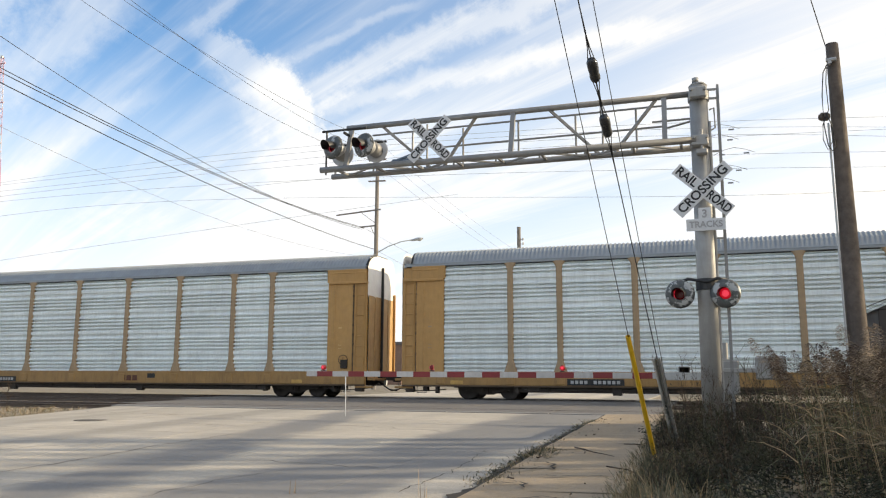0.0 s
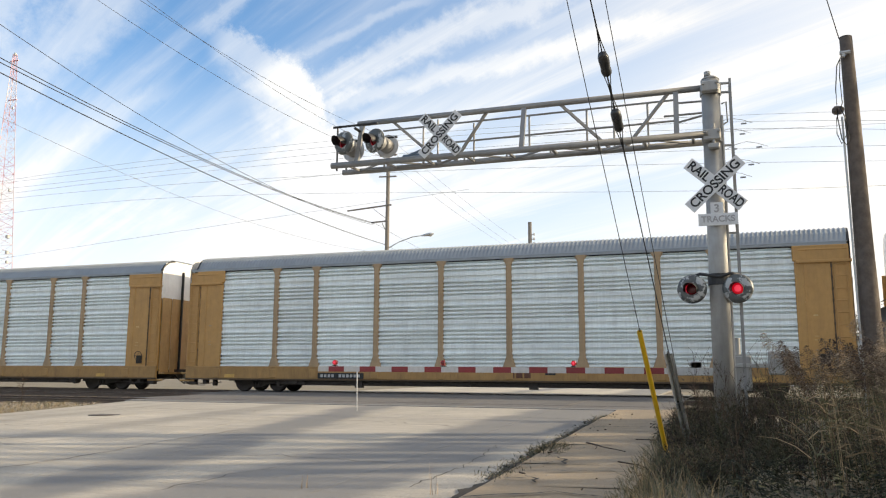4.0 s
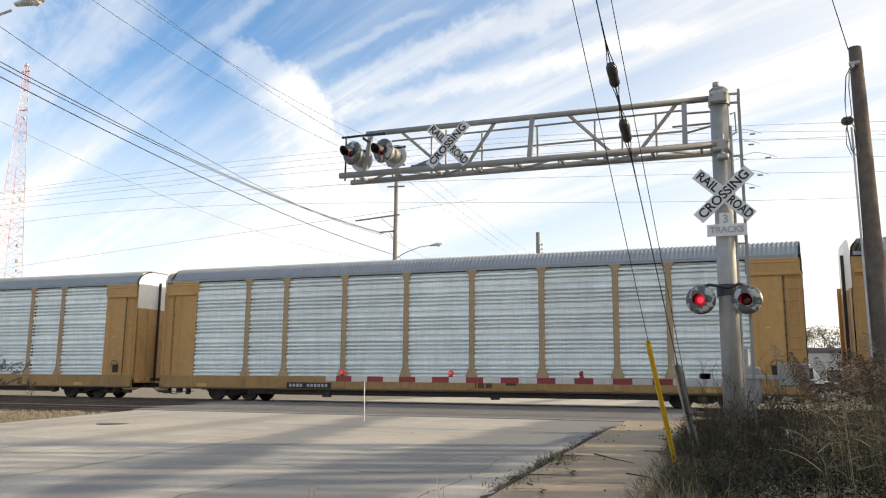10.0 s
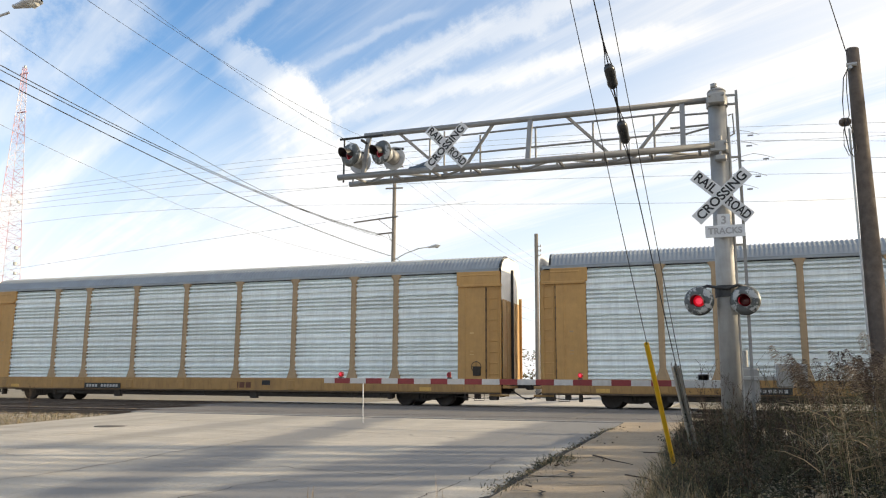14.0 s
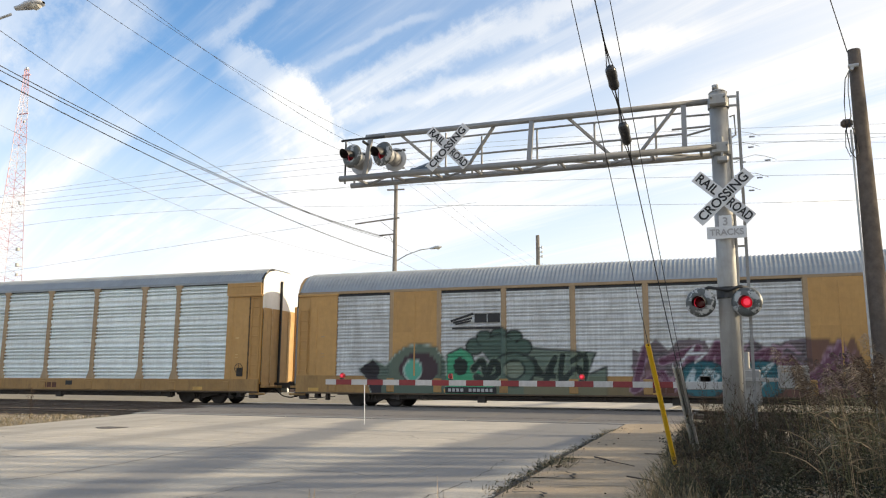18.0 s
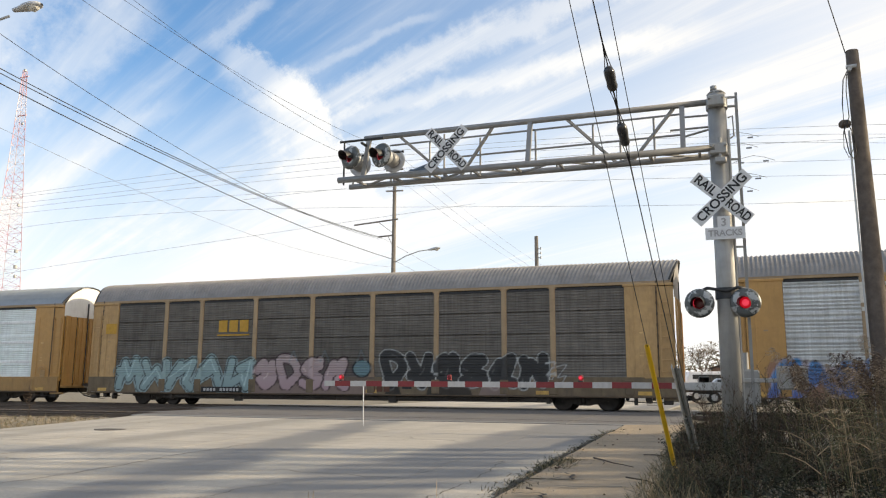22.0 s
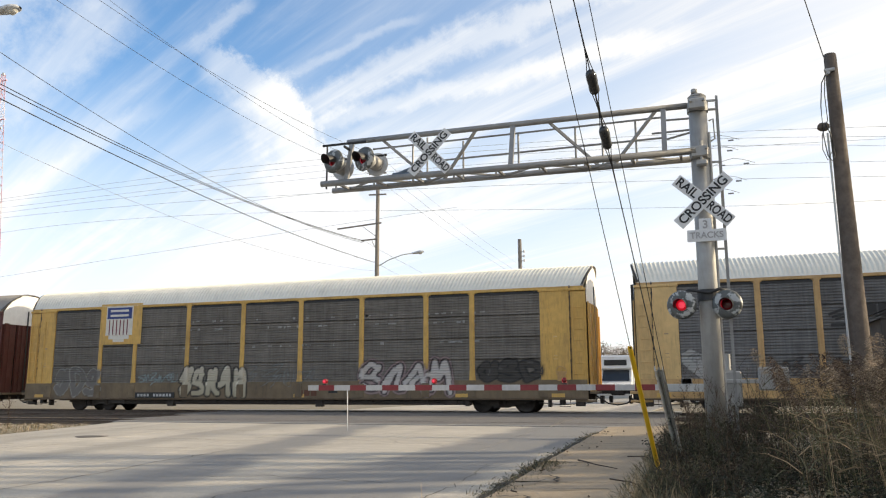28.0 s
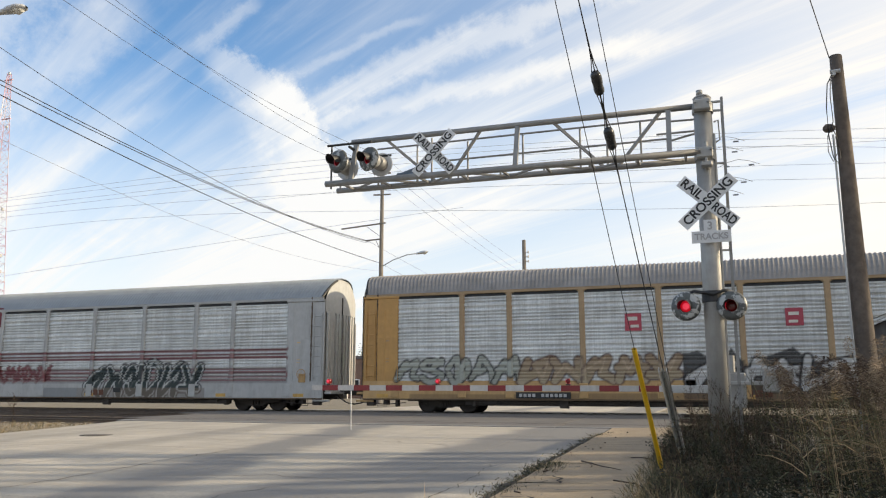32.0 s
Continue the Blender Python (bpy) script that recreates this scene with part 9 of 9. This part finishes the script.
car_shape("van", "white van parked beyond the tracks", 2.8, 46, 0, CAR_WHITE, True)
car_shape("van", "white van parked farther along the lot", -1.2, 58, 20, CAR_WHITE, True)
car_shape("parked_car", "silver car parked beyond the tracks", 0.4, 49.5, 5, CAR_SILVER, False)
car_shape("parked_car", "white car waiting on the far road", -4.2, 62, 90, CAR_WHITE, False)
car_shape("parked_car", "silver car parked beside the warehouse", 7.5, 52, 0, CAR_SILVER, False)
bp = thing("utility_pole", "thin far utility pole with a crossarm", "utility pole", (-6.6, 84, 0))
bm = bmesh.new()
wood_pole(bm, (0, 0, 0), (0, 0, 8.6), 0.14, 0.1, 8)
part("pole", bm, GREY_WOOD, bp)
bm = bmesh.new()
bar(bm, (-0.9, 0, 7.3), (0.9, 0, 7.3), 0.14, 0.14)
part("crossarm", bm, GREY_WOOD, bp)

# signal cabin behind the stub pole
cabin = thing("signal_cabin", "dark metal signal cabin with a low gable roof", "signal cabin", (4.35, 17.2, -0.15))
bm = bmesh.new()
box(bm, -1.4, 1.4, -1.0, 1.0, 0, 2.3, 0.02)
part("wall", bm, mat("dark_brown_cabin_paint", (0.045, 0.038, 0.034), 0.6, 0, 0.15, 4), cabin)
bm = bmesh.new()
strip(bm, [[(-1.55, yy, 2.3), (0, yy, 2.95), (1.55, yy, 2.3)] for yy in (-1.1, 1.1)])
strip(bm, [[(-1.55, yy, 2.36), (0, yy, 3.01), (1.55, yy, 2.36)] for yy in (-1.1, 1.1)])
for yy in (-1.0, 1.0):
    bm.faces.new([bm.verts.new(c) for c in ((-1.4, yy, 2.3), (1.4, yy, 2.3), (0, yy, 2.92))])
part("roof", bm, mat("weathered_cabin_roof", (0.10, 0.095, 0.09), 0.7, 0, 0.15, 4), cabin)

# ---- emblems on the cars, drawn as plain shapes ----
BROWN_INK = mat("brown_emblem_paint", (0.06, 0.04, 0.04), 0.6, 0, 0.15, 8)
YELLOW_INK = mat("yellow_emblem_paint", (0.50, 0.28, 0.03), 0.6, 0, 0.15, 8)
WHITE_INK = mat("white_emblem_paint", (0.66, 0.64, 0.58), 0.6, 0, 0.1, 8, 0.15, (0.4, 0.3, 0.2))
BLUE_INK = mat("blue_emblem_paint", (0.03, 0.055, 0.22), 0.6, 0, 0.12, 8)
MAROON_INK = mat("maroon_emblem_plate", (0.16, 0.015, 0.03), 0.5, 0, 0.1, 8)
PINK_INK = mat("pink_red_emblem_plate", (0.42, 0.06, 0.09), 0.5, 0, 0.12, 8)


def emblem(m, name, label, material, shapes, lift=0.0, kind=""):
    """Flat painted shapes on the side of car m: boxes (x0, x1, z0, z1) from its leading end, or bars as point pairs."""
    car, bays, info = built[m]
    y = info["y"] + 0.024 - lift
    joined = bmesh.new() if kind else None
    for s in shapes:
        bm = joined or bmesh.new()
        if len(s) == 4:
            box(bm, E_ + s[0], E_ + s[1], y - 0.006, y, s[2], s[3], 0.002)
        else:
            (xa, za), (xb, zb), w = s[0], s[1], s[2]
            bar(bm, (E_ + xa, y - 0.003, za), (E_ + xb, y - 0.003, zb), 0.006, w)
        if not joined:
            part(name, bm, material, car, label)
    if joined:
        tagged(part(name, joined, material, car, label), kind=kind)


def blocks(x0, x1, z0, z1, n=3):
    """Heavy plain blocks side by side."""
    w = (x1 - x0) / n
    return [(x0 + w * i + 0.05, x0 + w * (i + 1) - 0.05, z0, z1) for i in range(n)]


def horse_mark(m, x0, x1, z0, z1, lift=0.0):
    h = z1 - z0
    sh = [((x0, z0 + h * 0.52), (x0 + 0.95, z1 - 0.05), 0.09), ((x0 + 0.1, z0 + h * 0.42), (x0 + 0.9, z0 + h * 0.68), 0.08), ((x0 + 0.2, z0 + h * 0.34), (x0 + 0.85, z0 + h * 0.52), 0.07),
          (x0 + 1.0, x0 + 1.5, z0 + h * 0.42, z1 - 0.06), (x0 + 1.55, x1 - 0.05, z0 + h * 0.42, z1 - 0.06), (x0 + 0.05, x1 - 0.05, z0 + h * 0.05, z0 + h * 0.17)]
    emblem(m, "emblem", "black railway emblem and name bar", BLACK, sh, lift)


horse_mark(14, 6.9, 9.0, 3.05, 3.75)
emblem(15, "emblem", "heavy black emblem blocks", BLACK, blocks(6.75, 8.56, 3.14, 3.76))
for m in (15, 16):
    emblem(m, "cross_emblem", "dark crossed emblem with a name bar", BROWN_INK, [((17.95, 3.12), (18.65, 3.66), 0.12), ((17.95, 3.66), (18.65, 3.12), 0.12), (18.7, 20.35, 3.28, 3.52)])
emblem(17, "emblem", "yellow emblem blocks with a rule below", YELLOW_INK, blocks(7.0, 8.64, 3.22, 3.74) + [(6.98, 8.66, 3.05, 3.12)])
emblem(17, "notice_plate", "yellow notice plate on the end panel", YELLOW_INK, [(0.78, 1.40, 3.24, 3.72)], 0.05)
emblem(18, "emblem", "white rounded emblem on the ochre door", WHITE_INK, [(4.20, 5.98, 4.33, 4.47), (4.20, 5.98, 3.76, 3.90), (4.20, 4.35, 3.90, 4.33), (5.02, 5.17, 3.90, 4.33), (5.83, 5.98, 3.90, 4.33)], 0.05)
emblem(18, "name_bar", "white name bar below the emblem", WHITE_INK, [(4.22, 5.96, 3.48, 3.62)], 0.05)
emblem(19, "emblem", "bracketed black emblem", BLACK, blocks(7.15, 8.1, 3.28, 3.52) + [(6.9, 6.96, 3.1, 3.7), (6.9, 7.1, 3.64, 3.7), (6.9, 7.1, 3.1, 3.16), (8.28, 8.34, 3.1, 3.7), (8.14, 8.34, 3.64, 3.7), (8.14, 8.34, 3.1, 3.16)])
emblem(20, "name_bar", "orange-red name bar with a dark rule", ORANGE, [(17.95, 19.85, 3.44, 3.56)])
emblem(20, "name_rule", "dark rule under the name bar", BLACK, [(17.95, 19.85, 3.24, 3.3)])
emblem(22, "emblem_panel", "bright yellow panel behind the shield", YELLOW_CAR, [(4.1, 6.42, 3.0, 4.88)], 0.03)
emblem(22, "shield_back", "white shield behind the blue head", WHITE_INK, [(4.42, 5.92, 3.42, 4.76), (4.60, 5.74, 3.24, 3.416), (4.86, 5.48, 3.12, 3.236)], 0.036)
emblem(22, "shield_head", "blue shield head with pale name bars", BLUE_INK, [(4.48, 5.86, 4.18, 4.70)], 0.045)
emblem(22, "name_bar", "pale name bars on the shield", WHITE_INK, [(4.66, 5.68, 4.50, 4.60), (4.66, 5.68, 4.28, 4.38)], 0.055)
emblem(22, "shield_stripe", "thin dark red stripes of the shield", MAROON_INK, [(4.60 + 0.2 * k, 4.655 + 0.2 * k, 3.44, 4.14) for k in range(6)], 0.045)
horse_mark(23, 6.4, 8.45, 2.95, 3.8)
emblem(24, "pale_panel", "pale repainted sheet behind the emblem", GREY_PAINT, [(6.2, 8.68, 3.0, 3.86)])
horse_mark(24, 6.33, 8.62, 3.06, 3.74, 0.008)
emblem(25, "emblem_plate", "maroon plate with a white disc and name bar", MAROON_INK, [(6.3, 8.95, 3.92, 4.88)], 0.02)
emblem(25, "emblem_disc", "white disc and bars on the maroon plate", WHITE_INK, [((6.46, 4.28), (6.96, 4.40), 0.12), ((6.46, 4.44), (6.96, 4.56), 0.12), ((6.5, 4.60), (6.9, 4.68), 0.1), (7.1, 8.7, 4.36, 4.56), (7.5, 8.3, 4.12, 4.19)], 0.03)
emblem(26, "emblem_plate", "pink-red square emblem plates", PINK_INK, [(10.52, 11.12, 3.06, 3.70)], 0.02)
emblem(26, "emblem_plate", "pink-red square emblem plates", PINK_INK, [(16.02, 16.6, 3.12, 3.74)], 0.02)
emblem(26, "emblem_bars", "white bars on the emblem plates", WHITE_INK, [(10.62, 10.98, 3.44, 3.58), (10.72, 11.02, 3.18, 3.28), (16.12, 16.46, 3.48, 3.60), (16.12, 16.42, 3.22, 3.32)], 0.03)

DUST_INK = mat("scuffed_pale_dust", (0.30, 0.30, 0.29), 0.8, 0, 0.2, 8)
rng = random.Random(33)
for m in (22, 23, 24):
    for row, zz in ((0, 3.9), (1, 3.55), (2, 2.75)):
        sh = []
        for k in range(26):
            x0 = rng.choice((9.5, 13.0, 15.0, 17.6, 20.8, 21.6)) + rng.uniform(-0.8, 1.2)
            sh.append((x0, x0 + rng.uniform(0.05, 0.2), zz + rng.uniform(-0.05, 0.0), zz + rng.uniform(0.02, 0.07)))
        emblem(m, "dust_scuff", "pale scuffs along the dirty side sheets", DUST_INK, sh, 0.004 * row, "stuff")


def motions():
    for m in sorted(train):
        walk(train[m], train_rows(m))
    flash_rows()


motions()
